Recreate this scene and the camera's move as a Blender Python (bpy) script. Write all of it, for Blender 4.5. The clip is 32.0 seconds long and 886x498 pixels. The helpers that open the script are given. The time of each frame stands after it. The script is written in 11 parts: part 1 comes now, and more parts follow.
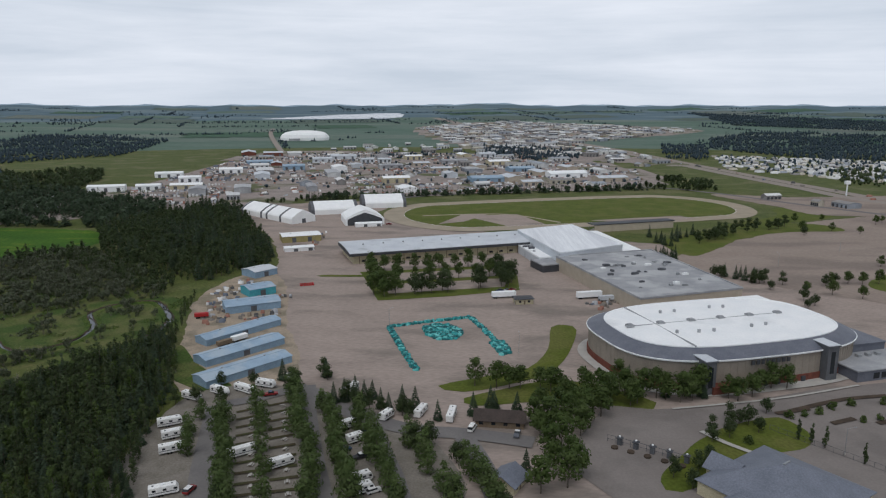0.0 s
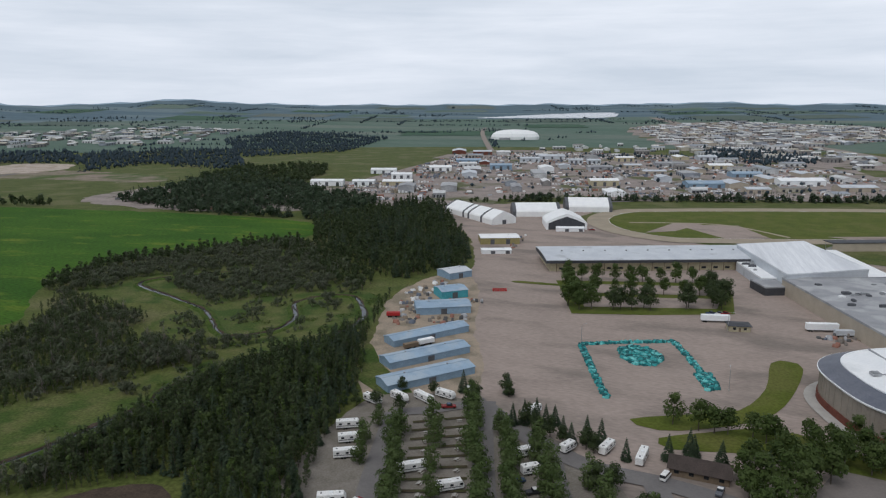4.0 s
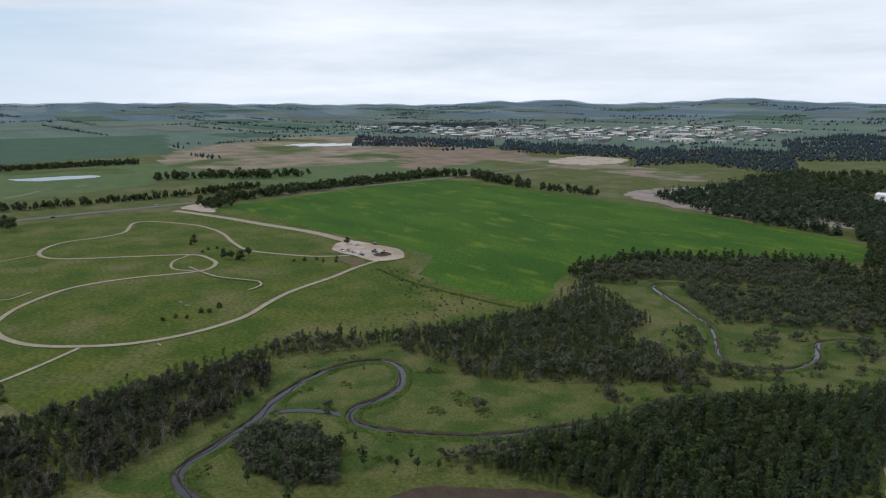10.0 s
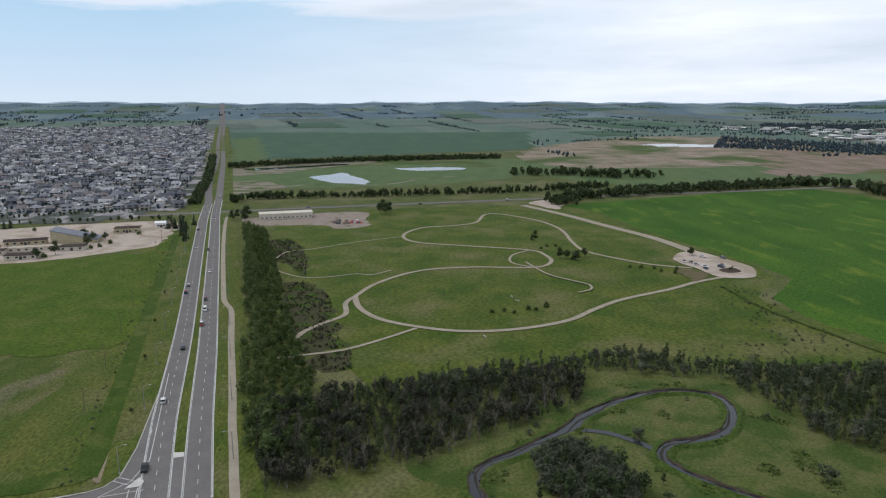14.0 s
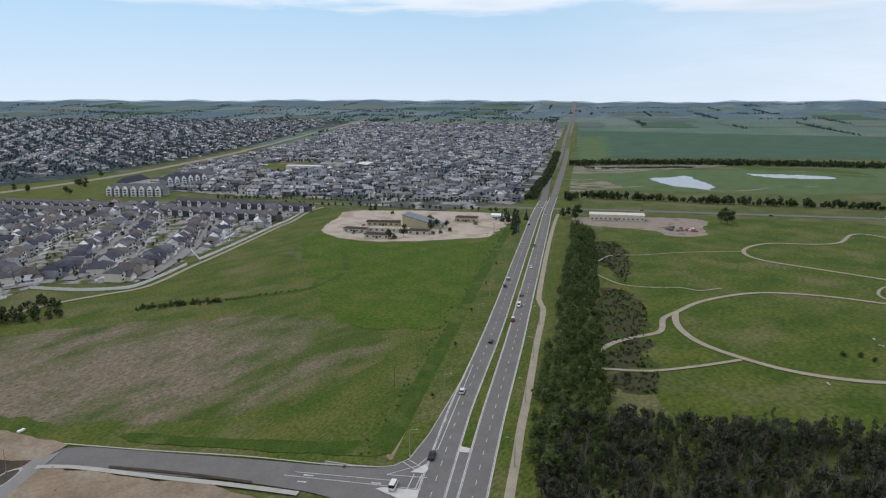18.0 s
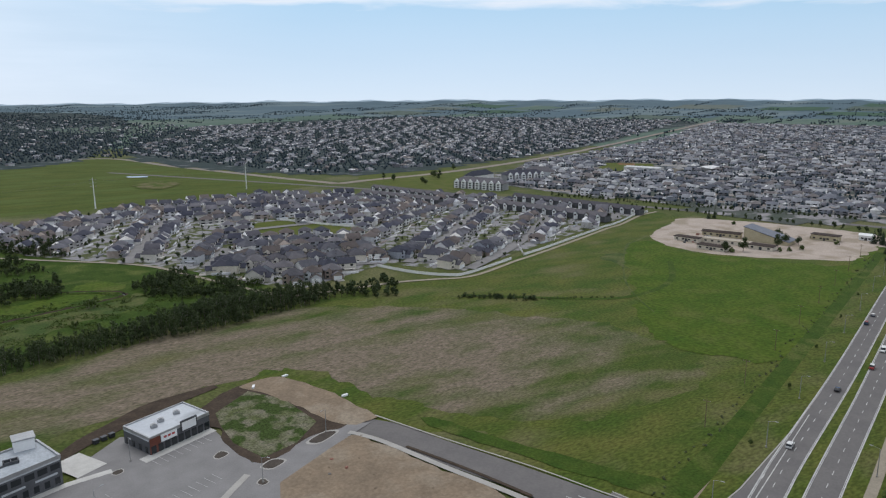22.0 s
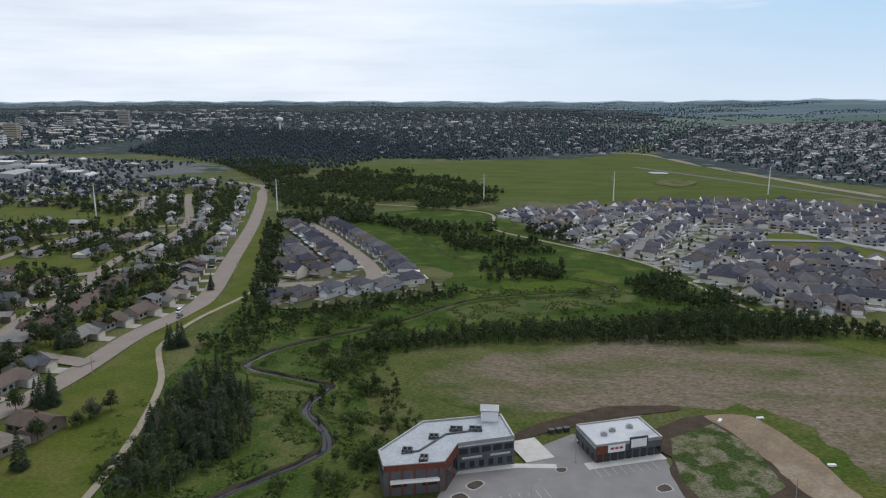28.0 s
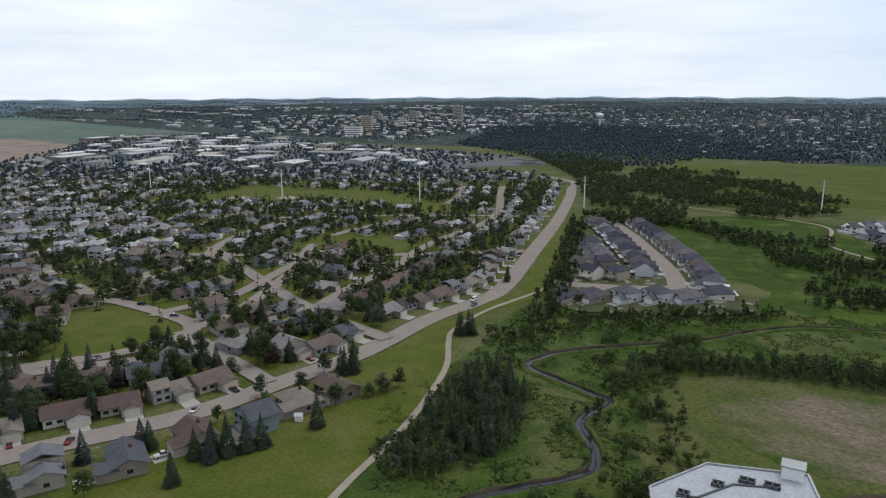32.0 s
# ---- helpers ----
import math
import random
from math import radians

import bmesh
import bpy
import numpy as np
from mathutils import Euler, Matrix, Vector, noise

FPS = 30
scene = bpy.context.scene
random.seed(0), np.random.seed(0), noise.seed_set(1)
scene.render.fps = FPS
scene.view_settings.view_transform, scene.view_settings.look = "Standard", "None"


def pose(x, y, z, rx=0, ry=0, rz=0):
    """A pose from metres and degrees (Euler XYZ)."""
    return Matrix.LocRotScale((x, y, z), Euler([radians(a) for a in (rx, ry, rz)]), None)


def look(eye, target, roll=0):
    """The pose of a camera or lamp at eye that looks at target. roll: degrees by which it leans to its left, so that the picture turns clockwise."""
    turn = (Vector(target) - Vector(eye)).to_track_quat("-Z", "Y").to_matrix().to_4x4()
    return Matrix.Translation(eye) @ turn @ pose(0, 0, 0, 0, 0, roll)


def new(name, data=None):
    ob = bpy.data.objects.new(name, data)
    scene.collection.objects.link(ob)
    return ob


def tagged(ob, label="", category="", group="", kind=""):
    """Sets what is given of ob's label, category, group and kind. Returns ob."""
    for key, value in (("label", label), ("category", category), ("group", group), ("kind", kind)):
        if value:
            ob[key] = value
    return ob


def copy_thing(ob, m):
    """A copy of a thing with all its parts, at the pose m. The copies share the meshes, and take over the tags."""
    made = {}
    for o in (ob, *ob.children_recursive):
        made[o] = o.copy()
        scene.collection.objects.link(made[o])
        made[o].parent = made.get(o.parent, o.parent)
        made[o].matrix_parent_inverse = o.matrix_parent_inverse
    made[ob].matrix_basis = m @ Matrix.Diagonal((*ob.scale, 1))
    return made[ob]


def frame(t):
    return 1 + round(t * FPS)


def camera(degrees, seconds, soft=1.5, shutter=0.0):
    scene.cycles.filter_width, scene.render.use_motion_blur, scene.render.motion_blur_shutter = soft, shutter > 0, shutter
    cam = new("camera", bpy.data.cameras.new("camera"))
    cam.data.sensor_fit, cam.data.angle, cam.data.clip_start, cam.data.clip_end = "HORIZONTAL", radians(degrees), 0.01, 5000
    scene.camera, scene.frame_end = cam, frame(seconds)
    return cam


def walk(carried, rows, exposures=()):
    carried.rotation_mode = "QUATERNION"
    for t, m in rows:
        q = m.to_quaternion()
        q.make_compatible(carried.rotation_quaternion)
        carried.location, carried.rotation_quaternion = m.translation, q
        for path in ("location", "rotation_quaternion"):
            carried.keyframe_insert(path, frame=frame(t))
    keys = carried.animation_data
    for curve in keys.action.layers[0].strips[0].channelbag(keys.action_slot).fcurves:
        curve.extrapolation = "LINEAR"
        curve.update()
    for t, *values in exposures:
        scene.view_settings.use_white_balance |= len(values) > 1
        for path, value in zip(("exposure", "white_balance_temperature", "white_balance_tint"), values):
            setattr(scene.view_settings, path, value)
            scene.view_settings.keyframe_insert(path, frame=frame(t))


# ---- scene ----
EXPOSURES = [(t, e, 6250, 12) for t, e in ((0.0, -0.06), (6.0, 0.06), (10.0, 0.18), (14.0, 0.24), (19.0, 0.26), (23.0, 0.2), (27.0, 0.2), (32.0, 0.22))]
# seconds, x, y, z, pitch, roll, yaw of the drone on its wide left-hand turn
PATH = [
    (0.0, 0.0, -0.0, 110.0, -11.74, -0.00, 0.00),
    (0.5, 0.6, 2.6, 110.0, -11.76, 0.01, 1.38),
    (1.0, 1.1, 5.2, 110.0, -11.77, 0.03, 2.78),
    (1.5, 1.7, 7.8, 110.1, -11.78, 0.05, 4.45),
    (2.0, 2.1, 10.4, 110.1, -11.79, 0.08, 6.33),
    (2.5, 2.4, 13.0, 110.2, -11.79, 0.11, 8.37),
    (3.0, 2.6, 15.5, 110.3, -11.80, 0.13, 10.58),
    (3.5, 2.6, 18.1, 110.4, -11.80, 0.13, 13.59),
    (5.5, 2.1, 28.1, 111.0, -11.81, 0.09, 27.63),
    (6.0, 1.8, 30.6, 111.1, -11.82, 0.08, 31.17),
    (6.5, 1.3, 33.0, 111.2, -11.83, 0.08, 34.73),
    (7.0, 0.7, 35.4, 111.2, -11.84, 0.08, 38.29),
    (7.5, 0.0, 37.7, 111.3, -11.84, 0.08, 41.85),
    (8.0, -0.8, 40.0, 111.3, -11.84, 0.07, 45.42),
    (8.5, -1.6, 42.2, 111.2, -11.84, 0.06, 49.01),
    (9.0, -2.6, 44.4, 111.2, -11.84, 0.06, 52.62),
    (9.5, -3.8, 46.5, 111.2, -11.83, 0.07, 56.19),
    (10.0, -5.0, 48.5, 111.2, -11.82, 0.10, 59.80),
    (10.5, -6.4, 50.5, 111.1, -11.82, 0.13, 63.39),
    (11.0, -8.0, 52.3, 111.1, -11.82, 0.17, 66.93),
    (11.5, -9.7, 54.1, 111.1, -11.83, 0.20, 70.52),
    (12.0, -11.5, 55.8, 111.2, -11.84, 0.21, 74.12),
    (12.5, -13.4, 57.3, 111.2, -11.84, 0.21, 77.66),
    (13.0, -15.5, 58.7, 111.2, -11.84, 0.20, 81.22),
    (13.5, -17.6, 60.0, 111.2, -11.85, 0.19, 84.73),
    (14.0, -19.8, 61.2, 111.2, -11.86, 0.18, 88.21),
    (14.5, -22.1, 62.2, 111.2, -11.87, 0.17, 91.68),
    (16.5, -31.4, 66.0, 111.1, -11.91, 0.07, 105.62),
    (17.0, -33.7, 66.7, 111.0, -11.92, 0.06, 109.11),
    (17.5, -36.1, 67.1, 111.0, -11.91, 0.05, 112.35),
    (18.0, -38.4, 67.4, 110.9, -11.91, 0.05, 115.83),
    (18.5, -40.8, 67.4, 110.8, -11.91, 0.07, 119.27),
    (19.0, -43.1, 67.3, 110.7, -11.91, 0.09, 122.72),
    (19.5, -45.4, 67.0, 110.5, -11.90, 0.11, 126.15),
    (20.0, -47.7, 66.5, 110.4, -11.88, 0.13, 129.58),
    (20.5, -49.8, 65.9, 110.3, -11.87, 0.14, 132.96),
    (21.0, -51.9, 65.2, 110.2, -11.87, 0.14, 136.35),
    (21.5, -53.9, 64.4, 110.1, -11.87, 0.15, 139.72),
    (22.0, -55.8, 63.5, 110.1, -11.88, 0.15, 143.17),
    (22.5, -57.7, 62.5, 110.1, -11.88, 0.16, 146.58),
    (23.0, -59.5, 61.3, 110.0, -11.88, 0.17, 150.03),
    (23.5, -61.3, 60.0, 110.0, -11.90, 0.18, 153.43),
    (24.0, -63.0, 58.6, 110.0, -11.91, 0.18, 156.86),
    (24.5, -64.6, 57.1, 110.0, -11.92, 0.19, 160.26),
    (25.0, -66.0, 55.5, 110.0, -11.93, 0.19, 163.69),
    (25.5, -67.2, 53.9, 110.0, -11.93, 0.18, 167.14),
    (27.5, -71.6, 47.0, 109.9, -11.94, 0.13, 180.91),
    (28.0, -72.5, 45.2, 109.9, -11.95, 0.11, 184.36),
    (28.5, -73.2, 43.2, 109.9, -11.98, 0.09, 187.80),
    (29.0, -73.8, 41.2, 110.0, -12.03, 0.07, 191.21),
    (29.5, -74.3, 39.2, 110.0, -12.07, 0.06, 194.64),
    (30.0, -74.6, 37.2, 109.9, -12.12, 0.06, 198.02),
    (30.5, -74.9, 35.2, 109.8, -12.15, 0.07, 201.25),
    (31.0, -75.0, 33.2, 109.7, -12.17, 0.09, 204.41),
    (31.5, -75.2, 31.2, 109.4, -12.18, 0.13, 207.57),
    (32.0, -75.3, 29.3, 109.2, -12.19, 0.17, 209.80),
]
cam = camera(64.45, 32.0, 1.2)
walk(cam, [(t, pose(x, y, z, 90 + p, r, w)) for t, x, y, z, p, r, w in PATH], EXPOSURES)

# ---- sky and sun: bright overcast with a pale blue opening ----
SUN_EL, SUN_AZ = 60.0, 200.0


def build_world():
    world = bpy.data.worlds.new("sky")
    scene.world = world
    world.use_nodes = True
    nt = world.node_tree
    nt.nodes.clear()
    N, L = nt.nodes.new, nt.links.new
    out, bg = N("ShaderNodeOutputWorld"), N("ShaderNodeBackground")
    sky = N("ShaderNodeTexSky")
    sky.sky_type = "NISHITA"
    sky.sun_disc = False
    sky.sun_elevation, sky.sun_rotation = radians(SUN_EL), radians(SUN_AZ)
    sky.air_density, sky.dust_density = 1.0, 1.2
    sky_level = N("ShaderNodeMixRGB")
    sky_level.blend_type = "MULTIPLY"
    sky_level.inputs[0].default_value = 1.0
    sky_level.inputs[2].default_value = (0.112, 0.118, 0.122, 1)
    L(sky.outputs[0], sky_level.inputs[1])
    co = N("ShaderNodeTexCoord")
    tint = N("ShaderNodeValToRGB")
    tint.color_ramp.elements[0].position, tint.color_ramp.elements[1].position = 0.0, 0.14
    tint.color_ramp.elements[0].color, tint.color_ramp.elements[1].color = (0.62, 0.695, 0.74, 1), (0.37, 0.585, 0.72, 1)
    veil = N("ShaderNodeMixRGB")
    veil.inputs[0].default_value = 0.78
    L(sky_level.outputs[0], veil.inputs[1]), L(tint.outputs[0], veil.inputs[2])
    lift = N("ShaderNodeVectorMath")
    lift.operation = "MULTIPLY_ADD"
    lift.inputs[1].default_value, lift.inputs[2].default_value = (1, 1, 1.6), (0, 0, 0.16)
    L(co.outputs["Generated"], lift.inputs[0])
    L(lift.outputs[0], sky.inputs["Vector"])
    sep = N("ShaderNodeSeparateXYZ")
    L(co.outputs["Generated"], sep.inputs[0])
    L(sep.outputs["Z"], tint.inputs[0])
    # flat cloud deck: stretch the direction so that clouds lie down towards the horizon
    mp = N("ShaderNodeMapping")
    mp.inputs["Scale"].default_value = (1.0, 1.0, 6.0)
    L(co.outputs["Generated"], mp.inputs[0])
    n1 = N("ShaderNodeTexNoise")
    n1.inputs["Scale"].default_value, n1.inputs["Detail"].default_value, n1.inputs["Roughness"].default_value = 2.2, 7.0, 0.55
    L(mp.outputs[0], n1.inputs["Vector"])
    # drawn-out streaks in the deck
    mq = N("ShaderNodeMapping")
    mq.inputs["Scale"].default_value, mq.inputs["Rotation"].default_value = (1.0, 1.6, 15.0), (0.05, -0.06, 0.5)
    L(co.outputs["Generated"], mq.inputs[0])
    n2 = N("ShaderNodeTexNoise")
    n2.inputs["Scale"].default_value, n2.inputs["Detail"].default_value, n2.inputs["Roughness"].default_value, n2.inputs["Distortion"].default_value = 2.6, 9.0, 0.6, 0.5
    L(mq.outputs[0], n2.inputs["Vector"])
    n12 = N("ShaderNodeMix")
    n12.inputs[0].default_value = 0.32
    L(n1.outputs[0], n12.inputs[2]), L(n2.outputs[0], n12.inputs[3])
    ramp = N("ShaderNodeValToRGB")
    ramp.color_ramp.elements[0].position, ramp.color_ramp.elements[1].position = 0.36, 0.64
    ramp.color_ramp.elements[0].color = (0.6, 0.665, 0.73, 1)
    ramp.color_ramp.elements[1].color = (0.83, 0.87, 0.915, 1)
    L(n12.outputs[0], ramp.inputs[0])
    # where the deck opens: low over the town side, closed overhead
    dot = N("ShaderNodeVectorMath")
    dot.operation = "DOT_PRODUCT"
    dot.inputs[1].default_value = (math.cos(radians(222)), math.sin(radians(222)), 0)
    L(co.outputs["Generated"], dot.inputs[0])
    m1 = N("ShaderNodeMapRange")
    m1.inputs[1].default_value, m1.inputs[2].default_value = 0.5, 0.92
    L(dot.outputs["Value"], m1.inputs[0])
    m2 = N("ShaderNodeMapRange")
    m2.inputs[1].default_value, m2.inputs[2].default_value = 0.131, 0.116
    L(sep.outputs["Z"], m2.inputs[0])
    wob = N("ShaderNodeMath")
    wob.operation = "MULTIPLY_ADD"
    wob.inputs[1].default_value, wob.inputs[2].default_value = -0.16, 0.08
    L(n12.outputs[0], wob.inputs[0])
    za = N("ShaderNodeMath")
    za.operation = "ADD"
    L(sep.outputs["Z"], za.inputs[0]), L(wob.outputs[0], za.inputs[1])
    L(za.outputs[0], m2.inputs[0])
    mul = N("ShaderNodeMath")
    mul.operation = "MULTIPLY"
    L(m1.outputs[0], mul.inputs[0]), L(m2.outputs[0], mul.inputs[1])
    soft = N("ShaderNodeMath")
    soft.operation = "MULTIPLY"
    soft.inputs[1].default_value = 0.95
    L(mul.outputs[0], soft.inputs[0])
    mix = N("ShaderNodeMixRGB")
    # the deck is darkened overhead, out of view, to cut the light on the ground
    thick = N("ShaderNodeMapRange")
    thick.inputs[1].default_value, thick.inputs[2].default_value, thick.inputs[3].default_value, thick.inputs[4].default_value = 0.12, 0.5, 1.0, 0.52
    L(sep.outputs["Z"], thick.inputs[0])
    deck = N("ShaderNodeVectorMath")
    deck.operation = "SCALE"
    L(ramp.outputs[0], deck.inputs[0]), L(thick.outputs[0], deck.inputs["Scale"])
    L(soft.outputs[0], mix.inputs[0]), L(deck.outputs[0], mix.inputs[1]), L(veil.outputs[0], mix.inputs[2])
    L(mix.outputs[0], bg.inputs[0])
    bg.inputs[1].default_value = 1.0
    L(bg.outputs[0], out.inputs[0])


build_world()
sun = new("sun", bpy.data.lights.new("sun", "SUN"))
sun.data.energy, sun.data.angle, sun.data.color = 1.3, radians(45), (1.0, 0.97, 0.93)
sun.matrix_world = look((0, 0, 500), (500 * math.sin(radians(SUN_AZ)) * -1, 500 * math.cos(radians(SUN_AZ)) * -1, 500 - 500 * math.tan(radians(SUN_EL))))

# ---- materials ----
def surface(name, a, b, size=6.0, fine=0.6, rough=0.85, bump=0.0, metal=0.0, vary="", ramp=(), stretch=(1, 1, 1), patch=None, patch_size=60.0, patch_at=(0.5, 0.62), spin=0.0, grain=0.16, blot=None):
    """A worn surface: colours a and b mixed by noise of that size in metres and by a finer grain; a third colour in large patches.
    vary: 'island' or 'object' takes the first colour from the ramp, piece by piece."""
    m = bpy.data.materials.new(name)
    m.use_nodes = True
    nt = m.node_tree
    N, L = nt.nodes.new, nt.links.new
    bsdf = nt.nodes["Principled BSDF"]
    bsdf.inputs["Roughness"].default_value, bsdf.inputs["Metallic"].default_value = rough, metal
    bsdf.inputs["Specular IOR Level"].default_value = 0.25 if rough < 0.84 else 0.05
    geo = N("ShaderNodeNewGeometry")
    mp = N("ShaderNodeMapping")
    mp.inputs["Scale"].default_value = stretch
    mp.inputs["Rotation"].default_value = (0, 0, spin)
    L(geo.outputs["Position"], mp.inputs[0])

    def tex(scale, detail=4.0):
        n = N("ShaderNodeTexNoise")
        n.inputs["Scale"].default_value, n.inputs["Detail"].default_value = 1.0 / scale, detail
        L(mp.outputs[0], n.inputs["Vector"])
        return n

    def spread(node, lo, hi):
        r = N("ShaderNodeMapRange")
        r.inputs[1].default_value, r.inputs[2].default_value = lo, hi
        L(node.outputs[0], r.inputs[0])
        return r

    def mixed(fac, c1, c2, kind="MIX"):
        x = N("ShaderNodeMixRGB")
        x.blend_type = kind
        if fac is None:
            x.inputs[0].default_value = 1.0
        else:
            L(fac.outputs[0], x.inputs[0])
        for i, c in ((1, c1), (2, c2)):
            if isinstance(c, tuple):
                x.inputs[i].default_value = (*c, 1)
            else:
                L(c.outputs[0], x.inputs[i])
        return x
    first = a
    if vary:
        r = N("ShaderNodeValToRGB")
        r.color_ramp.interpolation = "CONSTANT"
        while len(r.color_ramp.elements) < len(ramp):
            r.color_ramp.elements.new(0.5)
        for i, c in enumerate(ramp):
            r.color_ramp.elements[i].position = i / len(ramp)
            r.color_ramp.elements[i].color = (*c, 1)
        src = N("ShaderNodeObjectInfo").outputs["Random"] if vary == "object" else geo.outputs["Random Per Island"]
        if vary == "leaf":
            # mostly by the tree, a little by the leaf
            r.color_ramp.interpolation = "LINEAR"
            tree, lot = spread(tex(size * 0.5, 2.0), 0.3, 0.7), N("ShaderNodeMix")
            lot.inputs[0].default_value = 0.3
            L(tree.outputs[0], lot.inputs[2]), L(src, lot.inputs[3])
            src = lot.outputs[0]
        L(src, r.inputs[0])
        first = r
    n1, n2 = tex(size), tex(fine, 6.0)
    if vary:
        c = mixed(spread(n1, 0.35, 0.7), first, mixed(None, first, b, "MULTIPLY"))
    else:
        c = mixed(spread(n1, 0.35, 0.68), first, b)
    g = spread(n2, 0.3, 0.7)
    k = N("ShaderNodeMapRange")
    k.inputs[3].default_value, k.inputs[4].default_value = 1 - grain * 1.1, 1 + grain
    L(g.outputs[0], k.inputs[0])
    if patch:
        c = mixed(spread(tex(patch_size, 5.0), *patch_at), c, patch)
    if blot:
        # a worn stretch with a ragged, fading edge: centre, half sizes, heading, two colours
        cx, cy, rx, ry, turn, c1, c2 = blot
        off, mq, ln = N("ShaderNodeVectorMath"), N("ShaderNodeMapping"), N("ShaderNodeVectorMath")
        off.operation, ln.operation = "SUBTRACT", "LENGTH"
        off.inputs[1].default_value = (cx, cy, 0)
        mq.vector_type = "TEXTURE"
        mq.inputs["Rotation"].default_value, mq.inputs["Scale"].default_value = (0, 0, radians(turn)), (rx, ry, 1e5)
        L(geo.outputs["Position"], off.inputs[0]), L(off.outputs[0], mq.inputs[0]), L(mq.outputs[0], ln.inputs[0])
        fade = N("ShaderNodeMapRange")
        fade.inputs[1].default_value, fade.inputs[2].default_value, fade.inputs[3].default_value, fade.inputs[4].default_value = 0.35, 1.1, 0.21, -0.32
        L(ln.outputs["Value"], fade.inputs[0])
        add = N("ShaderNodeMath")
        L(tex(26, 9.0).outputs[0], add.inputs[0]), L(fade.outputs[0], add.inputs[1])
        c = mixed(spread(add, 0.46, 0.74), c, mixed(spread(tex(2.6, 5.0), 0.36, 0.64), c1, c2))
    comb = N("ShaderNodeCombineXYZ")
    for i in range(3):
        L(k.outputs[0], comb.inputs[i])
    c = mixed(None, c, comb, "MULTIPLY")
    L(c.outputs[0], bsdf.inputs["Base Color"])
    if bump:
        bp = N("ShaderNodeBump")
        bp.inputs["Distance"].default_value = bump
        bp.inputs["Strength"].default_value = 0.7
        L(n2.outputs[0], bp.inputs["Height"])
        L(bp.outputs[0], bsdf.inputs["Normal"])
    return m


def glass(name, tint=(0.02, 0.025, 0.03)):
    m = bpy.data.materials.new(name)
    m.use_nodes = True
    b = m.node_tree.nodes["Principled BSDF"]
    b.inputs["Base Color"].default_value = (*tint, 1)
    b.inputs["Roughness"].default_value = 0.08
    b.inputs["Specular IOR Level"].default_value = 0.6
    return m


M_GRASS = surface("meadow grass", (0.068, 0.090, 0.022), (0.104, 0.115, 0.034), 13, 1.5, 0.95, patch=(0.13, 0.13, 0.055), patch_size=48, grain=0.32)
# far land: distance haze is put into the base colours as blue
M_HAZELAND = surface("haze-tinted far farmland", (0.074, 0.124, 0.086), (0.106, 0.15, 0.112), 130, 12, 0.95, patch=(0.135, 0.165, 0.13), patch_size=420, stretch=(0.45, 1.3, 1), spin=0.26)
M_HAZEHILLS = surface("haze-blue far hills", (0.056, 0.098, 0.122), (0.08, 0.125, 0.145), 90, 16, 0.95, patch=(0.12, 0.165, 0.172), patch_size=330, patch_at=(0.52, 0.6), stretch=(0.35, 1.6, 1), spin=0.26)
# field colours pulled towards blue-grey in place of haze
M_HAZEFIELD = surface("haze-blue far field", (0.1, 0.135, 0.115), (0.12, 0.15, 0.13), 60, 8, 0.95)
M_HAZESTRAW = surface("haze-greyed far straw field", (0.15, 0.175, 0.155), (0.135, 0.16, 0.14), 70, 9, 0.95)
M_LAWN = surface("mown lawn", (0.078, 0.102, 0.017), (0.102, 0.120, 0.022), 14, 1.2, 0.95, patch=(0.115, 0.122, 0.032), patch_size=22, grain=0.2)
M_CROP = surface("young crop", (0.034, 0.09, 0.011), (0.06, 0.128, 0.014), 60, 1.6, 0.95, stretch=(0.5, 1.4, 1), spin=-0.35, patch=(0.115, 0.16, 0.02), patch_size=22, patch_at=(0.56, 0.72), grain=0.34)
M_CROP2 = surface("pale crop", (0.07, 0.115, 0.035), (0.095, 0.135, 0.045), 30, 3, 0.95, 0.1, stretch=(0.5, 1.5, 1), spin=0.3)
# crop green shifted to blue for haze, as it lies far off
M_DARKCROP = surface("dark crop", (0.036, 0.082, 0.042), (0.05, 0.1, 0.052), 60, 6, 0.95, 0.1)
M_HAY = surface("rough pasture", (0.058, 0.093, 0.015), (0.109, 0.117, 0.028), 20, 1.2, 0.95, stretch=(0.6, 1.3, 1), spin=0.26, patch=(0.13, 0.127, 0.052), patch_size=26, patch_at=(0.52, 0.7), grain=0.38)
M_PARK = surface("park grass", (0.049, 0.085, 0.011), (0.095, 0.114, 0.021), 24, 2.2, 0.95, patch=(0.128, 0.128, 0.048), patch_size=38, patch_at=(0.5, 0.7), grain=0.34)
M_GROWTH = surface("green regrowth", (0.054, 0.098, 0.011), (0.082, 0.116, 0.016), 18, 2.0, 0.95, patch=(0.095, 0.118, 0.025), patch_size=26, patch_at=(0.54, 0.7), grain=0.3)
M_RANK = surface("rank valley growth", (0.036, 0.068, 0.013), (0.06, 0.094, 0.019), 9, 1.1, 0.95, patch=(0.1, 0.124, 0.034), patch_size=24, patch_at=(0.52, 0.66), grain=0.34)
M_LUSH = surface("lush grass", (0.041, 0.076, 0.012), (0.065, 0.098, 0.017), 9, 0.9, 0.95, patch=(0.095, 0.115, 0.03), patch_size=18, patch_at=(0.54, 0.68), grain=0.3)
M_FIELD = surface("mown hay field", (0.061, 0.089, 0.015), (0.098, 0.112, 0.024), 26, 2.0, 0.95, stretch=(0.5, 1.5, 1), spin=0.26, patch=(0.09, 0.122, 0.03), patch_size=60, grain=0.2)
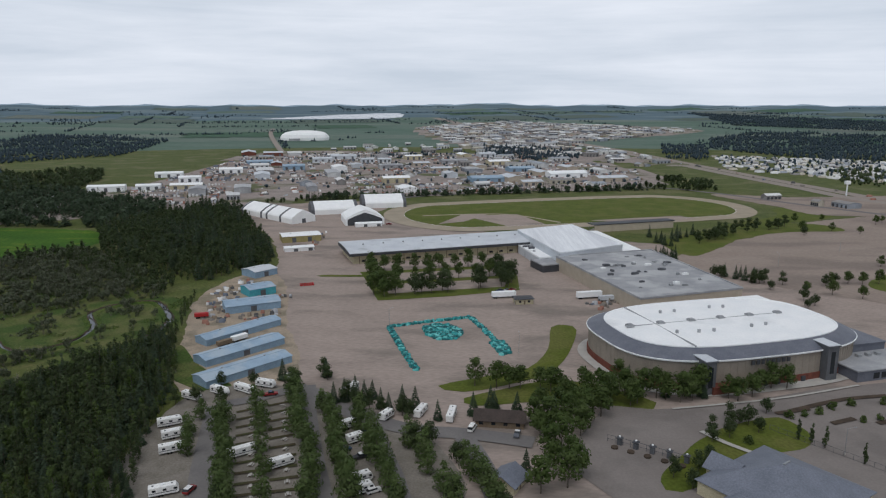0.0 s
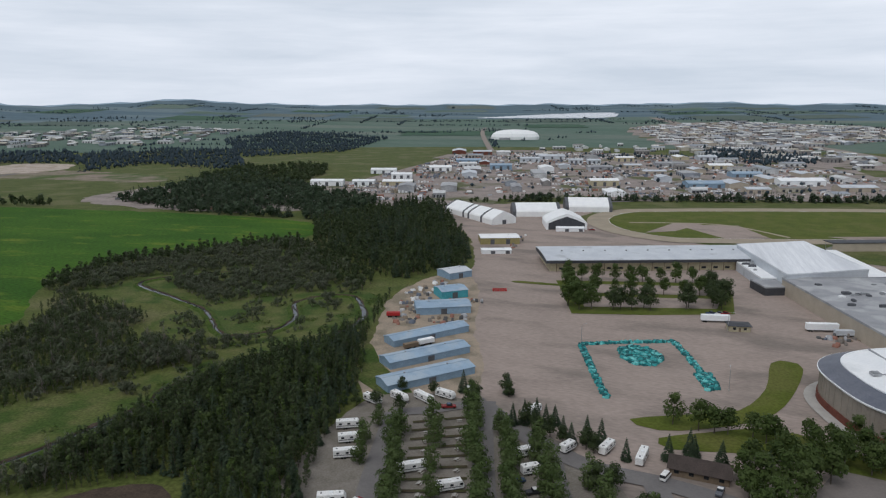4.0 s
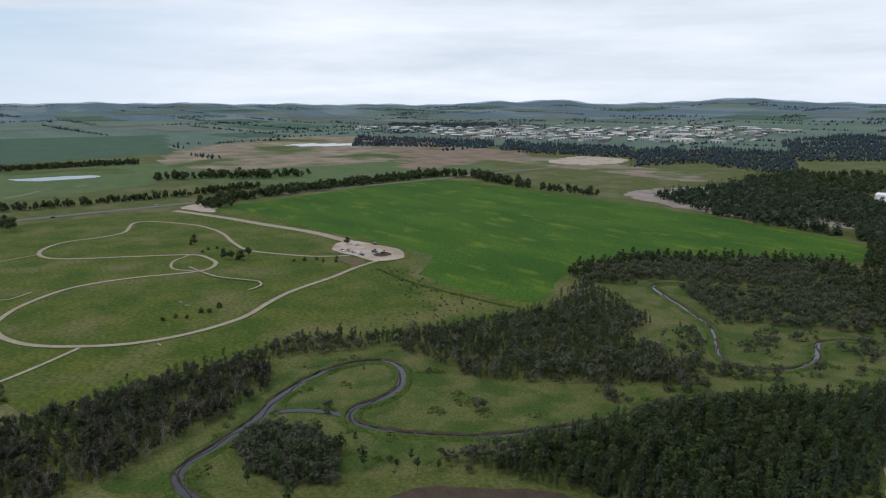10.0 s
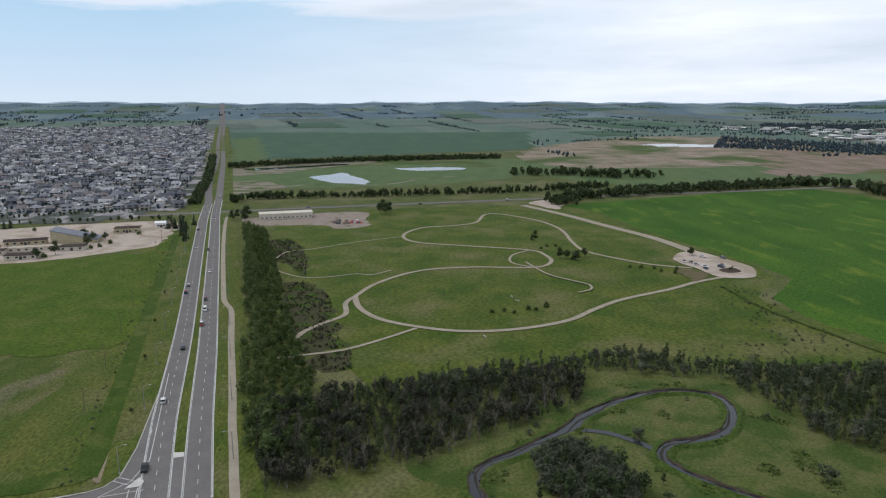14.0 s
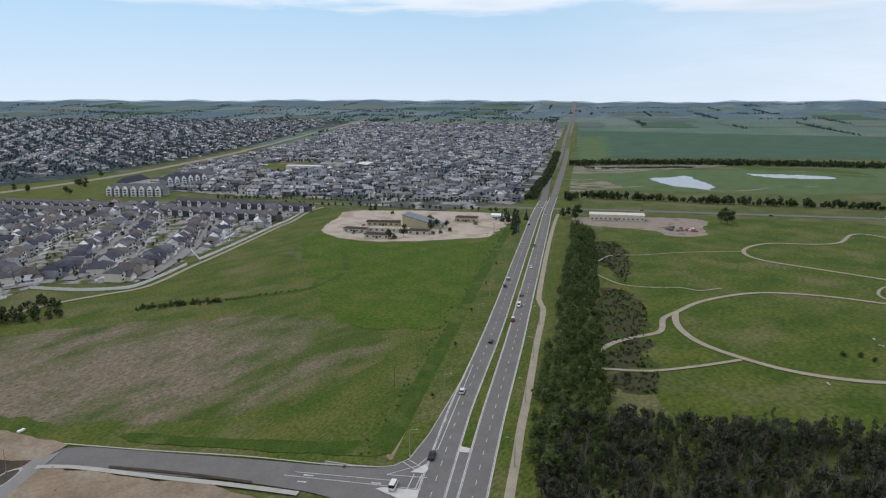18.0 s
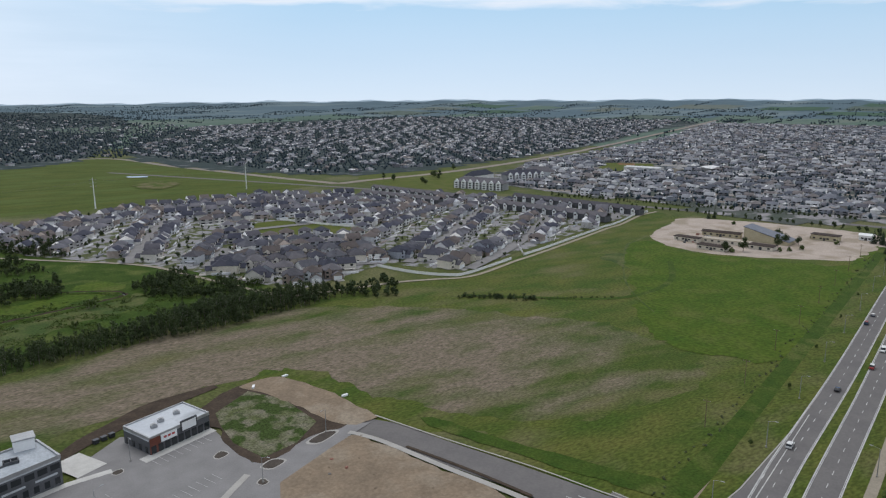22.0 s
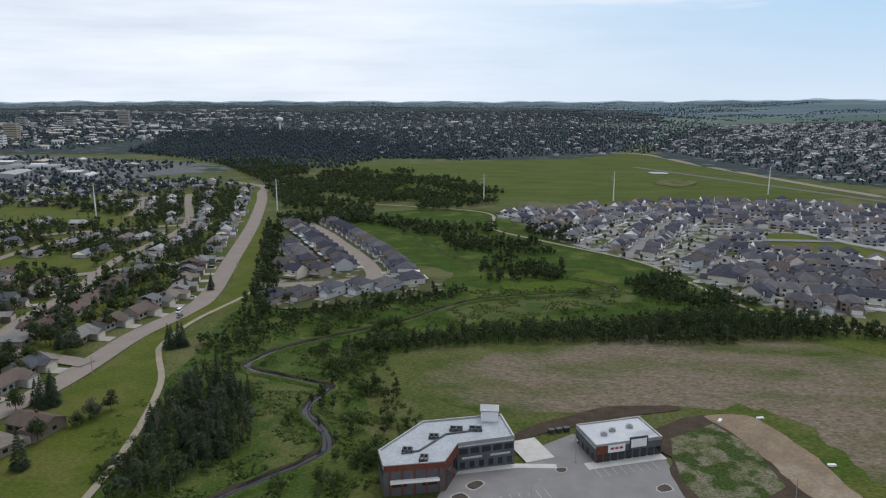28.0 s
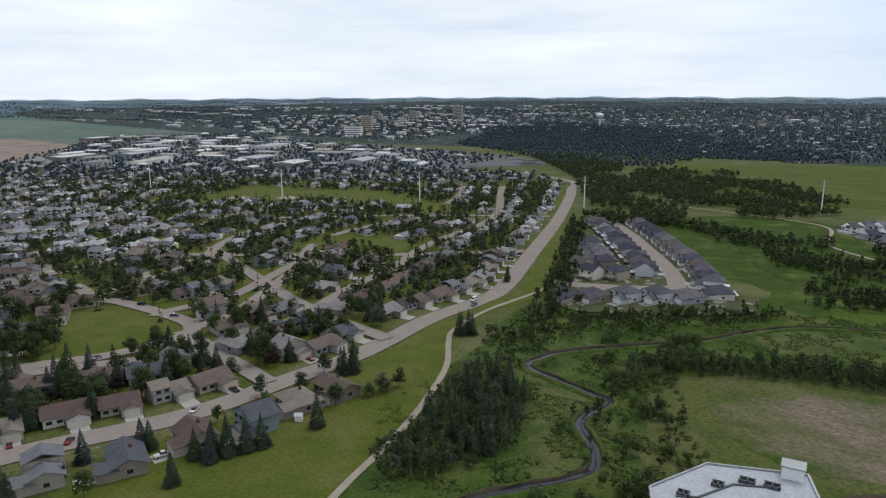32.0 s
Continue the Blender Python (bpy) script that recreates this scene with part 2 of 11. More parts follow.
M_PALECONC = surface("new concrete", (0.6, 0.59, 0.56), (0.52, 0.51, 0.48), 3, 0.4, 0.9, grain=0.07)
M_STUBBLE = surface("stubble field", (0.050, 0.083, 0.014), (0.085, 0.105, 0.022), 13, 1.0, 0.95, stretch=(0.6, 1.3, 1), spin=0.26, patch=(0.125, 0.122, 0.05), patch_size=24, patch_at=(0.52, 0.7), grain=0.38, blot=(-182, -198, 240, 128, 163, (0.215, 0.172, 0.132), (0.14, 0.12, 0.08)))
M_MEADOW = surface("creek meadow", (0.076, 0.102, 0.025), (0.122, 0.124, 0.048), 9, 1.1, 0.95, patch=(0.05, 0.082, 0.018), patch_size=17, patch_at=(0.46, 0.6), grain=0.3)
M_REEDLEAF = surface("reed blades", (0.07, 0.115, 0.022), (0.65, 0.7, 0.6), 12, 2.0, 0.85, vary="island", ramp=((0.07, 0.115, 0.022), (0.09, 0.135, 0.03), (0.055, 0.09, 0.02), (0.11, 0.135, 0.045)))
M_REED = surface("tall green reeds", (0.043, 0.076, 0.015), (0.067, 0.098, 0.022), 8, 1.0, 0.95, patch=(0.1, 0.122, 0.036), patch_size=18, patch_at=(0.52, 0.68), grain=0.34)
M_SOIL = surface("bare clay soil", (0.27, 0.21, 0.15), (0.21, 0.165, 0.12), 9, 1.0, 0.95, 0.1, patch=(0.3, 0.25, 0.19), patch_size=20)
M_DARKSOIL = surface("dark topsoil", (0.085, 0.065, 0.05), (0.06, 0.047, 0.037), 5, 0.8, 0.95, 0.1)
M_LOT = surface("pale worn lot", (0.345, 0.285, 0.25), (0.305, 0.252, 0.222), 16, 1.6, 0.92, patch=(0.22, 0.188, 0.165), patch_size=30, patch_at=(0.5, 0.66), stretch=(0.6, 1.3, 1), spin=0.5, grain=0.12)
M_LOT2 = surface("fairground parking", (0.27, 0.22, 0.188), (0.3, 0.248, 0.212), 24, 1.6, 0.92, patch=(0.22, 0.182, 0.158), patch_size=50, stretch=(0.5, 1.4, 1), spin=0.3, grain=0.12)
M_YARD = surface("sandy yard", (0.36, 0.295, 0.225), (0.285, 0.24, 0.19), 8, 0.8, 0.95, 0.05, patch=(0.225, 0.195, 0.145), patch_size=16)

M_TRACK = surface("track surface", (0.36, 0.31, 0.24), (0.31, 0.27, 0.21), 14, 1.0, 0.95, 0.02, grain=0.07)
M_PATH = surface("pale gravel path", (0.36, 0.32, 0.255), (0.3, 0.265, 0.21), 5, 0.5, 0.95, 0.02, grain=0.1)

M_ROAD = surface("worn road asphalt", (0.16, 0.152, 0.15), (0.185, 0.176, 0.17), 9, 0.8, 0.9, 0.01, grain=0.07)
M_STREET = surface("residential street", (0.3, 0.262, 0.232), (0.265, 0.232, 0.207), 9, 1.2, 0.92, grain=0.06)
M_ACRE = surface("pale bare yard", (0.47, 0.4, 0.345), (0.4, 0.34, 0.29), 12, 1.2, 0.95, patch=(0.33, 0.28, 0.22), patch_size=24, grain=0.12)
M_NEWLOT = surface("new car park asphalt", (0.265, 0.258, 0.256), (0.225, 0.219, 0.217), 7, 0.5, 0.9, 0.01, grain=0.07)
M_CONCRETE = surface("concrete", (0.43, 0.415, 0.385), (0.37, 0.355, 0.33), 4, 0.5, 0.9, 0.01, grain=0.07)
M_LINE = surface("road paint", (0.6, 0.6, 0.58), (0.42, 0.42, 0.41), 2, 0.3, 0.8)
M_PALEWALL = surface("pale stucco", (0.66, 0.62, 0.54), (0.58, 0.54, 0.46), 4, 0.4, 0.85)
M_TAN = surface("tan metal wall", (0.46, 0.4, 0.32), (0.4, 0.35, 0.28), 5, 0.5, 0.7, grain=0.06)
# darker copy of the tan, with the arena front's shade mixed in
M_RIB = surface("shade-darkened ribbed wall", (0.3, 0.262, 0.218), (0.25, 0.22, 0.185), 5, 0.5, 0.8, grain=0.1)
M_CREAM = surface("cream wall", (0.5, 0.45, 0.31), (0.43, 0.38, 0.26), 4, 0.4, 0.8)
M_OLIVE = surface("olive metal cladding", (0.34, 0.29, 0.13), (0.29, 0.25, 0.11), 4, 0.4, 0.7)
M_WHITE = surface("white membrane", (0.86, 0.87, 0.87), (0.8, 0.82, 0.83), 9, 0.8, 0.7, patch=(0.66, 0.68, 0.69), patch_size=22, patch_at=(0.62, 0.8), grain=0.04)
M_FABRIC = surface("white tent fabric", (0.86, 0.87, 0.86), (0.8, 0.81, 0.81), 5, 0.6, 0.75, grain=0.04)
M_GREYROOF = surface("grey gravel roof", (0.35, 0.357, 0.37), (0.28, 0.288, 0.302), 9, 0.7, 0.85, patch=(0.42, 0.428, 0.436), patch_size=14, grain=0.07)
M_PALEROOF = surface("pale metal roof", (0.58, 0.61, 0.64), (0.5, 0.53, 0.57), 10, 0.8, 0.55, stretch=(1, 1, 1), patch=(0.36, 0.38, 0.4), patch_size=12, patch_at=(0.58, 0.75), grain=0.07)
M_BAND = surface("slate grey standing seam", (0.12, 0.13, 0.16), (0.15, 0.16, 0.19), 5, 0.5, 0.5)
M_DARK = surface("dark cladding", (0.05, 0.053, 0.06), (0.07, 0.073, 0.08), 3, 0.3, 0.6)
M_CHAR = surface("charcoal panel", (0.09, 0.095, 0.105), (0.12, 0.125, 0.135), 3, 0.3, 0.55)
M_BLUEROOF = surface("faded blue steel roof", (0.3, 0.41, 0.52), (0.25, 0.34, 0.44), 5, 0.5, 0.5, patch=(0.36, 0.44, 0.51), patch_size=9, grain=0.07)
M_BLUEWALL = surface("light blue steel wall", (0.26, 0.37, 0.48), (0.22, 0.32, 0.42), 4, 0.4, 0.6)
M_TEAL = surface("teal steel", (0.08, 0.37, 0.43), (0.07, 0.31, 0.37), 4, 0.4, 0.6)
M_TEALBAG = surface("teal plastic", (0.03, 0.3, 0.31), (0.12, 0.45, 0.45), 2.0, 0.3, 0.5, vary="island", ramp=((0.02, 0.2, 0.2), (0.05, 0.36, 0.36), (0.2, 0.6, 0.58), (0.01, 0.12, 0.13)))
M_SEAMROOF = surface("pale seamed roof", (0.8, 0.82, 0.84), (0.68, 0.7, 0.73), 2.2, 0.4, 0.6, stretch=(1, 0.05, 1), spin=0.4, patch=(0.62, 0.64, 0.67), patch_size=16, grain=0.07)
M_BRICK = surface("red brick", (0.19, 0.075, 0.055), (0.14, 0.055, 0.042), 2, 0.25, 0.9)
M_RED = surface("red paint", (0.42, 0.03, 0.03), (0.34, 0.03, 0.03), 2, 0.3, 0.5)
M_METAL = surface("galvanised steel", (0.42, 0.43, 0.44), (0.35, 0.36, 0.37), 2, 0.2, 0.45, metal=0.6)
M_WOOD = surface("weathered wood", (0.22, 0.17, 0.12), (0.17, 0.13, 0.095), 2, 0.2, 0.9)
M_PLY = surface("plywood deck", (0.5, 0.33, 0.13), (0.43, 0.28, 0.11), 2, 0.3, 0.85)
M_BARK = surface("bark", (0.14, 0.12, 0.095), (0.09, 0.075, 0.06), 1, 0.1, 0.95)
M_STICK = surface("bare grey branches", (0.27, 0.245, 0.215), (0.2, 0.18, 0.155), 3, 0.3, 0.95)
M_TYRE = surface("tyre", (0.02, 0.02, 0.02), (0.03, 0.03, 0.03), 1, 0.1, 0.9)
M_GLASS = glass("dark window glass")
M_CAR = surface("car paint", (0.5, 0.5, 0.5), (0.9, 0.9, 0.9), 3, 0.5, 0.25, vary="object", ramp=((0.7, 0.7, 0.7), (0.04, 0.04, 0.045), (0.35, 0.36, 0.37), (0.75, 0.75, 0.74), (0.12, 0.13, 0.15), (0.25, 0.03, 0.03), (0.05, 0.08, 0.14)))
M_RV = surface("white caravan shell", (0.8, 0.8, 0.78), (0.7, 0.7, 0.69), 2, 0.3, 0.4)
M_HROOF = surface("asphalt shingles", (0.1, 0.1, 0.1), (0.8, 0.8, 0.8), 3, 0.35, 0.92, vary="object", ramp=((0.179, 0.185, 0.196), (0.140, 0.112, 0.095), (0.235, 0.207, 0.179), (0.106, 0.112, 0.129), (0.168, 0.134, 0.118), (0.258, 0.252, 0.246), (0.13, 0.096, 0.088)))
M_HROOFN = surface("dark new shingles", (0.1, 0.1, 0.1), (0.8, 0.8, 0.8), 3, 0.35, 0.92, vary="object", ramp=((0.08, 0.082, 0.104), (0.112, 0.109, 0.122), (0.092, 0.094, 0.116), (0.165, 0.158, 0.17), (0.068, 0.072, 0.094), (0.13, 0.131, 0.15), (0.135, 0.117, 0.112)))
M_HWALL = surface("house siding", (0.5, 0.5, 0.5), (0.88, 0.88, 0.88), 3, 0.4, 0.8, vary="object", ramp=((0.68, 0.65, 0.6), (0.86, 0.86, 0.85), (0.45, 0.4, 0.34), (0.6, 0.62, 0.65), (0.4, 0.43, 0.49), (0.76, 0.71, 0.62), (0.34, 0.28, 0.25)))
M_HWALLO = surface("older house siding", (0.5, 0.5, 0.5), (0.88, 0.88, 0.88), 3, 0.4, 0.8, vary="object", ramp=((0.42, 0.38, 0.33), (0.66, 0.65, 0.63), (0.29, 0.25, 0.21), (0.38, 0.39, 0.4), (0.24, 0.28, 0.33), (0.47, 0.43, 0.36), (0.22, 0.18, 0.155)))
M_FROOF = surface("far shingles", (0.1, 0.1, 0.1), (0.85, 0.85, 0.85), 30, 3, 0.92, vary="island", ramp=((0.2, 0.21, 0.24), (0.13, 0.13, 0.15), (0.28, 0.28, 0.3), (0.11, 0.12, 0.145), (0.38, 0.39, 0.41), (0.19, 0.175, 0.175), (0.25, 0.26, 0.285)))
M_FROOFN = surface("far dark shingles", (0.1, 0.1, 0.1), (0.85, 0.85, 0.85), 30, 3, 0.92, vary="island", ramp=((0.08, 0.083, 0.108), (0.11, 0.107, 0.124), (0.094, 0.096, 0.118), (0.18, 0.175, 0.195), (0.066, 0.07, 0.096), (0.15, 0.15, 0.17), (0.15, 0.13, 0.125)))
M_FWALL = surface("far siding", (0.5, 0.5, 0.5), (0.88, 0.88, 0.88), 30, 3, 0.8, vary="island", ramp=((0.78, 0.78, 0.8), (0.88, 0.88, 0.88), (0.52, 0.51, 0.51), (0.64, 0.66, 0.7), (0.4, 0.41, 0.44), (0.82, 0.8, 0.77), (0.42, 0.36, 0.32)))
M_FWALLO = surface("far older siding", (0.5, 0.5, 0.5), (0.88, 0.88, 0.88), 30, 3, 0.8, vary="island", ramp=((0.62, 0.58, 0.51), (0.8, 0.79, 0.77), (0.42, 0.36, 0.31), (0.54, 0.54, 0.54), (0.33, 0.28, 0.26), (0.7, 0.66, 0.58)))
M_SWALL = surface("far grey siding", (0.4, 0.4, 0.4), (0.88, 0.88, 0.88), 30, 3, 0.8, vary="island", ramp=((0.36, 0.37, 0.4), (0.22, 0.22, 0.24), (0.84, 0.84, 0.85), (0.3, 0.32, 0.36), (0.2, 0.2, 0.22), (0.8, 0.8, 0.8), (0.38, 0.35, 0.33), (0.55, 0.56, 0.58)))
M_SHED = surface("warehouse sheet metal", (0.5, 0.5, 0.5), (0.85, 0.85, 0.85), 12, 1.2, 0.6, vary="island", ramp=((0.62, 0.63, 0.63), (0.72, 0.72, 0.71), (0.42, 0.43, 0.44), (0.5, 0.46, 0.38), (0.33, 0.36, 0.4), (0.66, 0.66, 0.63), (0.26, 0.25, 0.24)))
M_CLUTTER = surface("stored goods", (0.5, 0.5, 0.5), (0.8, 0.8, 0.8), 4, 0.5, 0.7, vary="island", ramp=((0.6, 0.6, 0.6), (0.1, 0.1, 0.1), (0.25, 0.2, 0.15), (0.4, 0.41, 0.43), (0.32, 0.16, 0.12), (0.76, 0.76, 0.75), (0.14, 0.16, 0.2), (0.2, 0.18, 0.16)))


def leaf(name, ramp, shade=(0.66, 0.7, 0.64), size=9):
    """Leaves let some light through."""
    m = surface(name, ramp[0], shade, size, 2.5, 0.75, vary="leaf", ramp=ramp)
    nt = m.node_tree
    b = nt.nodes["Principled BSDF"]
    t, x = nt.nodes.new("ShaderNodeBsdfTranslucent"), nt.nodes.new("ShaderNodeMixShader")
    x.inputs[0].default_value = 0.4
    nt.links.new(b.inputs["Base Color"].links[0].from_socket, t.inputs[0])
    nt.links.new(b.outputs[0], x.inputs[1]), nt.links.new(t.outputs[0], x.inputs[2])
    nt.links.new(x.outputs[0], nt.nodes["Material Output"].inputs[0])
    return m


M_LEAF = leaf("dark green leaves", ((0.037, 0.055, 0.026), (0.054, 0.08, 0.03), (0.066, 0.093, 0.035), (0.08, 0.105, 0.047)))
M_LEAFB = leaf("fresh green leaves", ((0.054, 0.088, 0.024), (0.072, 0.112, 0.028), (0.086, 0.126, 0.033), (0.106, 0.144, 0.046)))
M_POPLAR = leaf("light poplar leaves", ((0.072, 0.112, 0.036), (0.092, 0.138, 0.042), (0.108, 0.152, 0.05), (0.13, 0.172, 0.066)))
M_WILLOW = leaf("grey-green willow leaves", ((0.06, 0.08, 0.042), (0.09, 0.112, 0.06), (0.112, 0.13, 0.078), (0.135, 0.146, 0.1)))
M_NEEDLE = leaf("dark spruce needles", ((0.033, 0.055, 0.034), (0.05, 0.079, 0.043), (0.066, 0.098, 0.054), (0.084, 0.115, 0.07)))
M_BLUENEEDLE = leaf("blue spruce needles", ((0.07, 0.1, 0.09), (0.055, 0.08, 0.07), (0.09, 0.115, 0.105)))
M_BRUSH = leaf("dark brown brush", ((0.036, 0.04, 0.026), (0.052, 0.05, 0.034), (0.06, 0.066, 0.036)))
M_DULLLEAF = leaf("dull brownish leaves", ((0.034, 0.038, 0.026), (0.048, 0.052, 0.034), (0.06, 0.06, 0.044), (0.052, 0.062, 0.034)))
M_PURPLE = leaf("dark purple leaves", ((0.05, 0.025, 0.028), (0.035, 0.018, 0.02), (0.065, 0.035, 0.035)))


def water(name, tint, rough=0.06):
    m = bpy.data.materials.new(name)
    m.use_nodes = True
    nt = m.node_tree
    b = nt.nodes["Principled BSDF"]
    b.inputs["Base Color"].default_value = (*tint, 1)
    b.inputs["Roughness"].default_value = rough
    n, p = nt.nodes.new("ShaderNodeTexNoise"), nt.nodes.new("ShaderNodeBump")
    n.inputs["Scale"].default_value = 0.8
    p.inputs["Distance"].default_value, p.inputs["Strength"].default_value = 0.02, 0.3
    nt.links.new(n.outputs[0], p.inputs["Height"])
    nt.links.new(p.outputs[0], b.inputs["Normal"])
    return m


# leaves of far trees, blued in colour to imitate haze
M_HAZELEAF = leaf("haze-blue far leaves", ((0.038, 0.066, 0.088), (0.046, 0.074, 0.099), (0.052, 0.082, 0.107), (0.06, 0.092, 0.114)), size=26)
# blue emission added in place of haze on the horizon
M_HAZE = bpy.data.materials.new("glowing haze ring")
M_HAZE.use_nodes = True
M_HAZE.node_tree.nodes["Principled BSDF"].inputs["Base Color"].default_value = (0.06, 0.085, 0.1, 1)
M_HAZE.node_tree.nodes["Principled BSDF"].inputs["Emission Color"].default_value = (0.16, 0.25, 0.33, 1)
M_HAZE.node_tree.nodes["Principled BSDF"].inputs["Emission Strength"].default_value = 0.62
M_WATER = water("creek water", (0.028, 0.032, 0.038))
M_POND = water("pond water", (0.06, 0.075, 0.085), 0.12)

# grass and leaves are fuzzy: they catch sky light where they are seen at a low angle; the blue tint stands in for haze
for m, w in ((M_GRASS, 0.04), (M_HAZELAND, 0.08), (M_HAZEHILLS, 0.12), (M_LAWN, 0.03), (M_CROP, 0.02), (M_CROP2, 0.06), (M_DARKCROP, 0.08), (M_HAY, 0.03), (M_LUSH, 0.02), (M_PARK, 0.03), (M_GROWTH, 0.02), (M_FIELD, 0.015), (M_STUBBLE, 0.03), (M_MEADOW, 0.04), (M_REED, 0.03), (M_REEDLEAF, 0.03), (M_LEAF, 0.04), (M_LEAFB, 0.03), (M_WILLOW, 0.05), (M_NEEDLE, 0.04), (M_HAZELEAF, 0.08)):
    b = m.node_tree.nodes["Principled BSDF"]
    b.inputs["Sheen Weight"].default_value = w
    b.inputs["Sheen Roughness"].default_value = 0.45
    b.inputs["Sheen Tint"].default_value = (0.78, 0.9, 1.0, 1)

# ---- builders ----
RS = np.random.RandomState(7)
EAST, NORTH = np.array((0.965, 0.262)), np.array((-0.262, 0.965))
GRID = math.degrees(math.atan2(0.262, 0.965))


def rise(x, y):
    """Height of the land: level round the town, then lifted outwards to far hills so that its edge fits the camera's
    horizon.
    """
    d = np.hypot(x, y)
    s = np.clip((d - 1700) / 3000, 0, 1.2)
    az = np.degrees(np.arctan2(-np.asarray(x, float), np.asarray(y, float)))
    az = np.where(az < -90, az + 360, az)
    ridge = np.zeros_like(az)
    for at, wide, high in ((37, 5, 30), (50.5, 2.6, 24), (55, 1.8, 20), (-3, 2.5, 12), (85, 12, 12), (112, 10, 14), (125, 8, 16), (140, 9, 18), (155, 10, 12), (205, 30, 10)):
        ridge = ridge + high * np.exp(-((az - at) / wide) ** 2)
    ridge = ridge + 3 * np.sin(az * 0.9) + 2 * np.sin(az * 2.3 + 1)
    return 88 * s ** 1.5 + ridge * s ** 4


def mesh(name, V, F, mats, M=None, smooth=False):
    """A mesh from arrays of places and triangles."""
    me = bpy.data.meshes.new(name)
    V, F = np.asarray(V, np.float32), np.asarray(F, np.int32)
    soft = V[:, 3:] if V.shape[1] == 6 else None
    V = np.ascontiguousarray(V[:, :3])
    me.vertices.add(len(V))
    me.vertices.foreach_set("co", V.ravel())
    me.loops.add(F.size)
    me.loops.foreach_set("vertex_index", F.ravel())
    me.polygons.add(len(F))
    me.polygons.foreach_set("loop_start", np.arange(0, F.size, F.shape[1], dtype=np.int32))
    for m in mats:
        me.materials.append(m)
    if M is not None:
        me.polygons.foreach_set("material_index", np.asarray(M, np.int32))
    if smooth or soft is not None:
        me.polygons.foreach_set("use_smooth", np.ones(len(F), bool))
    me.update(calc_edges=True)
    if soft is not None:
        me.normals_split_custom_set_from_vertices(soft)
    return me


def part(name, bm, material, parent=None, label=""):
    """One bmesh as one mesh object under a thing or a part."""
    me = bpy.data.meshes.new(name)
    bmesh.ops.recalc_face_normals(bm, faces=bm.faces)
    bm.to_mesh(me)
    bm.free()
    for m in material if isinstance(material, (list, tuple)) else (material,):
        me.materials.append(m)
    ob = new(name, me)
    if parent:
        ob.parent = parent
    if label:
        ob["label"] = label
    return ob


def thing(name, label, category, group="", kind="", at=None):
    ob = new(name)
    ob.empty_display_size = 0.5
    if at is not None:
        ob.matrix_world = at
    return tagged(ob, label, category, group, kind)


def at(x, y, z=0.0, turn=0.0):
    return pose(x, y, z, 0, 0, turn)


def curve(pts, closed=False, step=4.0):
    """Points of a smooth line through pts."""
    P = np.array(pts, float)
    n = len(P)
    out = []
    for i in range(n if closed else n - 1):
        p0, p1, p2, p3 = (P[(i + k) % n] if closed else P[min(max(i + k, 0), n - 1)] for k in (-1, 0, 1, 2))
        m = max(2, int(np.hypot(*(p2 - p1)[:2]) / step))
        for t in np.linspace(0, 1, m, endpoint=False):
            out.append(0.5 * (2 * p1 + (p2 - p0) * t + (2 * p0 - 5 * p1 + 4 * p2 - p3) * t * t + (3 * p1 - p0 - 3 * p2 + p3) * t ** 3))
    if not closed:
        out.append(P[-1])
    return np.array(out)


LAYERS = []


def layer(P, half=0.0):
    """The next height for a ground cover, 3 mm over the one before. half: half the width of a strip along P."""
    z = 0.02 + 0.003 * len(LAYERS)
    LAYERS.append((P.min(0) - half, P.max(0) + half, P, half, z))
    return z


def top(x, y):
    """Height of the uppermost ground cover at a place."""
    q = np.array([[x, y]], float)
    for lo, hi, P, half, z in LAYERS[::-1]:
        if lo[0] < x < hi[0] and lo[1] < y < hi[1]:
            if (np.hypot(P[:, 0] - x, P[:, 1] - y).min() < half) if half else inside(q, P)[0]:
                return z
    return 0.0


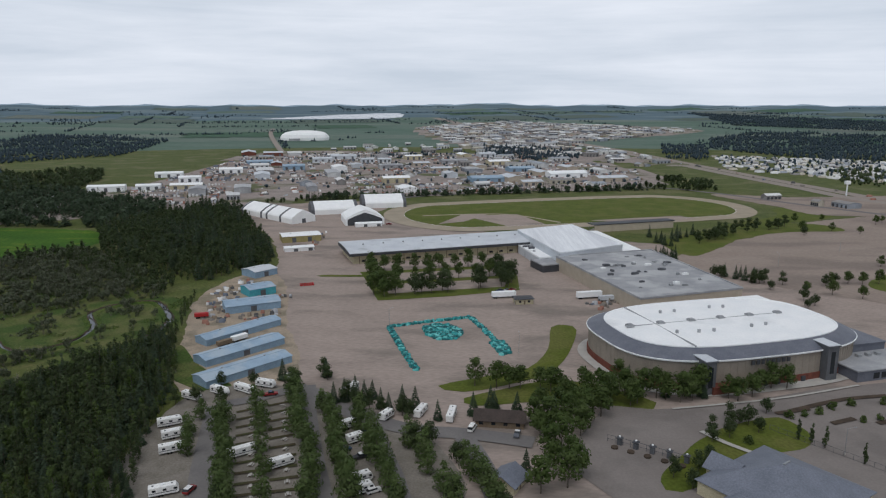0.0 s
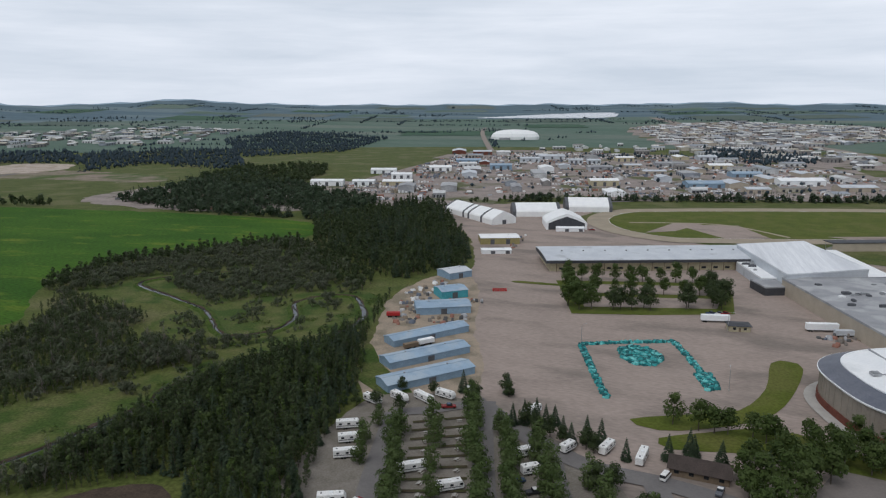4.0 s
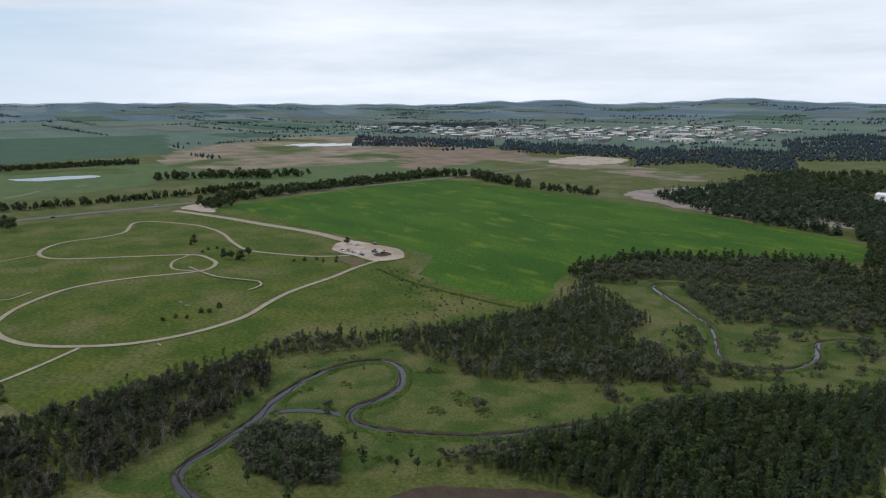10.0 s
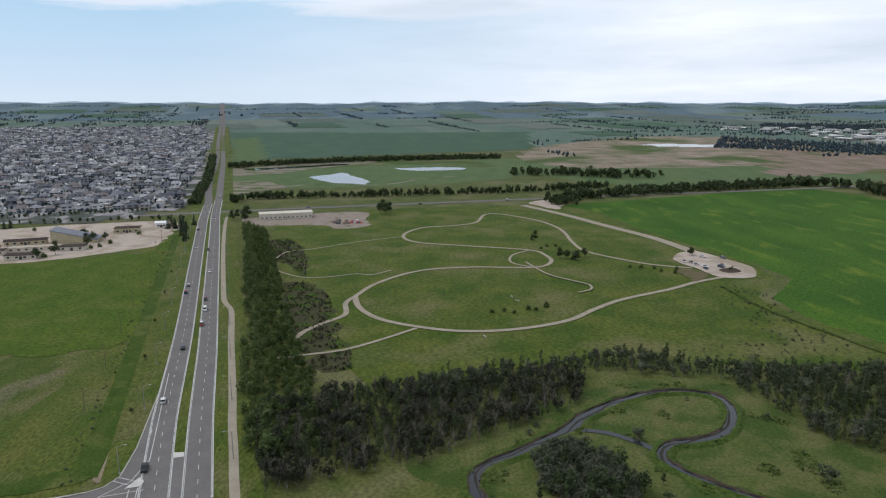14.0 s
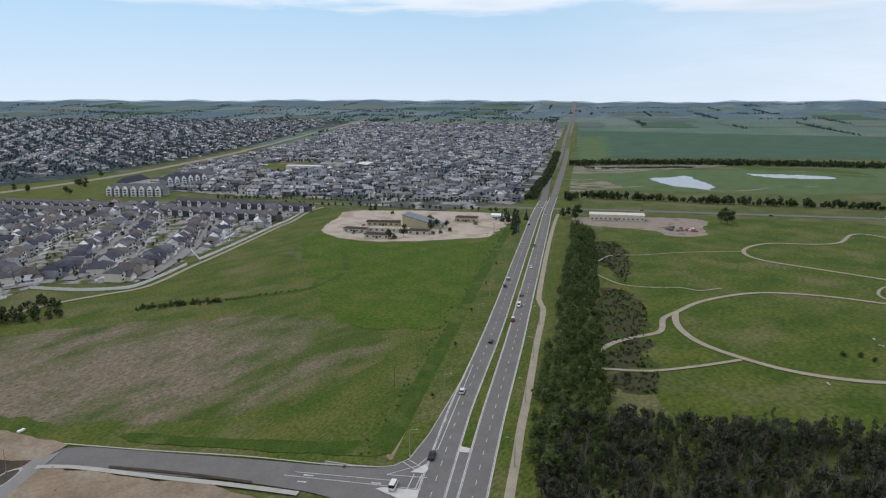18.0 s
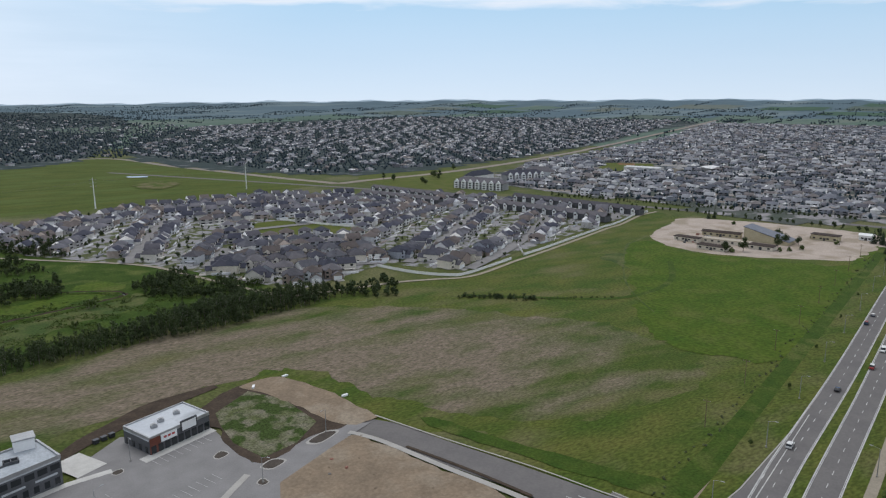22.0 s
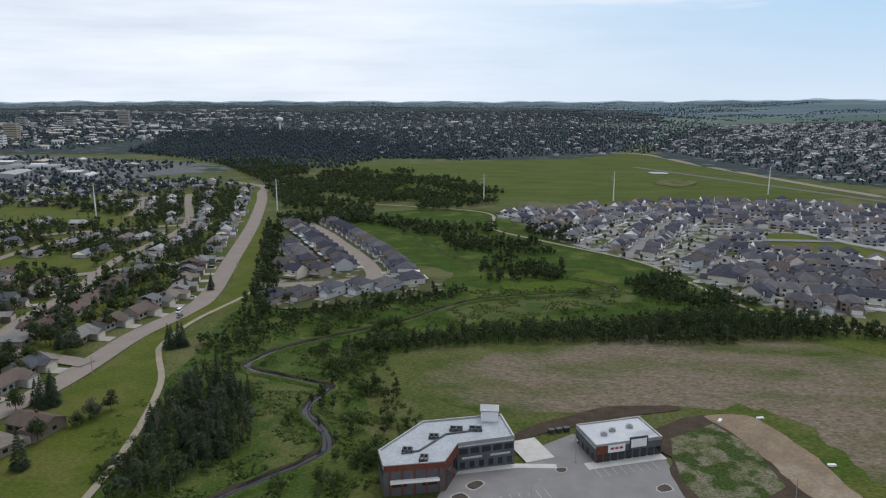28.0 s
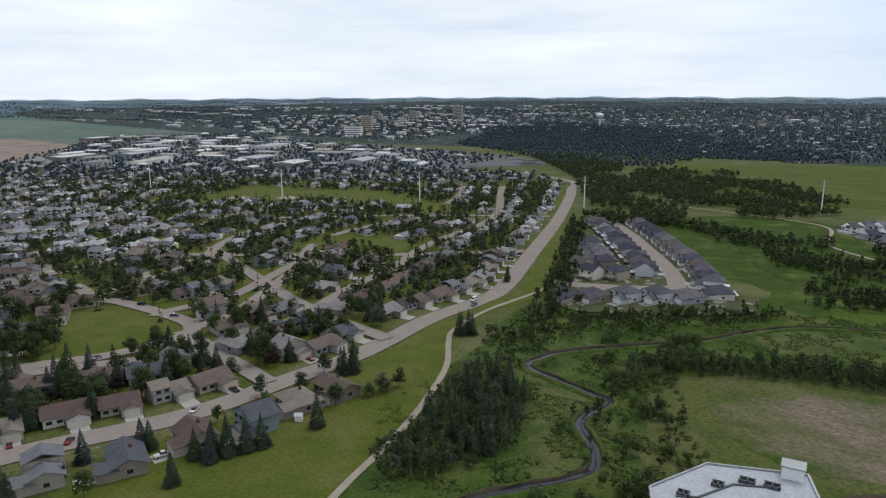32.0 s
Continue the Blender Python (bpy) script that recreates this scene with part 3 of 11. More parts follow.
def zone(name, pts, z, material, label, category="ground", smooth=True, ragged=0.0, kind="structure", step=8.0):
    """A patch of ground cover with its own edge."""
    P = curve(pts, True, min(step, 3.0) if 0 < ragged < 9 else step) if smooth else np.array(pts, float)
    if ragged:
        for i, (x, y) in enumerate(P):
            v = noise.noise_vector((x * 0.07, y * 0.07, 0.3))
            w = noise.noise_vector((x * 0.3, y * 0.3, 4.0))
            P[i] = (x + ragged * (v.x + 0.5 * w.x), y + ragged * (v.y + 0.5 * w.y))
    z = layer(P)
    if np.hypot(P[:, 0], P[:, 1]).max() > 1650:
        g = 24.0
        lo, hi = P.min(0), P.max(0)
        nx, ny = int((hi[0] - lo[0]) / g) + 1, int((hi[1] - lo[1]) / g) + 1
        gx, gy = np.meshgrid(lo[0] + g * np.arange(nx + 1), lo[1] + g * np.arange(ny + 1), indexing="ij")
        V = np.column_stack([gx.ravel(), gy.ravel(), 0.3 + z * 0.8 + rise(gx.ravel(), gy.ravel())])
        i, j = (k.ravel() for k in np.meshgrid(np.arange(nx), np.arange(ny), indexing="ij"))
        keep = inside(np.column_stack([lo[0] + g * (i + 0.5), lo[1] + g * (j + 0.5)]), P)
        q = (i * (ny + 1) + j)[keep]
        F = np.vstack([np.column_stack([q, q + ny + 1, q + ny + 2]), np.column_stack([q, q + ny + 2, q + 1])])
        used, F = np.unique(F, return_inverse=True)
        return tagged(new(name, mesh(name, V[used], F.reshape(-1, 3), [material])), label, category, kind=kind)
    from mathutils.geometry import tessellate_polygon
    tris = tessellate_polygon([[Vector((x, y, 0)) for x, y in P]])
    V = np.column_stack([P, np.full(len(P), z)])
    F = []
    for a, b, c in tris:
        ar = (P[b][0] - P[a][0]) * (P[c][1] - P[a][1]) - (P[b][1] - P[a][1]) * (P[c][0] - P[a][0])
        F.append((a, b, c) if ar > 0 else (a, c, b))
    return tagged(new(name, mesh(name, V, F, [material])), label, category, kind=kind)


def strip(pts, width, z, step=5.0, closed=False, smooth=True):
    C = curve(pts, closed, step) if smooth else np.array(pts, float)
    D = np.gradient(C[:, :2], axis=0)
    if closed:
        D = (np.roll(C, -1, 0) - np.roll(C, 1, 0))[:, :2]
    D /= np.maximum(np.hypot(D[:, 0], D[:, 1]), 1e-6)[:, None]
    S = np.column_stack([-D[:, 1], D[:, 0]])
    w = np.asarray(width, float)
    if w.ndim:
        w = np.interp(np.linspace(0, 1, len(C)), np.linspace(0, 1, len(w)), w)[:, None]
    A, B = C[:, :2] - S * w / 2, C[:, :2] + S * w / 2
    n = len(C)
    V = np.vstack([A, B])
    V = np.column_stack([V, z + rise(V[:, 0], V[:, 1])])
    m = n if closed else n - 1
    i = np.arange(m)
    j = (i + 1) % n
    F = np.vstack([np.column_stack([i, j, j + n]), np.column_stack([i, j + n, i + n])])
    return V, F


def ribbon(name, pts, width, z, material, label, category="road", kind="structure", step=5.0, closed=False, smooth=True):
    z = layer(curve(pts, closed, 2.0)[:, :2] if smooth else np.array(pts, float), float(np.max(width)) / 2)
    V, F = strip(pts, width, z, step, closed, smooth)
    far = np.hypot(V[:, 0], V[:, 1]) > 1650
    V[far, 2] += 1.3
    return tagged(new(name, mesh(name, V, F, [material])), label, category, kind=kind)


def berm(name, pts, width, material, label, wide=3.0, high=0.8, step=3.0):
    """The two banks of a creek, standing over the water."""
    C = curve(pts, False, step)
    D = np.gradient(C[:, :2], axis=0)
    D /= np.maximum(np.hypot(D[:, 0], D[:, 1]), 1e-6)[:, None]
    S = np.column_stack([-D[:, 1], D[:, 0]])
    w = np.asarray(width, float)
    w = np.interp(np.linspace(0, 1, len(C)), np.linspace(0, 1, len(w)), w)[:, None] / 2
    VV, FF, MM = [], [], []
    n = len(C)
    for side in (-1, 1):
        rows = []
        for k, (o, z) in enumerate(((-0.1, 0.0), (0.35, high), (1.2, high * 0.8), (wide, 0.0))):
            j = np.array([noise.noise((x * 0.2, y * 0.2, k + side * 3.0)) for x, y in C[:, :2]])
            p = C[:, :2] + side * S * (w + o + (1.1 if k < 3 else 0.6) * j[:, None])
            rows.append(np.column_stack([p, np.full(n, z) * (1 + 0.3 * j)]))
        base = sum(len(v) for v in VV)
        VV.append(np.vstack(rows))
        i = np.arange(n - 1)
        for k in range(3):
            a, b = base + k * n, base + (k + 1) * n
            q = np.vstack([np.column_stack([a + i, a + i + 1, b + i + 1]), np.column_stack([a + i, b + i + 1, b + i])])
            FF.append(q if side < 0 else q[:, ::-1])
            MM.append(np.full(len(q), 0 if k == 0 else 1))
    me = mesh(name, np.vstack(VV), np.vstack(FF), [M_DARKSOIL, material], np.concatenate(MM))
    return tagged(new(name, me), label, "bank", kind="structure")


def inside(P, poly):
    poly = np.array(poly, float)
    x, y = P[:, 0], P[:, 1]
    c = np.zeros(len(P), bool)
    j = len(poly) - 1
    for i in range(len(poly)):
        xi, yi, xj, yj = *poly[i], *poly[j]
        c ^= ((yi > y) != (yj > y)) & (x < (xj - xi) * (y - yi) / (yj - yi + 1e-12) + xi)
        j = i
    return c


def scatter(poly, gap, rs=RS, holes=(), jitter=0.45):
    poly = np.array(poly, float)
    lo, hi = poly.min(0), poly.max(0)
    gx, gy = np.meshgrid(np.arange(lo[0], hi[0], gap), np.arange(lo[1], hi[1], gap))
    P = np.column_stack([gx.ravel(), gy.ravel()]) + rs.uniform(-jitter, jitter, (gx.size, 2)) * gap
    P = P[inside(P, poly)]
    for h in holes:
        P = P[~inside(P, h)]
    return P


def near_line(P, pts, d):
    """Which places lie within d of a line."""
    C = curve(pts, False, 4.0)[:, :2]
    return np.min(np.hypot(P[:, None, 0] - C[None, :, 0], P[:, None, 1] - C[None, :, 1]), axis=1) < d


def merge(templates, pick, P, turn, scale, z=None):
    """Copies of template arrays laid into one set of arrays."""
    VV, FF, MM, base = [], [], [], 0
    zz = rise(P[:, 0], P[:, 1]) if z is None else z
    for k, (V, F, M) in enumerate(templates):
        idx = np.where(pick == k)[0]
        if not len(idx):
            continue
        c, s = np.cos(turn[idx])[:, None], np.sin(turn[idx])[:, None]
        sc = scale[idx]
        X, Y, Z = V[None, :, 0] * sc[:, :1], V[None, :, 1] * sc[:, 1:2], V[None, :, 2] * sc[:, 2:3]
        W = np.stack([X * c - Y * s + P[idx, :1], X * s + Y * c + P[idx, 1:2], Z + zz[idx][:, None]], 2)
        if V.shape[1] == 6:
            W = np.concatenate([W, np.stack([V[None, :, 3] * c - V[None, :, 4] * s, V[None, :, 3] * s + V[None, :, 4] * c, V[None, :, 5] + 0 * c], 2)], 2)
        VV.append(W.reshape(-1, W.shape[2]))
        FF.append((F[None] + (np.arange(len(idx)) * len(V))[:, None, None]).reshape(-1, 3) + base)
        MM.append(np.tile(M, len(idx)))
        base += len(idx) * len(V)
    return np.vstack(VV), np.vstack(FF), np.concatenate(MM)


def tube(p, q, r0, r1, n=5):
    p, q = np.array(p, float), np.array(q, float)
    d = (q - p) / np.linalg.norm(q - p)
    a = np.cross(d, (0.3, 0.9, 0.2))
    a /= np.linalg.norm(a)
    b = np.cross(d, a)
    t = np.linspace(0, 2 * math.pi, n, endpoint=False)
    ring = np.cos(t)[:, None] * a + np.sin(t)[:, None] * b
    V = np.vstack([p + ring * r0, q + ring * r1])
    i = np.arange(n)
    j = (i + 1) % n
    return V, np.vstack([np.column_stack([i, j, j + n]), np.column_stack([i, j + n, i + n])])


def gather(pieces):
    """Joins (V, F, material) pieces into one template."""
    VV, FF, MM, base = [], [], [], 0
    wide = max(V.shape[1] for V, F, m in pieces)
    for V, F, m in pieces:
        VV.append(np.column_stack([V, np.zeros((len(V), wide - V.shape[1]))])), FF.append(np.asarray(F) + base), MM.append(np.full(len(F), m) if np.isscalar(m) else m)
        base += len(V)
    return np.vstack(VV), np.vstack(FF), np.concatenate(MM)


def leaves(rs, blobs, n, size, up=0.3):
    """n leaf clumps, each a bent scrap, round the shells of the blobs (centre and radii)."""
    B = np.array(blobs, float)
    w = (B[:, 3] * B[:, 4] * B[:, 5]) ** (2 / 3)
    k = rs.choice(len(B), n, p=w / w.sum())
    d = rs.normal(size=(n, 3))
    d /= np.linalg.norm(d, axis=1)[:, None]
    c = B[k, :3] + d * B[k, 3:] * rs.uniform(0.62, 1.06, (n, 1))
    nrm = d + rs.normal(size=(n, 3)) * 0.3 + (0, 0, up)
    nrm /= np.linalg.norm(nrm, axis=1)[:, None]
    a = np.cross(nrm, rs.normal(size=(n, 3)))
    a /= np.linalg.norm(a, axis=1)[:, None]
    b = np.cross(nrm, a)
    s = size * rs.uniform(0.6, 1.35, (n, 1))
    V = np.stack([c - a * s * 0.6 - b * s * 0.4, c + a * s * 0.6 - b * s * 0.35, c + b * s * 0.75], 1).reshape(-1, 3)
    V[:, 2] = np.maximum(V[:, 2], 0.05)
    # soft normals: a crown catches the light as a whole
    q = d * 0.75 + nrm * 0.4 + (0, 0, 0.25)
    q /= np.linalg.norm(q, axis=1)[:, None]
    return np.column_stack([V, np.repeat(q, 3, axis=0)]), np.arange(3 * n).reshape(-1, 3)


def broadleaf(seed, h=12.0, r=4.0, n=420, size=0.8, low=0.18):
    rs = np.random.RandomState(seed)
    blobs = []
    for i in range(9):
        t = rs.uniform(0, 1)
        a = i * 2.4 + rs.uniform(-0.4, 0.4)
        rr = r * (0.62 * (1 - abs(2 * t - 0.7) * 0.5))
        q = r * rs.uniform(0.36, 0.56)
        blobs.append((math.cos(a) * rr, math.sin(a) * rr, h * (low + 0.16 + 0.58 * t), q, q, q * rs.uniform(0.8, 1.25)))
    blobs.append((0, 0, h * 0.86, r * 0.45, r * 0.45, h * 0.13))
    blobs.append((0, 0, h * 0.5, r * 0.6, r * 0.6, h * 0.25))
    trunk = [(*tube((0, 0, 0), (0.1, 0, h * 0.6), 0.022 * h, 0.008 * h), 1)]
    for i in range(3):
        b = blobs[i * 2]
        trunk.append((*tube((0, 0, h * (0.2 + 0.08 * i)), b[:3], 0.009 * h, 0.003 * h, 4), 1))
    return gather([(*leaves(rs, blobs, n, size), 0)] + trunk)


def column(seed, h=14.0, r=1.9, n=420, size=0.75):
    rs = np.random.RandomState(seed)
    blobs = []
    for i in range(8):
        t = i / 7
        q = r * (0.95 if 0.1 < t < 0.75 else 0.6) * rs.uniform(0.75, 1.05) * (1 - 0.35 * t)
        blobs.append((rs.uniform(-0.3, 0.3) * r, rs.uniform(-0.3, 0.3) * r, h * (0.13 + 0.77 * t), q, q, h * 0.1))
    return gather([(*leaves(rs, blobs, n, size), 0), (*tube((0, 0, 0), (0, 0, h * 0.7), 0.02 * h, 0.006 * h), 1)])


def spruce(seed, h=13.0, r=2.6, n=420, size=1.0):
    rs = np.random.RandomState(seed)
    t = rs.uniform(0, 1, n) ** 1.35
    tier = np.round(t * 13) / 13 * 0.7 + t * 0.3
    a = rs.uniform(0, 2 * math.pi, n)
    rr = r * (1 - tier) * rs.uniform(0.55, 1.05, n) + 0.12
    z = h * (0.06 + 0.94 * tier)
    out = np.column_stack([np.cos(a), np.sin(a), np.zeros(n)])
    side = np.column_stack([-np.sin(a), np.cos(a), np.zeros(n)])
    c = np.column_stack([np.cos(a) * rr, np.sin(a) * rr, z])
    s = (size * rs.uniform(0.6, 1.2, n) * (0.45 + 0.75 * (1 - tier)))[:, None]
    droop = np.array((0, 0, -0.45))
    V = np.stack([c + side * s * 0.55 - out * s * 0.5 + (0, 0, 0.2), c - side * s * 0.55 - out * s * 0.5 + (0, 0, 0.2), c + (out + droop) * s * 0.75], 1).reshape(-1, 3)
    q = out * 0.8 + side * rs.uniform(-0.4, 0.4, (n, 1)) + (0, 0, 0.55)
    q /= np.linalg.norm(q, axis=1)[:, None]
    V = np.column_stack([V, np.repeat(q, 3, axis=0)])
    top = (*tube((0, 0, h * 0.9), (0, 0, h * 1.02), 0.12, 0.02, 4), 0)
    return gather([(V, np.arange(3 * n).reshape(-1, 3), 0), (*tube((0, 0, 0), (0, 0, h * 0.9), 0.016 * h, 0.004 * h), 1), top])


def thicket(seed, h=7.0, r=3.2, n=220, size=0.7, sticks=8):
    """A many-stemmed willow with bare stems showing."""
    rs = np.random.RandomState(seed)
    blobs, stems = [], []
    for i in range(6):
        a = i * 1.05 + rs.uniform(-0.3, 0.3)
        rr, t = r * rs.uniform(0.2, 0.7), rs.uniform(0.35, 0.8)
        q = r * rs.uniform(0.3, 0.5)
        blobs.append((math.cos(a) * rr, math.sin(a) * rr, h * t, q, q, h * 0.2))
    for i in range(sticks):
        a, rr = rs.uniform(0, 6.28), r * rs.uniform(0.3, 1.0)
        stems.append((*tube((math.cos(a) * 0.3, math.sin(a) * 0.3, 0), (math.cos(a) * rr, math.sin(a) * rr, h * rs.uniform(0.7, 1.12)), 0.07, 0.02, 3), 1))
    return gather([(*leaves(rs, blobs, n, size), 0)] + stems)


def bare(seed, h=9.0, r=2.2, sticks=26):
    rs = np.random.RandomState(seed)
    out = []
    for i in range(sticks):
        a, rr, z0 = rs.uniform(0, 6.28), r * rs.uniform(0.2, 1.0), h * rs.uniform(0, 0.5)
        out.append((*tube((0.1 * i % 0.5, 0, z0), (math.cos(a) * rr, math.sin(a) * rr, min(h, z0 + h * rs.uniform(0.25, 0.6))), 0.09, 0.02, 3), 1))
    return gather([(*leaves(rs, [(0, 0, h * 0.5, r, r, h * 0.4)], 40, 0.45), 0)] + out)


def low_tree(seed, h=10.0, r=3.8, n=24, size=3.0, pointed=False):
    """A far tree."""
    rs = np.random.RandomState(seed)
    if pointed:
        V, F, M = spruce(seed, h, r, n, 2.6)
        return V, F, M
    blobs = [(rs.uniform(-0.4, 0.4) * r, rs.uniform(-0.4, 0.4) * r, h * (0.35 + 0.13 * i), r * 0.62, r * 0.62, h * 0.2) for i in range(4)]
    return gather([(*leaves(rs, blobs, n, size, 0.5), 0), (*tube((0, 0, 0), (0, 0, h * 0.4), 0.25, 0.15, 3), 1)])


def lump_tree(seed, h=8.0, r=4.0, lumps=2):
    """A very far tree: a few uneven closed lumps of crown."""
    rs = np.random.RandomState(seed)
    out = []
    for i in range(lumps):
        q = r * rs.uniform(0.55, 0.85)
        c = np.array((rs.uniform(-0.45, 0.45) * r, rs.uniform(-0.45, 0.45) * r, h * rs.uniform(0.38, 0.55)))
        u = np.array([(1, 0, 0), (0, 1, 0), (-1, 0, 0), (0, -1, 0), (0, 0, 1), (0, 0, -1)], float)
        a = rs.uniform(0, 1.5)
        u[:4, :2] = u[:4, :2] @ np.array(((math.cos(a), math.sin(a)), (-math.sin(a), math.cos(a))))
        V = c + u * (q, q, h * 0.45) * rs.uniform(0.75, 1.2, (6, 1))
        V[:, 2] = np.maximum(V[:, 2], 0.1)
        F = np.array([(0, 1, 4), (1, 2, 4), (2, 3, 4), (3, 0, 4), (1, 0, 5), (2, 1, 5), (3, 2, 5), (0, 3, 5)])
        n = u + (0, 0, 0.2)
        out.append((np.column_stack([V, n / np.linalg.norm(n, axis=1)[:, None]]), F, 0))
    return gather(out)


def stem_tree(seed, h=10.0, r=2.1, n=150, size=0.6):
    """A slim aspen of a dense grove: bare pale stem, narrow crown."""
    rs = np.random.RandomState(seed)
    blobs = []
    for i in range(6):
        t = i / 5
        q = r * rs.uniform(0.55, 0.95) * (1 - 0.4 * abs(t - 0.4))
        blobs.append((rs.uniform(-0.4, 0.4) * r, rs.uniform(-0.4, 0.4) * r, h * (0.3 + 0.64 * t), q, q, h * 0.1))
    stems = [(*tube((rs.uniform(-.6, .6), rs.uniform(-.6, .6), 0), (rs.uniform(-.8, .8), rs.uniform(-.8, .8), h * rs.uniform(0.75, 1.03)), 0.1, 0.03, 3), 1) for i in range(3)]
    return gather([(*leaves(rs, blobs, n, size), 0)] + stems)


def clumped(P, size, low, seed=0.0):
    """Keeps the places where a slow noise is high, so that growth stands in clumps."""
    return P[np.array([noise.noise((x / size, y / size, seed)) > low for x, y in P], bool)] if len(P) else P


def woods(name, P, templates, mats, label, size=(0.75, 1.25), category="trees", rs=RS, rim=None):
    """rim: the outline of the wood, towards which its trees grow lower."""
    n = len(P)
    sc = rs.uniform(*size, (n, 1))
    if rim:
        E = curve(rim, True, 5.0)
        d = np.min(np.hypot(P[:, None, 0] - E[None, :, 0], P[:, None, 1] - E[None, :, 1]), axis=1)
        sc *= (0.52 + 0.48 * np.clip(d / 11, 0, 1) ** 0.7)[:, None]
    V, F, M = merge(templates, rs.randint(0, len(templates), n), P, rs.uniform(0, 6.28, n), np.column_stack([sc * rs.uniform(0.85, 1.15, (n, 1)), sc * rs.uniform(0.85, 1.15, (n, 1)), sc * rs.uniform(0.85, 1.15, (n, 1))]))
    return tagged(new(name, mesh(name, V, F, mats, M)), label, category, kind="stuff")


def box(bm, x0, x1, y0, y1, z0, z1):
    v = [bm.verts.new(c) for c in ((x0, y0, z0), (x1, y0, z0), (x1, y1, z0), (x0, y1, z0), (x0, y0, z1), (x1, y0, z1), (x1, y1, z1), (x0, y1, z1))]
    for f in ((3, 2, 1, 0), (4, 5, 6, 7), (0, 1, 5, 4), (1, 2, 6, 5), (2, 3, 7, 6), (3, 0, 4, 7)):
        bm.faces.new([v[i] for i in f])
    return v


def boxes(*spans):
    bm = bmesh.new()
    for s in spans:
        box(bm, *s)
    return bm


def bevelled(x0, x1, y0, y1, z0, z1, r=0.1, seg=2):
    bm = boxes((x0, x1, y0, y1, z0, z1))
    bmesh.ops.bevel(bm, geom=bm.edges[:], offset=r, segments=seg, affect="EDGES", profile=0.5)
    return bm


def prism(outline, z0, z1):
    """An upright body on an outline of (x, y)."""
    bm = bmesh.new()
    a = [bm.verts.new((x, y, z0)) for x, y in outline]
    b = [bm.verts.new((x, y, z1)) for x, y in outline]
    n = len(a)
    bm.faces.new(a[::-1]), bm.faces.new(b)
    for i in range(n):
        bm.faces.new((a[i], a[(i + 1) % n], b[(i + 1) % n], b[i]))
    return bm


def gable_roof(bm, x0, x1, y0, y1, z, h, over=0.5, thick=0.18, axis="x"):
    """A two-pitch roof slab with overhang; the ridge runs along the axis."""
    def P(u, v, w):
        return (u, v, w) if axis == "x" else (v, u, w)
    if axis == "y":
        x0, x1, y0, y1 = y0, y1, x0, x1
    ym = (y0 + y1) / 2
    k = h / ((y1 - y0) / 2)
    e = z - over * k
    rows = [(y0 - over, e), (ym, z + h), (y1 + over, e)]
    ends = []
    for u in (x0 - over, x1 + over):
        ends.append([bm.verts.new(P(u, v, w + thick)) for v, w in rows] + [bm.verts.new(P(u, v, w)) for v, w in rows[::-1]])
    a, b = ends
    n = 6
    for i in range(n):
        bm.faces.new((a[i], a[(i + 1) % n], b[(i + 1) % n], b[i]))
    for q in (a, b):
        bm.faces.new((q[0], q[1], q[4], q[5])), bm.faces.new((q[1], q[2], q[3], q[4]))


def hip_roof(bm, x0, x1, y0, y1, z, h, over=0.5, thick=0.18):
    x0, x1, y0, y1 = x0 - over, x1 + over, y0 - over, y1 + over
    w, d = x1 - x0, y1 - y0
    i = min(w, d) / 2
    r = ((x0 + i, (y0 + y1) / 2), (x1 - i, (y0 + y1) / 2)) if w > d else (((x0 + x1) / 2, y0 + i), ((x0 + x1) / 2, y1 - i))
    lo = [bm.verts.new((x, y, z - 0.15)) for x, y in ((x0, y0), (x1, y0), (x1, y1), (x0, y1))]
    mid = [bm.verts.new((x, y, z - 0.15 + thick)) for x, y in ((x0, y0), (x1, y0), (x1, y1), (x0, y1))]
    t = [bm.verts.new((*p, z + h)) for p in r]
    bm.faces.new(lo[::-1])
    for k in range(4):
        bm.faces.new((lo[k], lo[(k + 1) % 4], mid[(k + 1) % 4], mid[k]))
    if w > d:
        bm.faces.new((mid[0], mid[1], t[1], t[0])), bm.faces.new((mid[1], mid[2], t[1])), bm.faces.new((mid[2], mid[3], t[0], t[1])), bm.faces.new((mid[3], mid[0], t[0]))
    else:
        bm.faces.new((mid[0], mid[1], t[0])), bm.faces.new((mid[1], mid[2], t[1], t[0])), bm.faces.new((mid[2], mid[3], t[1])), bm.faces.new((mid[3], mid[0], t[0], t[1]))


def gable_walls(bm, x0, x1, y0, y1, z1, h, axis="x"):
    """Walls with pointed ends."""
    def P(u, v, w):
        return (u, v, w) if axis == "x" else (v, u, w)
    if axis == "y":
        x0, x1, y0, y1 = y0, y1, x0, x1
    ym = (y0 + y1) / 2
    prof = [(y0, 0), (y1, 0), (y1, z1), (ym, z1 + h), (y0, z1)]
    a = [bm.verts.new(P(x0, v, w)) for v, w in prof]
    b = [bm.verts.new(P(x1, v, w)) for v, w in prof]
    for i in range(5):
        bm.faces.new((a[i], a[(i + 1) % 5], b[(i + 1) % 5], b[i]))
    bm.faces.new(a[::-1]), bm.faces.new(b)


def rounded(a, b, p=2.6, n=96, cx=0.0, cy=0.0):
    out = []
    for i in range(n):
        t = 2 * math.pi * i / n
        c, s = math.cos(t), math.sin(t)
        out.append((cx + a * math.copysign(abs(c) ** (2 / p), c), cy + b * math.copysign(abs(s) ** (2 / p), s)))
    return out


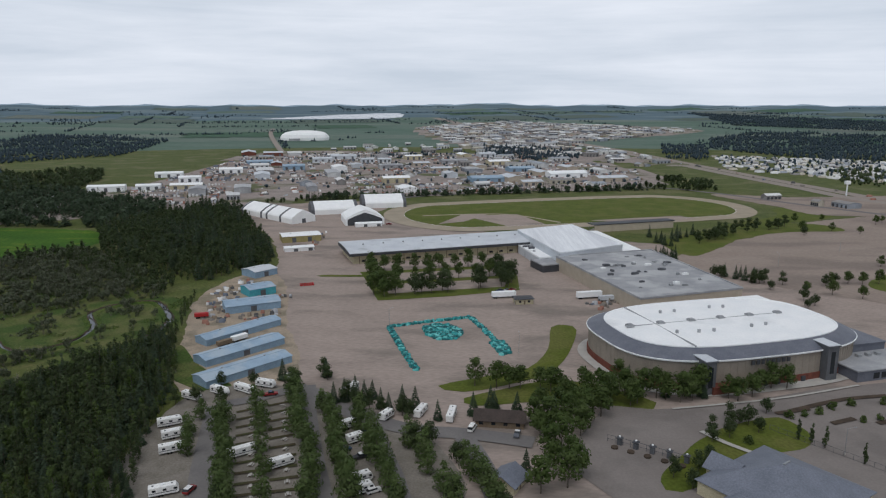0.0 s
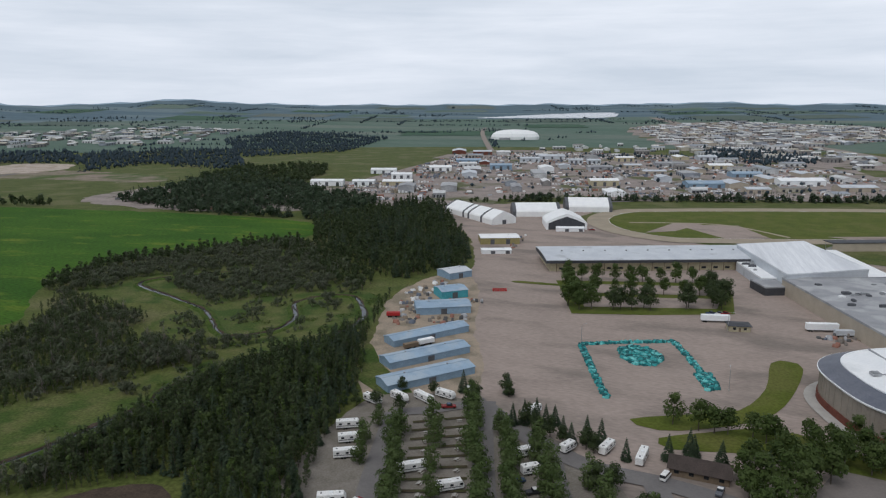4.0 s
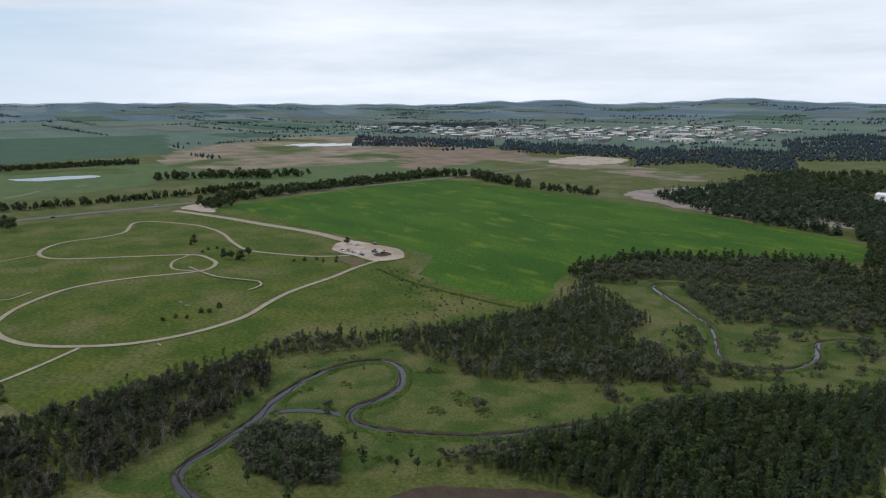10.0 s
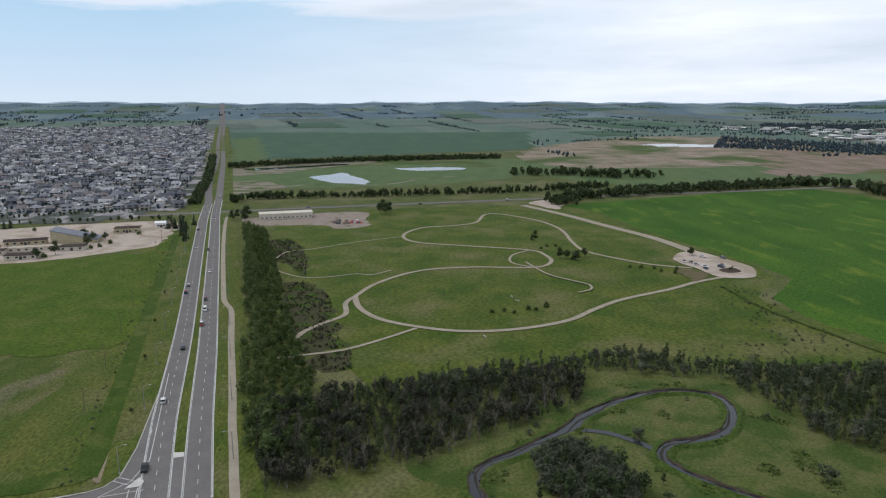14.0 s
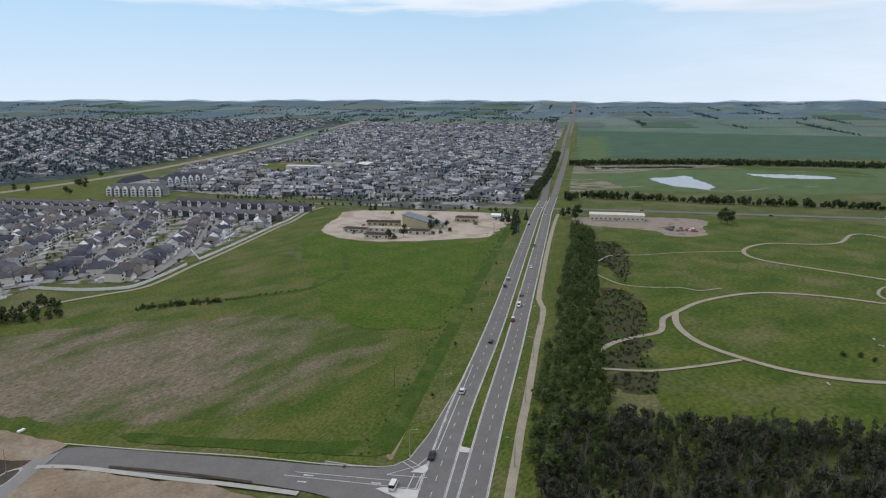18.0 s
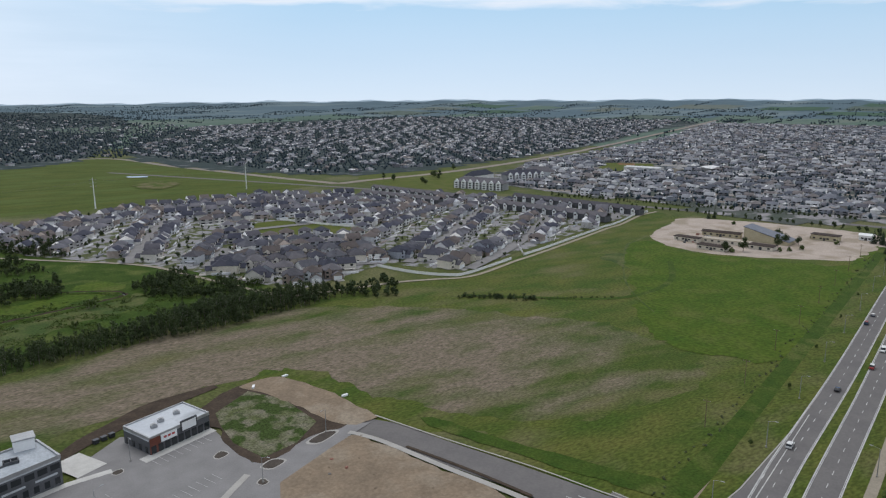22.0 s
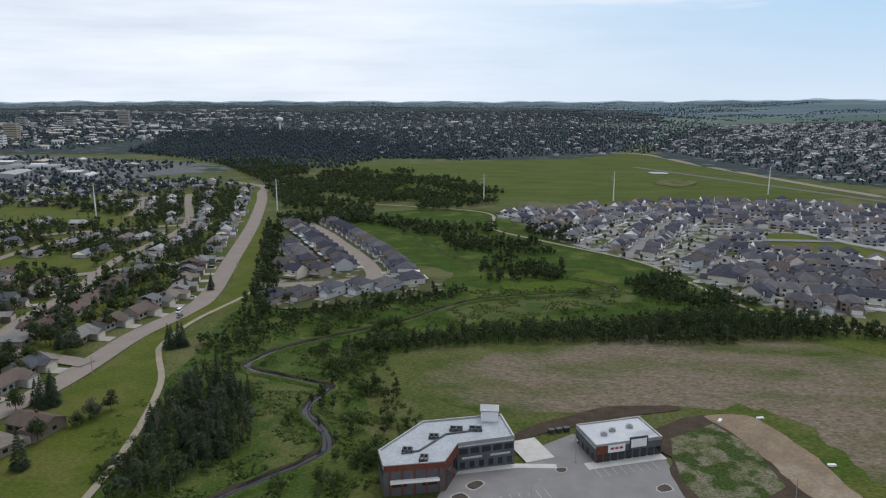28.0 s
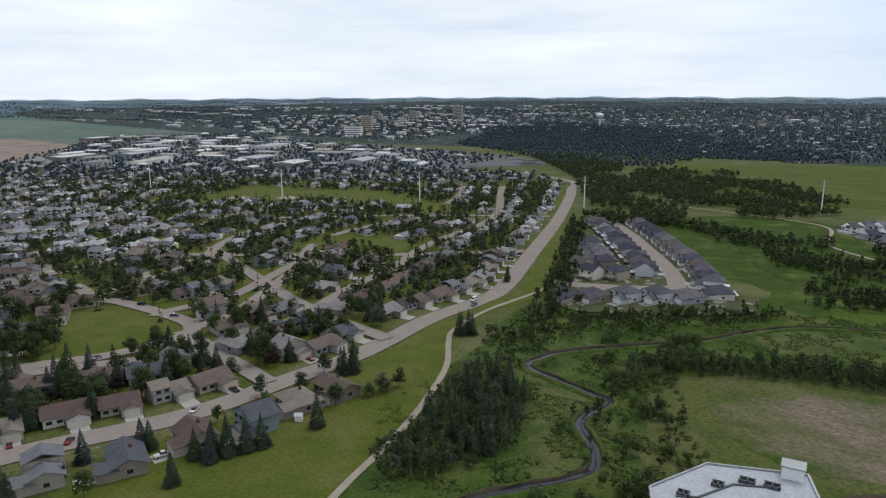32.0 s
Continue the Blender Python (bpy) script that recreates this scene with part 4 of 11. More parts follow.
def skin(rings, cap=True, floor=False):
    """A surface through rings of equal length, capped on top."""
    bm = bmesh.new()
    R = [[bm.verts.new(p) for p in ring] for ring in rings]
    n = len(R[0])
    for a, b in zip(R, R[1:]):
        for i in range(n):
            bm.faces.new((a[i], a[(i + 1) % n], b[(i + 1) % n], b[i]))
    if cap:
        bm.faces.new(R[-1])
    if floor:
        bm.faces.new(R[0][::-1])
    return bm

# ---- land ----
def build_ground():
    radii = [0] + [120 * i for i in range(1, 15)] + list(range(1800, 4801, 100))
    n = 720
    a = np.linspace(0, 2 * math.pi, n, endpoint=False)
    V = [(0, 0, 0)]
    for r in radii[1:]:
        x, y = r * np.sin(a), r * np.cos(a)
        V += list(zip(x, y, rise(x, y)))
    F = [(0, 1 + (i + 1) % n, 1 + i) for i in range(n)]
    for k in range(len(radii) - 2):
        p, q = 1 + k * n, 1 + (k + 1) * n
        for i in range(n):
            j = (i + 1) % n
            F += [(p + i, p + j, q + j), (p + i, q + j, q + i)]
    # the outer rings take the colours with haze mixed in
    me = mesh("ground", V, F, [M_GRASS, M_HAZELAND, M_HAZEHILLS], None, True)
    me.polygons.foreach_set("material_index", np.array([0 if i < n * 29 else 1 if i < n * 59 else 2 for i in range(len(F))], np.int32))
    tagged(new("ground", me), "green prairie land, lifted to low hills at the camera's horizon", "ground", kind="structure")
    # glowing blue ring behind everything, standing in for haze
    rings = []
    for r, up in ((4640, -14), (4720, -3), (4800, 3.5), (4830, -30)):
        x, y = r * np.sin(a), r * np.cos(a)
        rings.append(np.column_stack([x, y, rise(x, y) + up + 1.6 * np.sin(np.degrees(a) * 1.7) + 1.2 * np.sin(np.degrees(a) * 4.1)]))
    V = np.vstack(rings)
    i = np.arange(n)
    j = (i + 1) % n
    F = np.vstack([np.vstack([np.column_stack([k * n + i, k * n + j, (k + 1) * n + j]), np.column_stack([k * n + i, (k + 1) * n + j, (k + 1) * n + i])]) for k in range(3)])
    tagged(new("backdrop", mesh("backdrop", V, F, [M_HAZE], None, True)), "glowing blue-grey ring standing in for haze on the horizon", "backdrop", kind="structure")


build_ground()

CREEK_A = [(-172, 62), (-190, 78), (-207, 76), (-218, 79), (-230, 95), (-244, 112), (-255, 121), (-266, 136), (-274, 155), (-270, 172), (-256, 174), (-239, 164), (-233, 152), (-231, 142), (-221, 137), (-208, 145), (-197, 158), (-188, 172), (-182, 190), (-178, 208), (-174, 224), (-178, 235), (-173, 252), (-166, 277), (-151, 294), (-142, 318), (-140, 345), (-152, 369), (-163, 382), (-179, 377), (-187, 359), (-174, 334), (-176, 310), (-195, 301), (-228, 333), (-259, 349), (-301, 370), (-293, 393), (-255, 420)]
CREEK_C = [(-243, 113), (-240, 124), (-231, 134), (-224, 138)]
CREEK_B = [(20, -95), (7, -124), (-3, -137), (-16, -152), (-19, -161), (-13, -175), (-6, -184), (-5, -193), (-9, -208), (-3, -211), (14, -218), (29, -224), (31, -233), (19, -254), (-25, -292), (-44, -317), (-71, -339), (-134, -356), (-144, -365), (-133, -379), (-80, -410), (-40, -450), (10, -560), (60, -640)]
FAIR = [(-70, 120), (-86, 170), (-99, 253), (-122, 319), (-141, 395), (-128, 449), (-115, 474), (-136, 554), (-166, 619), (-215, 690), (-240, 725), (-200, 765), (-70, 800), (-60, 740), (-62, 690), (60, 590), (180, 545), (168, 503), (258, 578), (380, 670), (560, 690), (620, 400), (420, 150), (200, 110), (40, 120)]
FIELD = [(-300, 604), (-430, 622), (-540, 618), (-770, 592), (-905, 552), (-862, 420), (-814, 309), (-776, 222), (-700, 216), (-560, 268), (-455, 296), (-396, 262), (-312, 284), (-352, 345), (-366, 414), (-282, 522)]
SUBNEW = [(-78, -640), (-237, -722), (-394, -740), (-587, -566), (-634, -378), (-500, -340), (-392, -308), (-337, -290), (-308, -340), (-228, -312), (-192, -405), (-112, -523)]
SUBFAR = [(-700, -430), (-770, -200), (-1700, -440), (-2700, -740), (-2500, -1500), (-1899, -1230), (-921, -840), (-680, -640)]
SUBFAR2 = [(-540, -910), (-921, -930), (-1899, -1360), (-2600, -1700), (-2000, -2700), (-900, -2600), (-420, -1560)]
SUBOLD = [(125, -50), (260, -40), (520, -240), (857, -464), (700, -640), (552, -660), (395, -690), (240, -830), (160, -565), (128, -425), (107, -330), (116, -262), (114, -195), (130, -130), (152, -80)]
AXIS = [(170, -20), (142, -78), (117, -125), (108, -165), (100, -205), (99, -261), (92, -300), (92, -334), (113, -425), (147, -567), (190, -720), (211, -783), (232, -850), (300, -905)]
GREENS = ([(215, -135), (238, -152), (256, -172), (258, -196), (228, -195), (200, -187), (192, -170), (198, -150)], [(282, -396), (271, -420), (233, -423), (207, -430), (198, -380), (248, -376)], [(590, -489), (552, -524), (576, -617), (496, -628), (402, -656), (266, -590), (250, -558), (326, -553), (401, -558), (498, -495)])
STUBBLE = [(-43, -212), (-47, -233), (-79, -252), (-147, -280), (-189, -284), (-240, -262), (-294, -205), (-326, -150), (-318, -98), (-261, -84), (-213, -108), (-185, -150), (-172, -198), (-98, -190), (-64, -192)]

# ground covers
zone("pavement_fairground", FAIR, 0.03, M_LOT, "worn pinkish grey gravel and asphalt fairground", "pavement", ragged=3)
zone("ground_crop_field", FIELD, 0.03, M_CROP, "bright green young crop with yellowish streaks", "field", ragged=3)
zone("ground_pasture", [(-600, 262), (-770, 205), (-740, -20), (-640, -70), (-300, 30), (-300, 110), (-318, 160), (-300, 195), (-300, 280), (-396, 255), (-470, 290)], 0.02, M_PARK, "green dog-park pasture", "field", ragged=3)
zone("ground_creek_meadow", [(-215, 60), (-240, 70), (-280, 130), (-285, 180), (-235, 200), (-180, 268), (-200, 285), (-240, 300), (-235, 345), (-190, 392), (-150, 390), (-132, 330), (-155, 255), (-168, 180), (-180, 140)], 0.03, M_MEADOW, "pale green meadow inside the creek bends", "meadow", ragged=4)
zone("ground_bend_meadow", [(-240, 340), (-205, 300), (-180, 330), (-165, 395), (-185, 430), (-250, 490), (-290, 500), (-350, 415), (-330, 350), (-290, 335)], 0.03, M_MEADOW, "rough green meadow between the upper creek bends", "meadow", ragged=4)
zone("ground_creek_meadow_town", [(30, -100), (62, -160), (58, -230), (66, -300), (30, -345), (-60, -380), (-150, -400), (-200, -400), (-230, -340), (-160, -290), (-90, -270), (-20, -240), (-30, -180), (-30, -130)], 0.03, M_REED, "tall green grass of the creek valley", "meadow", ragged=4)
zone("ground_pale_meadow", [(-60, -318), (-30, -300), (20, -268), (0, -258), (-40, -272), (-95, -285), (-150, -310), (-170, -350), (-140, -352), (-80, -332)], 0.05, M_MEADOW, "pale dry grass beside the creek", "meadow", ragged=4)
zone("ground_pale_meadow_bend", [(-22, -165), (-18, -180), (-12, -205), (10, -212), (26, -218), (24, -200), (10, -175), (0, -150), (-14, -148)], 0.05, M_MEADOW, "pale dry grass in the creek bend", "meadow", ragged=3)
zone("ground_valley_north", [(60, -310), (30, -345), (-30, -370), (-44, -400), (0, -440), (60, -560), (90, -600), (20, -660), (-70, -660), (-100, -560), (-180, -430), (-225, -330), (-232, -300), (-160, -290), (-90, -280), (-10, -250)], 0.03, M_RANK, "rank green growth of the upper creek valley", "meadow", ragged=5)
zone("ground_pale_meadow_upper", [(-48, -311), (-63, -328), (-91, -338), (-142, -362), (-156, -354), (-137, -330), (-105, -319), (-75, -300), (-58, -293)], 0.06, M_MEADOW, "pale grass between creek and grove", "meadow", ragged=4)
zone("ground_valley_green", [(-75, -375), (-110, -384), (-134, -408), (-150, -390), (-144, -377), (-125, -365), (-92, -356)], 0.06, M_GROWTH, "bright grass in the creek valley", "meadow", ragged=5)
zone("ground_hayfield", [(-212, -40), (-330, -62), (-470, -99), (-660, -152), (-640, -320), (-636, -366), (-500, -330), (-388, -298), (-335, -280), (-250, -292), (-177, -268), (-150, -190), (-170, -130), (-200, -105), (-185, -90)], 0.02, M_HAY, "green uncut hay field", "field", ragged=2)
zone("ground_stubble", STUBBLE, 0.05, M_STUBBLE, "tan stubble with green regrowth", "field", ragged=7)
zone("ground_power_field", [(-10, -1226), (-336, -1480), (-508, -872), (-417, -774), (-237, -738), (-100, -740), (-20, -724), (60, -760), (170, -1085), (120, -1200)], 0.04, M_FIELD, "flat green field under the power line", "field", ragged=3)
zone("ground_far_crop", [(-2411, -565), (-2381, 418), (-1674, 324), (-1402, -306)], 0.05, M_DARKCROP, "dark green crop field", "field", smooth=False)
zone("ground_crop_headland", [(-2112, -493), (-2174, -425), (-1458, -247), (-1295, -274)], 0.1, M_CROP2, "paler headland of the dark crop field", "field", smooth=False)
zone("ground_far_pasture", [(-1050, 760), (-1240, 620), (-1420, 180), (-1180, 215), (-960, 330), (-930, 560)], 0.05, M_CROP2, "pale green pasture with worn patches", "field", ragged=6)
zone("ground_worn_land", [(-1230, 300), (-1700, 330), (-2100, 700), (-1900, 1050), (-1300, 760)], 0.04, surface("worn farmland", (0.3, 0.24, 0.2), (0.15, 0.15, 0.09), 60, 8, 0.95, patch=(0.075, 0.11, 0.04), patch_size=160), "half bare farmland", "field", ragged=12)
zone("ground_worn_strip", [(-690, 850), (-950, 840), (-1200, 800), (-1330, 560), (-1420, 600), (-1300, 880), (-1080, 960), (-760, 940)], 0.05, surface("pale worn strip", (0.28, 0.225, 0.19), (0.14, 0.145, 0.085), 45, 6, 0.95, patch=(0.085, 0.12, 0.045), patch_size=90, patch_at=(0.48, 0.6)), "pale bare strip of farmland", "field", ragged=8)
zone("ground_worn_yard", [(-1067, 900), (-1133, 1042), (-1016, 1056), (-957, 938), (-1011, 886)], 0.09, M_ACRE, "bare yard with spoil beside the far field", "ground", ragged=10)
zone("ground_worn_field", [(-1559, 799), (-1544, 963), (-1318, 1010), (-1197, 945), (-1149, 819), (-1079, 709), (-1077, 600), (-1300, 700)], 0.08, surface("pinkish fallow", (0.26, 0.195, 0.165), (0.16, 0.14, 0.095), 40, 5, 0.95, patch=(0.1, 0.12, 0.05), patch_size=70, patch_at=(0.56, 0.66), stretch=(0.6, 1.5, 1), spin=0.3), "fallow pinkish farmland", "field", ragged=12)
zone("ground_gravel_pit", [(-955, -185), (-1000, 120), (-1184, 250), (-1440, 140), (-1300, -180), (-1180, -241)], 0.04, M_CROP2, "green reclaimed gravel pit", "ground", ragged=8)
zone("ground_pit_spoil", [(-1180, -200), (-1330, -190), (-1420, 100), (-1240, 190), (-1290, 20)], 0.07, surface("overgrown spoil", (0.2, 0.175, 0.125), (0.09, 0.12, 0.045), 26, 4, 0.95, patch=(0.07, 0.11, 0.035), patch_size=60, patch_at=(0.42, 0.52), stretch=(1.6, 0.5, 1), spin=0.26), "half overgrown gravel spoil", "ground", ragged=9)
zone("ground_building_yard", [(-672, -103), (-706, -106), (-736, -29), (-736, 4), (-700, 8), (-654, 12), (-642, -15), (-660, -33), (-662, -89)], 0.05, surface("grey trodden yard", (0.3, 0.255, 0.22), (0.24, 0.205, 0.17), 8, 1.0, 0.95, patch=(0.12, 0.13, 0.06), patch_size=14, patch_at=(0.58, 0.68)), "bare yard round the long building", "ground", ragged=3)
zone("ground_acreage", [(-533, -288), (-600, -318), (-648, -321), (-690, -192), (-640, -146), (-591, -139), (-543, -178), (-512, -235)], 0.06, M_ACRE, "bare sandy acreage yard", "ground", ragged=2)
BRUSH = ([(-588, -63), (-595, -47), (-550, -30), (-507, -20), (-467, -15), (-500, -31), (-513, -46), (-550, -56)], [(-445, -24), (-452, -14), (-442, -4), (-418, 6), (-398, 11), (-372, 15), (-350, 6), (-340, -2), (-402, -15)], [(-348, 2), (-368, 14), (-362, 20), (-346, 20), (-331, 26), (-322, 8)], [(-318, 10), (-322, 22), (-326, 28), (-303, 31), (-298, 22), (-306, 13)])
M_BRUSHGROUND = surface("dark brush", (0.05, 0.054, 0.027), (0.072, 0.068, 0.038), 5, 0.8, 0.95, patch=(0.05, 0.085, 0.016), patch_size=9, patch_at=(0.5, 0.6), grain=0.35)
for pts in BRUSH:
    zone("ground_brush", pts, 0.06, M_BRUSHGROUND, "dark brushy ground beside the poplars", "ground", ragged=5, step=3)
zone("ground_brown_patch", [(-108, 110), (-112, 160), (-133, 176), (-152, 166), (-164, 150), (-172, 128), (-150, 105)], 0.07, M_DARKSOIL, "bare brown soil under trees", "ground", ragged=3)
zone("pavement_sheds_yard", [(-92, 252), (-110, 270), (-124, 320), (-140, 385), (-138, 425), (-125, 452), (-108, 446), (-92, 400), (-80, 345), (-62, 290), (-66, 265)], 0.06, M_YARD, "sandy yard round the sheds", "pavement", ragged=2)
zone("ground_shed_grass", [(-90, 256), (-112, 272), (-122, 310), (-104, 284), (-84, 262)], 0.08, M_MEADOW, "dry grass behind the sheds", "ground", ragged=1)
zone("ground_camp_grass", [(-90, 170), (-98, 250), (-60, 262), (-20, 234), (4, 200), (-4, 170)], 0.06, surface("camp gravel", (0.22, 0.2, 0.175), (0.17, 0.155, 0.13), 5, 0.6, 0.95), "gravelly campground", "ground", ragged=1)
zone("pavement_parking", [(172, 503), (258, 576), (380, 668), (560, 688), (620, 400), (430, 160), (300, 330), (190, 430)], 0.06, M_LOT2, "wide bare parking lot", "pavement", ragged=2)
zone("ground_lot_lawn", [(185, 505), (176, 548), (205, 590), (290, 640), (345, 640), (352, 606), (300, 600), (250, 572)], 0.09, M_LAWN, "lawn with trees beside the track", "lawn", ragged=2)
zone("ground_track_lawn", [(250, 630), (330, 690), (350, 740), (400, 740), (380, 680), (300, 640)], 0.08, M_LAWN, "lawn at the end of the track", "lawn", ragged=2)
zone("ground_parking_lawn", [(260, 412), (300, 452), (360, 460), (350, 400), (300, 380)], 0.09, M_LAWN, "lawn beside the parking lot", "lawn", ragged=1)
zone("ground_block_lawn", [(-51, 441), (-37, 385), (4, 394), (46, 408), (48, 440), (47, 476), (-55, 454)], 0.07, M_LAWN, "tree-planted lawn in the fairground", "lawn", smooth=False, ragged=0.6)
zone("ground_block_sand", [(-41, 440), (-32, 400), (0, 407), (38, 416), (41, 440), (40, 466), (-44, 448)], 0.1, M_LOT, "sandy ground under the trees", "ground", ragged=1.2, smooth=False)
zone("ground_block_hedge", [(-79, 441), (-52, 441), (-51, 445), (-78, 446)], 0.1, M_LAWN, "strip of grass in the lot", "lawn", ragged=0.6)
zone("ground_block_middle", [(-30, 423), (36, 437), (35, 443), (-32, 429)], 0.12, M_LAWN, "grass under the middle trees", "lawn", ragged=1.2)
zone("ground_entrance_lawn", [(-2, 262), (20, 273), (36, 281), (48, 305), (54, 336), (62, 340), (66, 332), (56, 298), (44, 276), (24, 262), (8, 256)], 0.08, M_LAWN, "curved strip of lawn", "lawn")
zone("ground_arena_lawn", [(8, 250), (24, 259), (44, 268), (62, 262), (80, 246), (70, 238), (50, 246), (30, 246), (12, 243)], 0.09, M_LAWN, "planted strip before the arena", "lawn")
zone("pavement_forecourt", [(60, 244), (77, 240), (103, 243), (145, 258), (190, 268), (200, 190), (150, 160), (60, 160), (40, 196), (44, 215), (56, 236)], 0.085, surface("forecourt asphalt", (0.2, 0.178, 0.165), (0.225, 0.202, 0.188), 12, 0.8, 0.9, patch=(0.175, 0.157, 0.146), patch_size=22, grain=0.07), "worn grey asphalt forecourt", "pavement", smooth=False)
zone("ground_shrub_lawn", [(93, 222), (106, 229), (120, 233), (124, 222), (118, 210), (99, 206), (88, 198), (69, 184), (64, 190), (78, 208)], 0.09, M_LAWN, "garden lawn with shrubs", "lawn", ragged=1)
for i, pts in enumerate(GREENS):
    zone("ground_park_lawn", pts, 0.09, M_LAWN, "mown neighbourhood park", "lawn", ragged=1)
zone("ground_street_verge", [(34, -50), (37, -100), (40, -119), (43, -145), (49, -175), (59, -209), (72, -236), (78, -262), (78, -292), (66, -333), (92, -455), (128, -560), (138, -560), (106, -425), (84, -334), (92, -261), (92, -205), (97, -160), (104, -128), (112, -95), (100, -60)], 0.06, M_LAWN, "mown grass strip along the street", "lawn")
zone("ground_suburb_old", SUBOLD, 0.05, M_LAWN, "gardens and lawns of an older neighbourhood", "ground")
zone("ground_suburb_new", SUBNEW, 0.05, surface("new gardens", (0.1, 0.11, 0.055), (0.08, 0.1, 0.036), 8, 1.2, 0.95, patch=(0.28, 0.275, 0.285), patch_size=11, patch_at=(0.46, 0.53)), "streets, drives and gardens of a new subdivision", "ground", smooth=False)
zone("ground_subdivision_park", [(-280, -534), (-323, -552), (-363, -470), (-345, -458), (-295, -486)], 0.09, M_LAWN, "small green park between houses", "lawn")
# town ground colours carry a painted blue haze tint
M_CITYGROUND = surface("haze-blue wooded town", (0.042, 0.06, 0.062), (0.056, 0.072, 0.07), 40, 8, 0.95, patch=(0.15, 0.16, 0.165), patch_size=30, patch_at=(0.58, 0.65))
M_TOWNGROUND = surface("haze-tinted far gardens", (0.1, 0.108, 0.1), (0.066, 0.084, 0.064), 30, 5, 0.95, patch=(0.29, 0.28, 0.285), patch_size=34, patch_at=(0.5, 0.56))
zone("ground_suburb_park", [(-575, -840), (-686, -918), (-806, -925), (-700, -735), (-640, -680), (-600, -640), (-560, -720)], 0.05, M_LAWN, "green park before the far suburb", "lawn", ragged=4)
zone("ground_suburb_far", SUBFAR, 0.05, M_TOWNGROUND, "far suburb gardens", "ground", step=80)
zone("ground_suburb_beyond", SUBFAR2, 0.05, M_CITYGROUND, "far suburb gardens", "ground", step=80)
M_INDGROUND = surface("industrial yards", (0.32, 0.275, 0.255), (0.24, 0.21, 0.19), 25, 3, 0.95, patch=(0.12, 0.13, 0.07), patch_size=70, patch_at=(0.54, 0.64))
zone("ground_industrial", [(-330, 730), (-420, 900), (-400, 1080), (-420, 1500), (-300, 1650), (200, 1500), (330, 1160), (280, 940), (60, 870), (-140, 830), (-200, 770)], 0.04, M_INDGROUND, "gravel industrial yards", "ground", ragged=10)
zone("ground_far_works", [(-640, 680), (-600, 900), (-440, 900), (-330, 730), (-420, 640)], 0.05, M_INDGROUND, "bare yards beyond the wood", "ground", ragged=10)
zone("ground_highway_side", [(330, 860), (420, 830), (560, 840), (650, 760), (560, 690), (390, 690), (360, 760)], 0.05, M_LOT2, "paved lots beside the highway", "pavement", ragged=4)
zone("ground_commerce", [(100, 1700), (440, 1250), (330, 1900), (900, 2500), (300, 3100), (-100, 2700)], 0.06, M_INDGROUND, "far commercial strip", "ground", step=60)
zone("ground_mall", [(700, -720), (1184, -643), (1700, -1200), (1535, -1486), (436, -1168), (469, -916)], 0.05, surface("mall parking", (0.13, 0.138, 0.145), (0.18, 0.182, 0.187), 60, 5, 0.95, patch=(0.05, 0.075, 0.06), patch_size=60, patch_at=(0.55, 0.6)), "far mall car parks", "pavement", step=60)
zone("ground_plowed", [(1184, -600), (1700, -700), (1900, -1000), (1500, -980)], 0.06, M_LOT2, "far ploughed field", "field", step=60)
zone("ground_city", [(300, -1350), (1800, -1500), (3300, -2000), (2000, -4000), (200, -4200), (-800, -3600), (-400, -1700), (-150, -1300)], 0.03, M_CITYGROUND, "far haze-blue wooded town", "ground", step=90)

zone("ground_green_margin", [(-206, -62), (-196, -90), (-188, -120), (-192, -124), (-202, -92), (-212, -68), (-222, -46), (-216, -40)], 0.1, M_LUSH, "lush green field margin", "ground", ragged=2)
zone("ground_bare_corner", [(-213, -36), (-219.9, -33.8), (-231, -37), (-236, -41), (-228, -40.5), (-219.9, -40)], 0.1, M_SOIL, "bare soil at the road corner", "ground", ragged=1)
zone("ground_field_worn", [(-470, -262), (-492, -230), (-470, -205), (-430, -222), (-440, -262)], 0.1, M_MEADOW, "worn pale patch in the hay field", "ground", ragged=6)
zone("ground_field_bright", [(-640, -160), (-560, -146), (-533, -170), (-505, -236), (-521, -274), (-495, -281), (-453, -251), (-403, -207), (-378, -182), (-341, -150), (-325, -108), (-350, -80), (-440, -102), (-540, -130), (-600, -140)], 0.1, M_GROWTH, "bright green regrowth in the hay field", "ground", ragged=7)
ribbon("ground_field_track", [(-535, -294), (-510, -286), (-492, -280), (-453, -252), (-403, -210), (-378, -182), (-360, -156)], [2.2, 2.2, 1.6, 1.2, 1.4, 1.0, 0.6], 0.14, M_MEADOW, "faint dry track across the hay field", "path", step=4)
ribbon("ground_field_line", [(-300, -245), (-328, -217), (-369, -185), (-420, -190), (-470, -225)], 4, 0.1, M_LUSH, "dark green ditch line through the field", "ground", step=4)

ribbon("ground_lot_edge", [(-140, -199), (-125, -196), (-113, -193), (-98, -184), (-89, -179), (-80, -171)], [3, 7, 9, 8, 7, 4], 0.1, M_DARKSOIL, "dark turned soil behind the new shops", "ground", step=3)
ribbon("ground_ditch", [(-216, -42), (-262, -52), (-330, -70), (-480, -110), (-640, -153)], 9, 0.1, M_LUSH, "dark green ditch beside the road", "ground", step=5)
ribbon("ground_ditch_soil", [(-226, -36), (-245, -38), (-271, -45), (-316, -59), (-351, -69), (-392, -80), (-440, -93)], [0.4, 2.2, 3.4, 4.2, 3.6, 3.0, 0.4], 0.1, M_DARKSOIL, "bare brown soil in the roadside ditch", "ground", step=4)
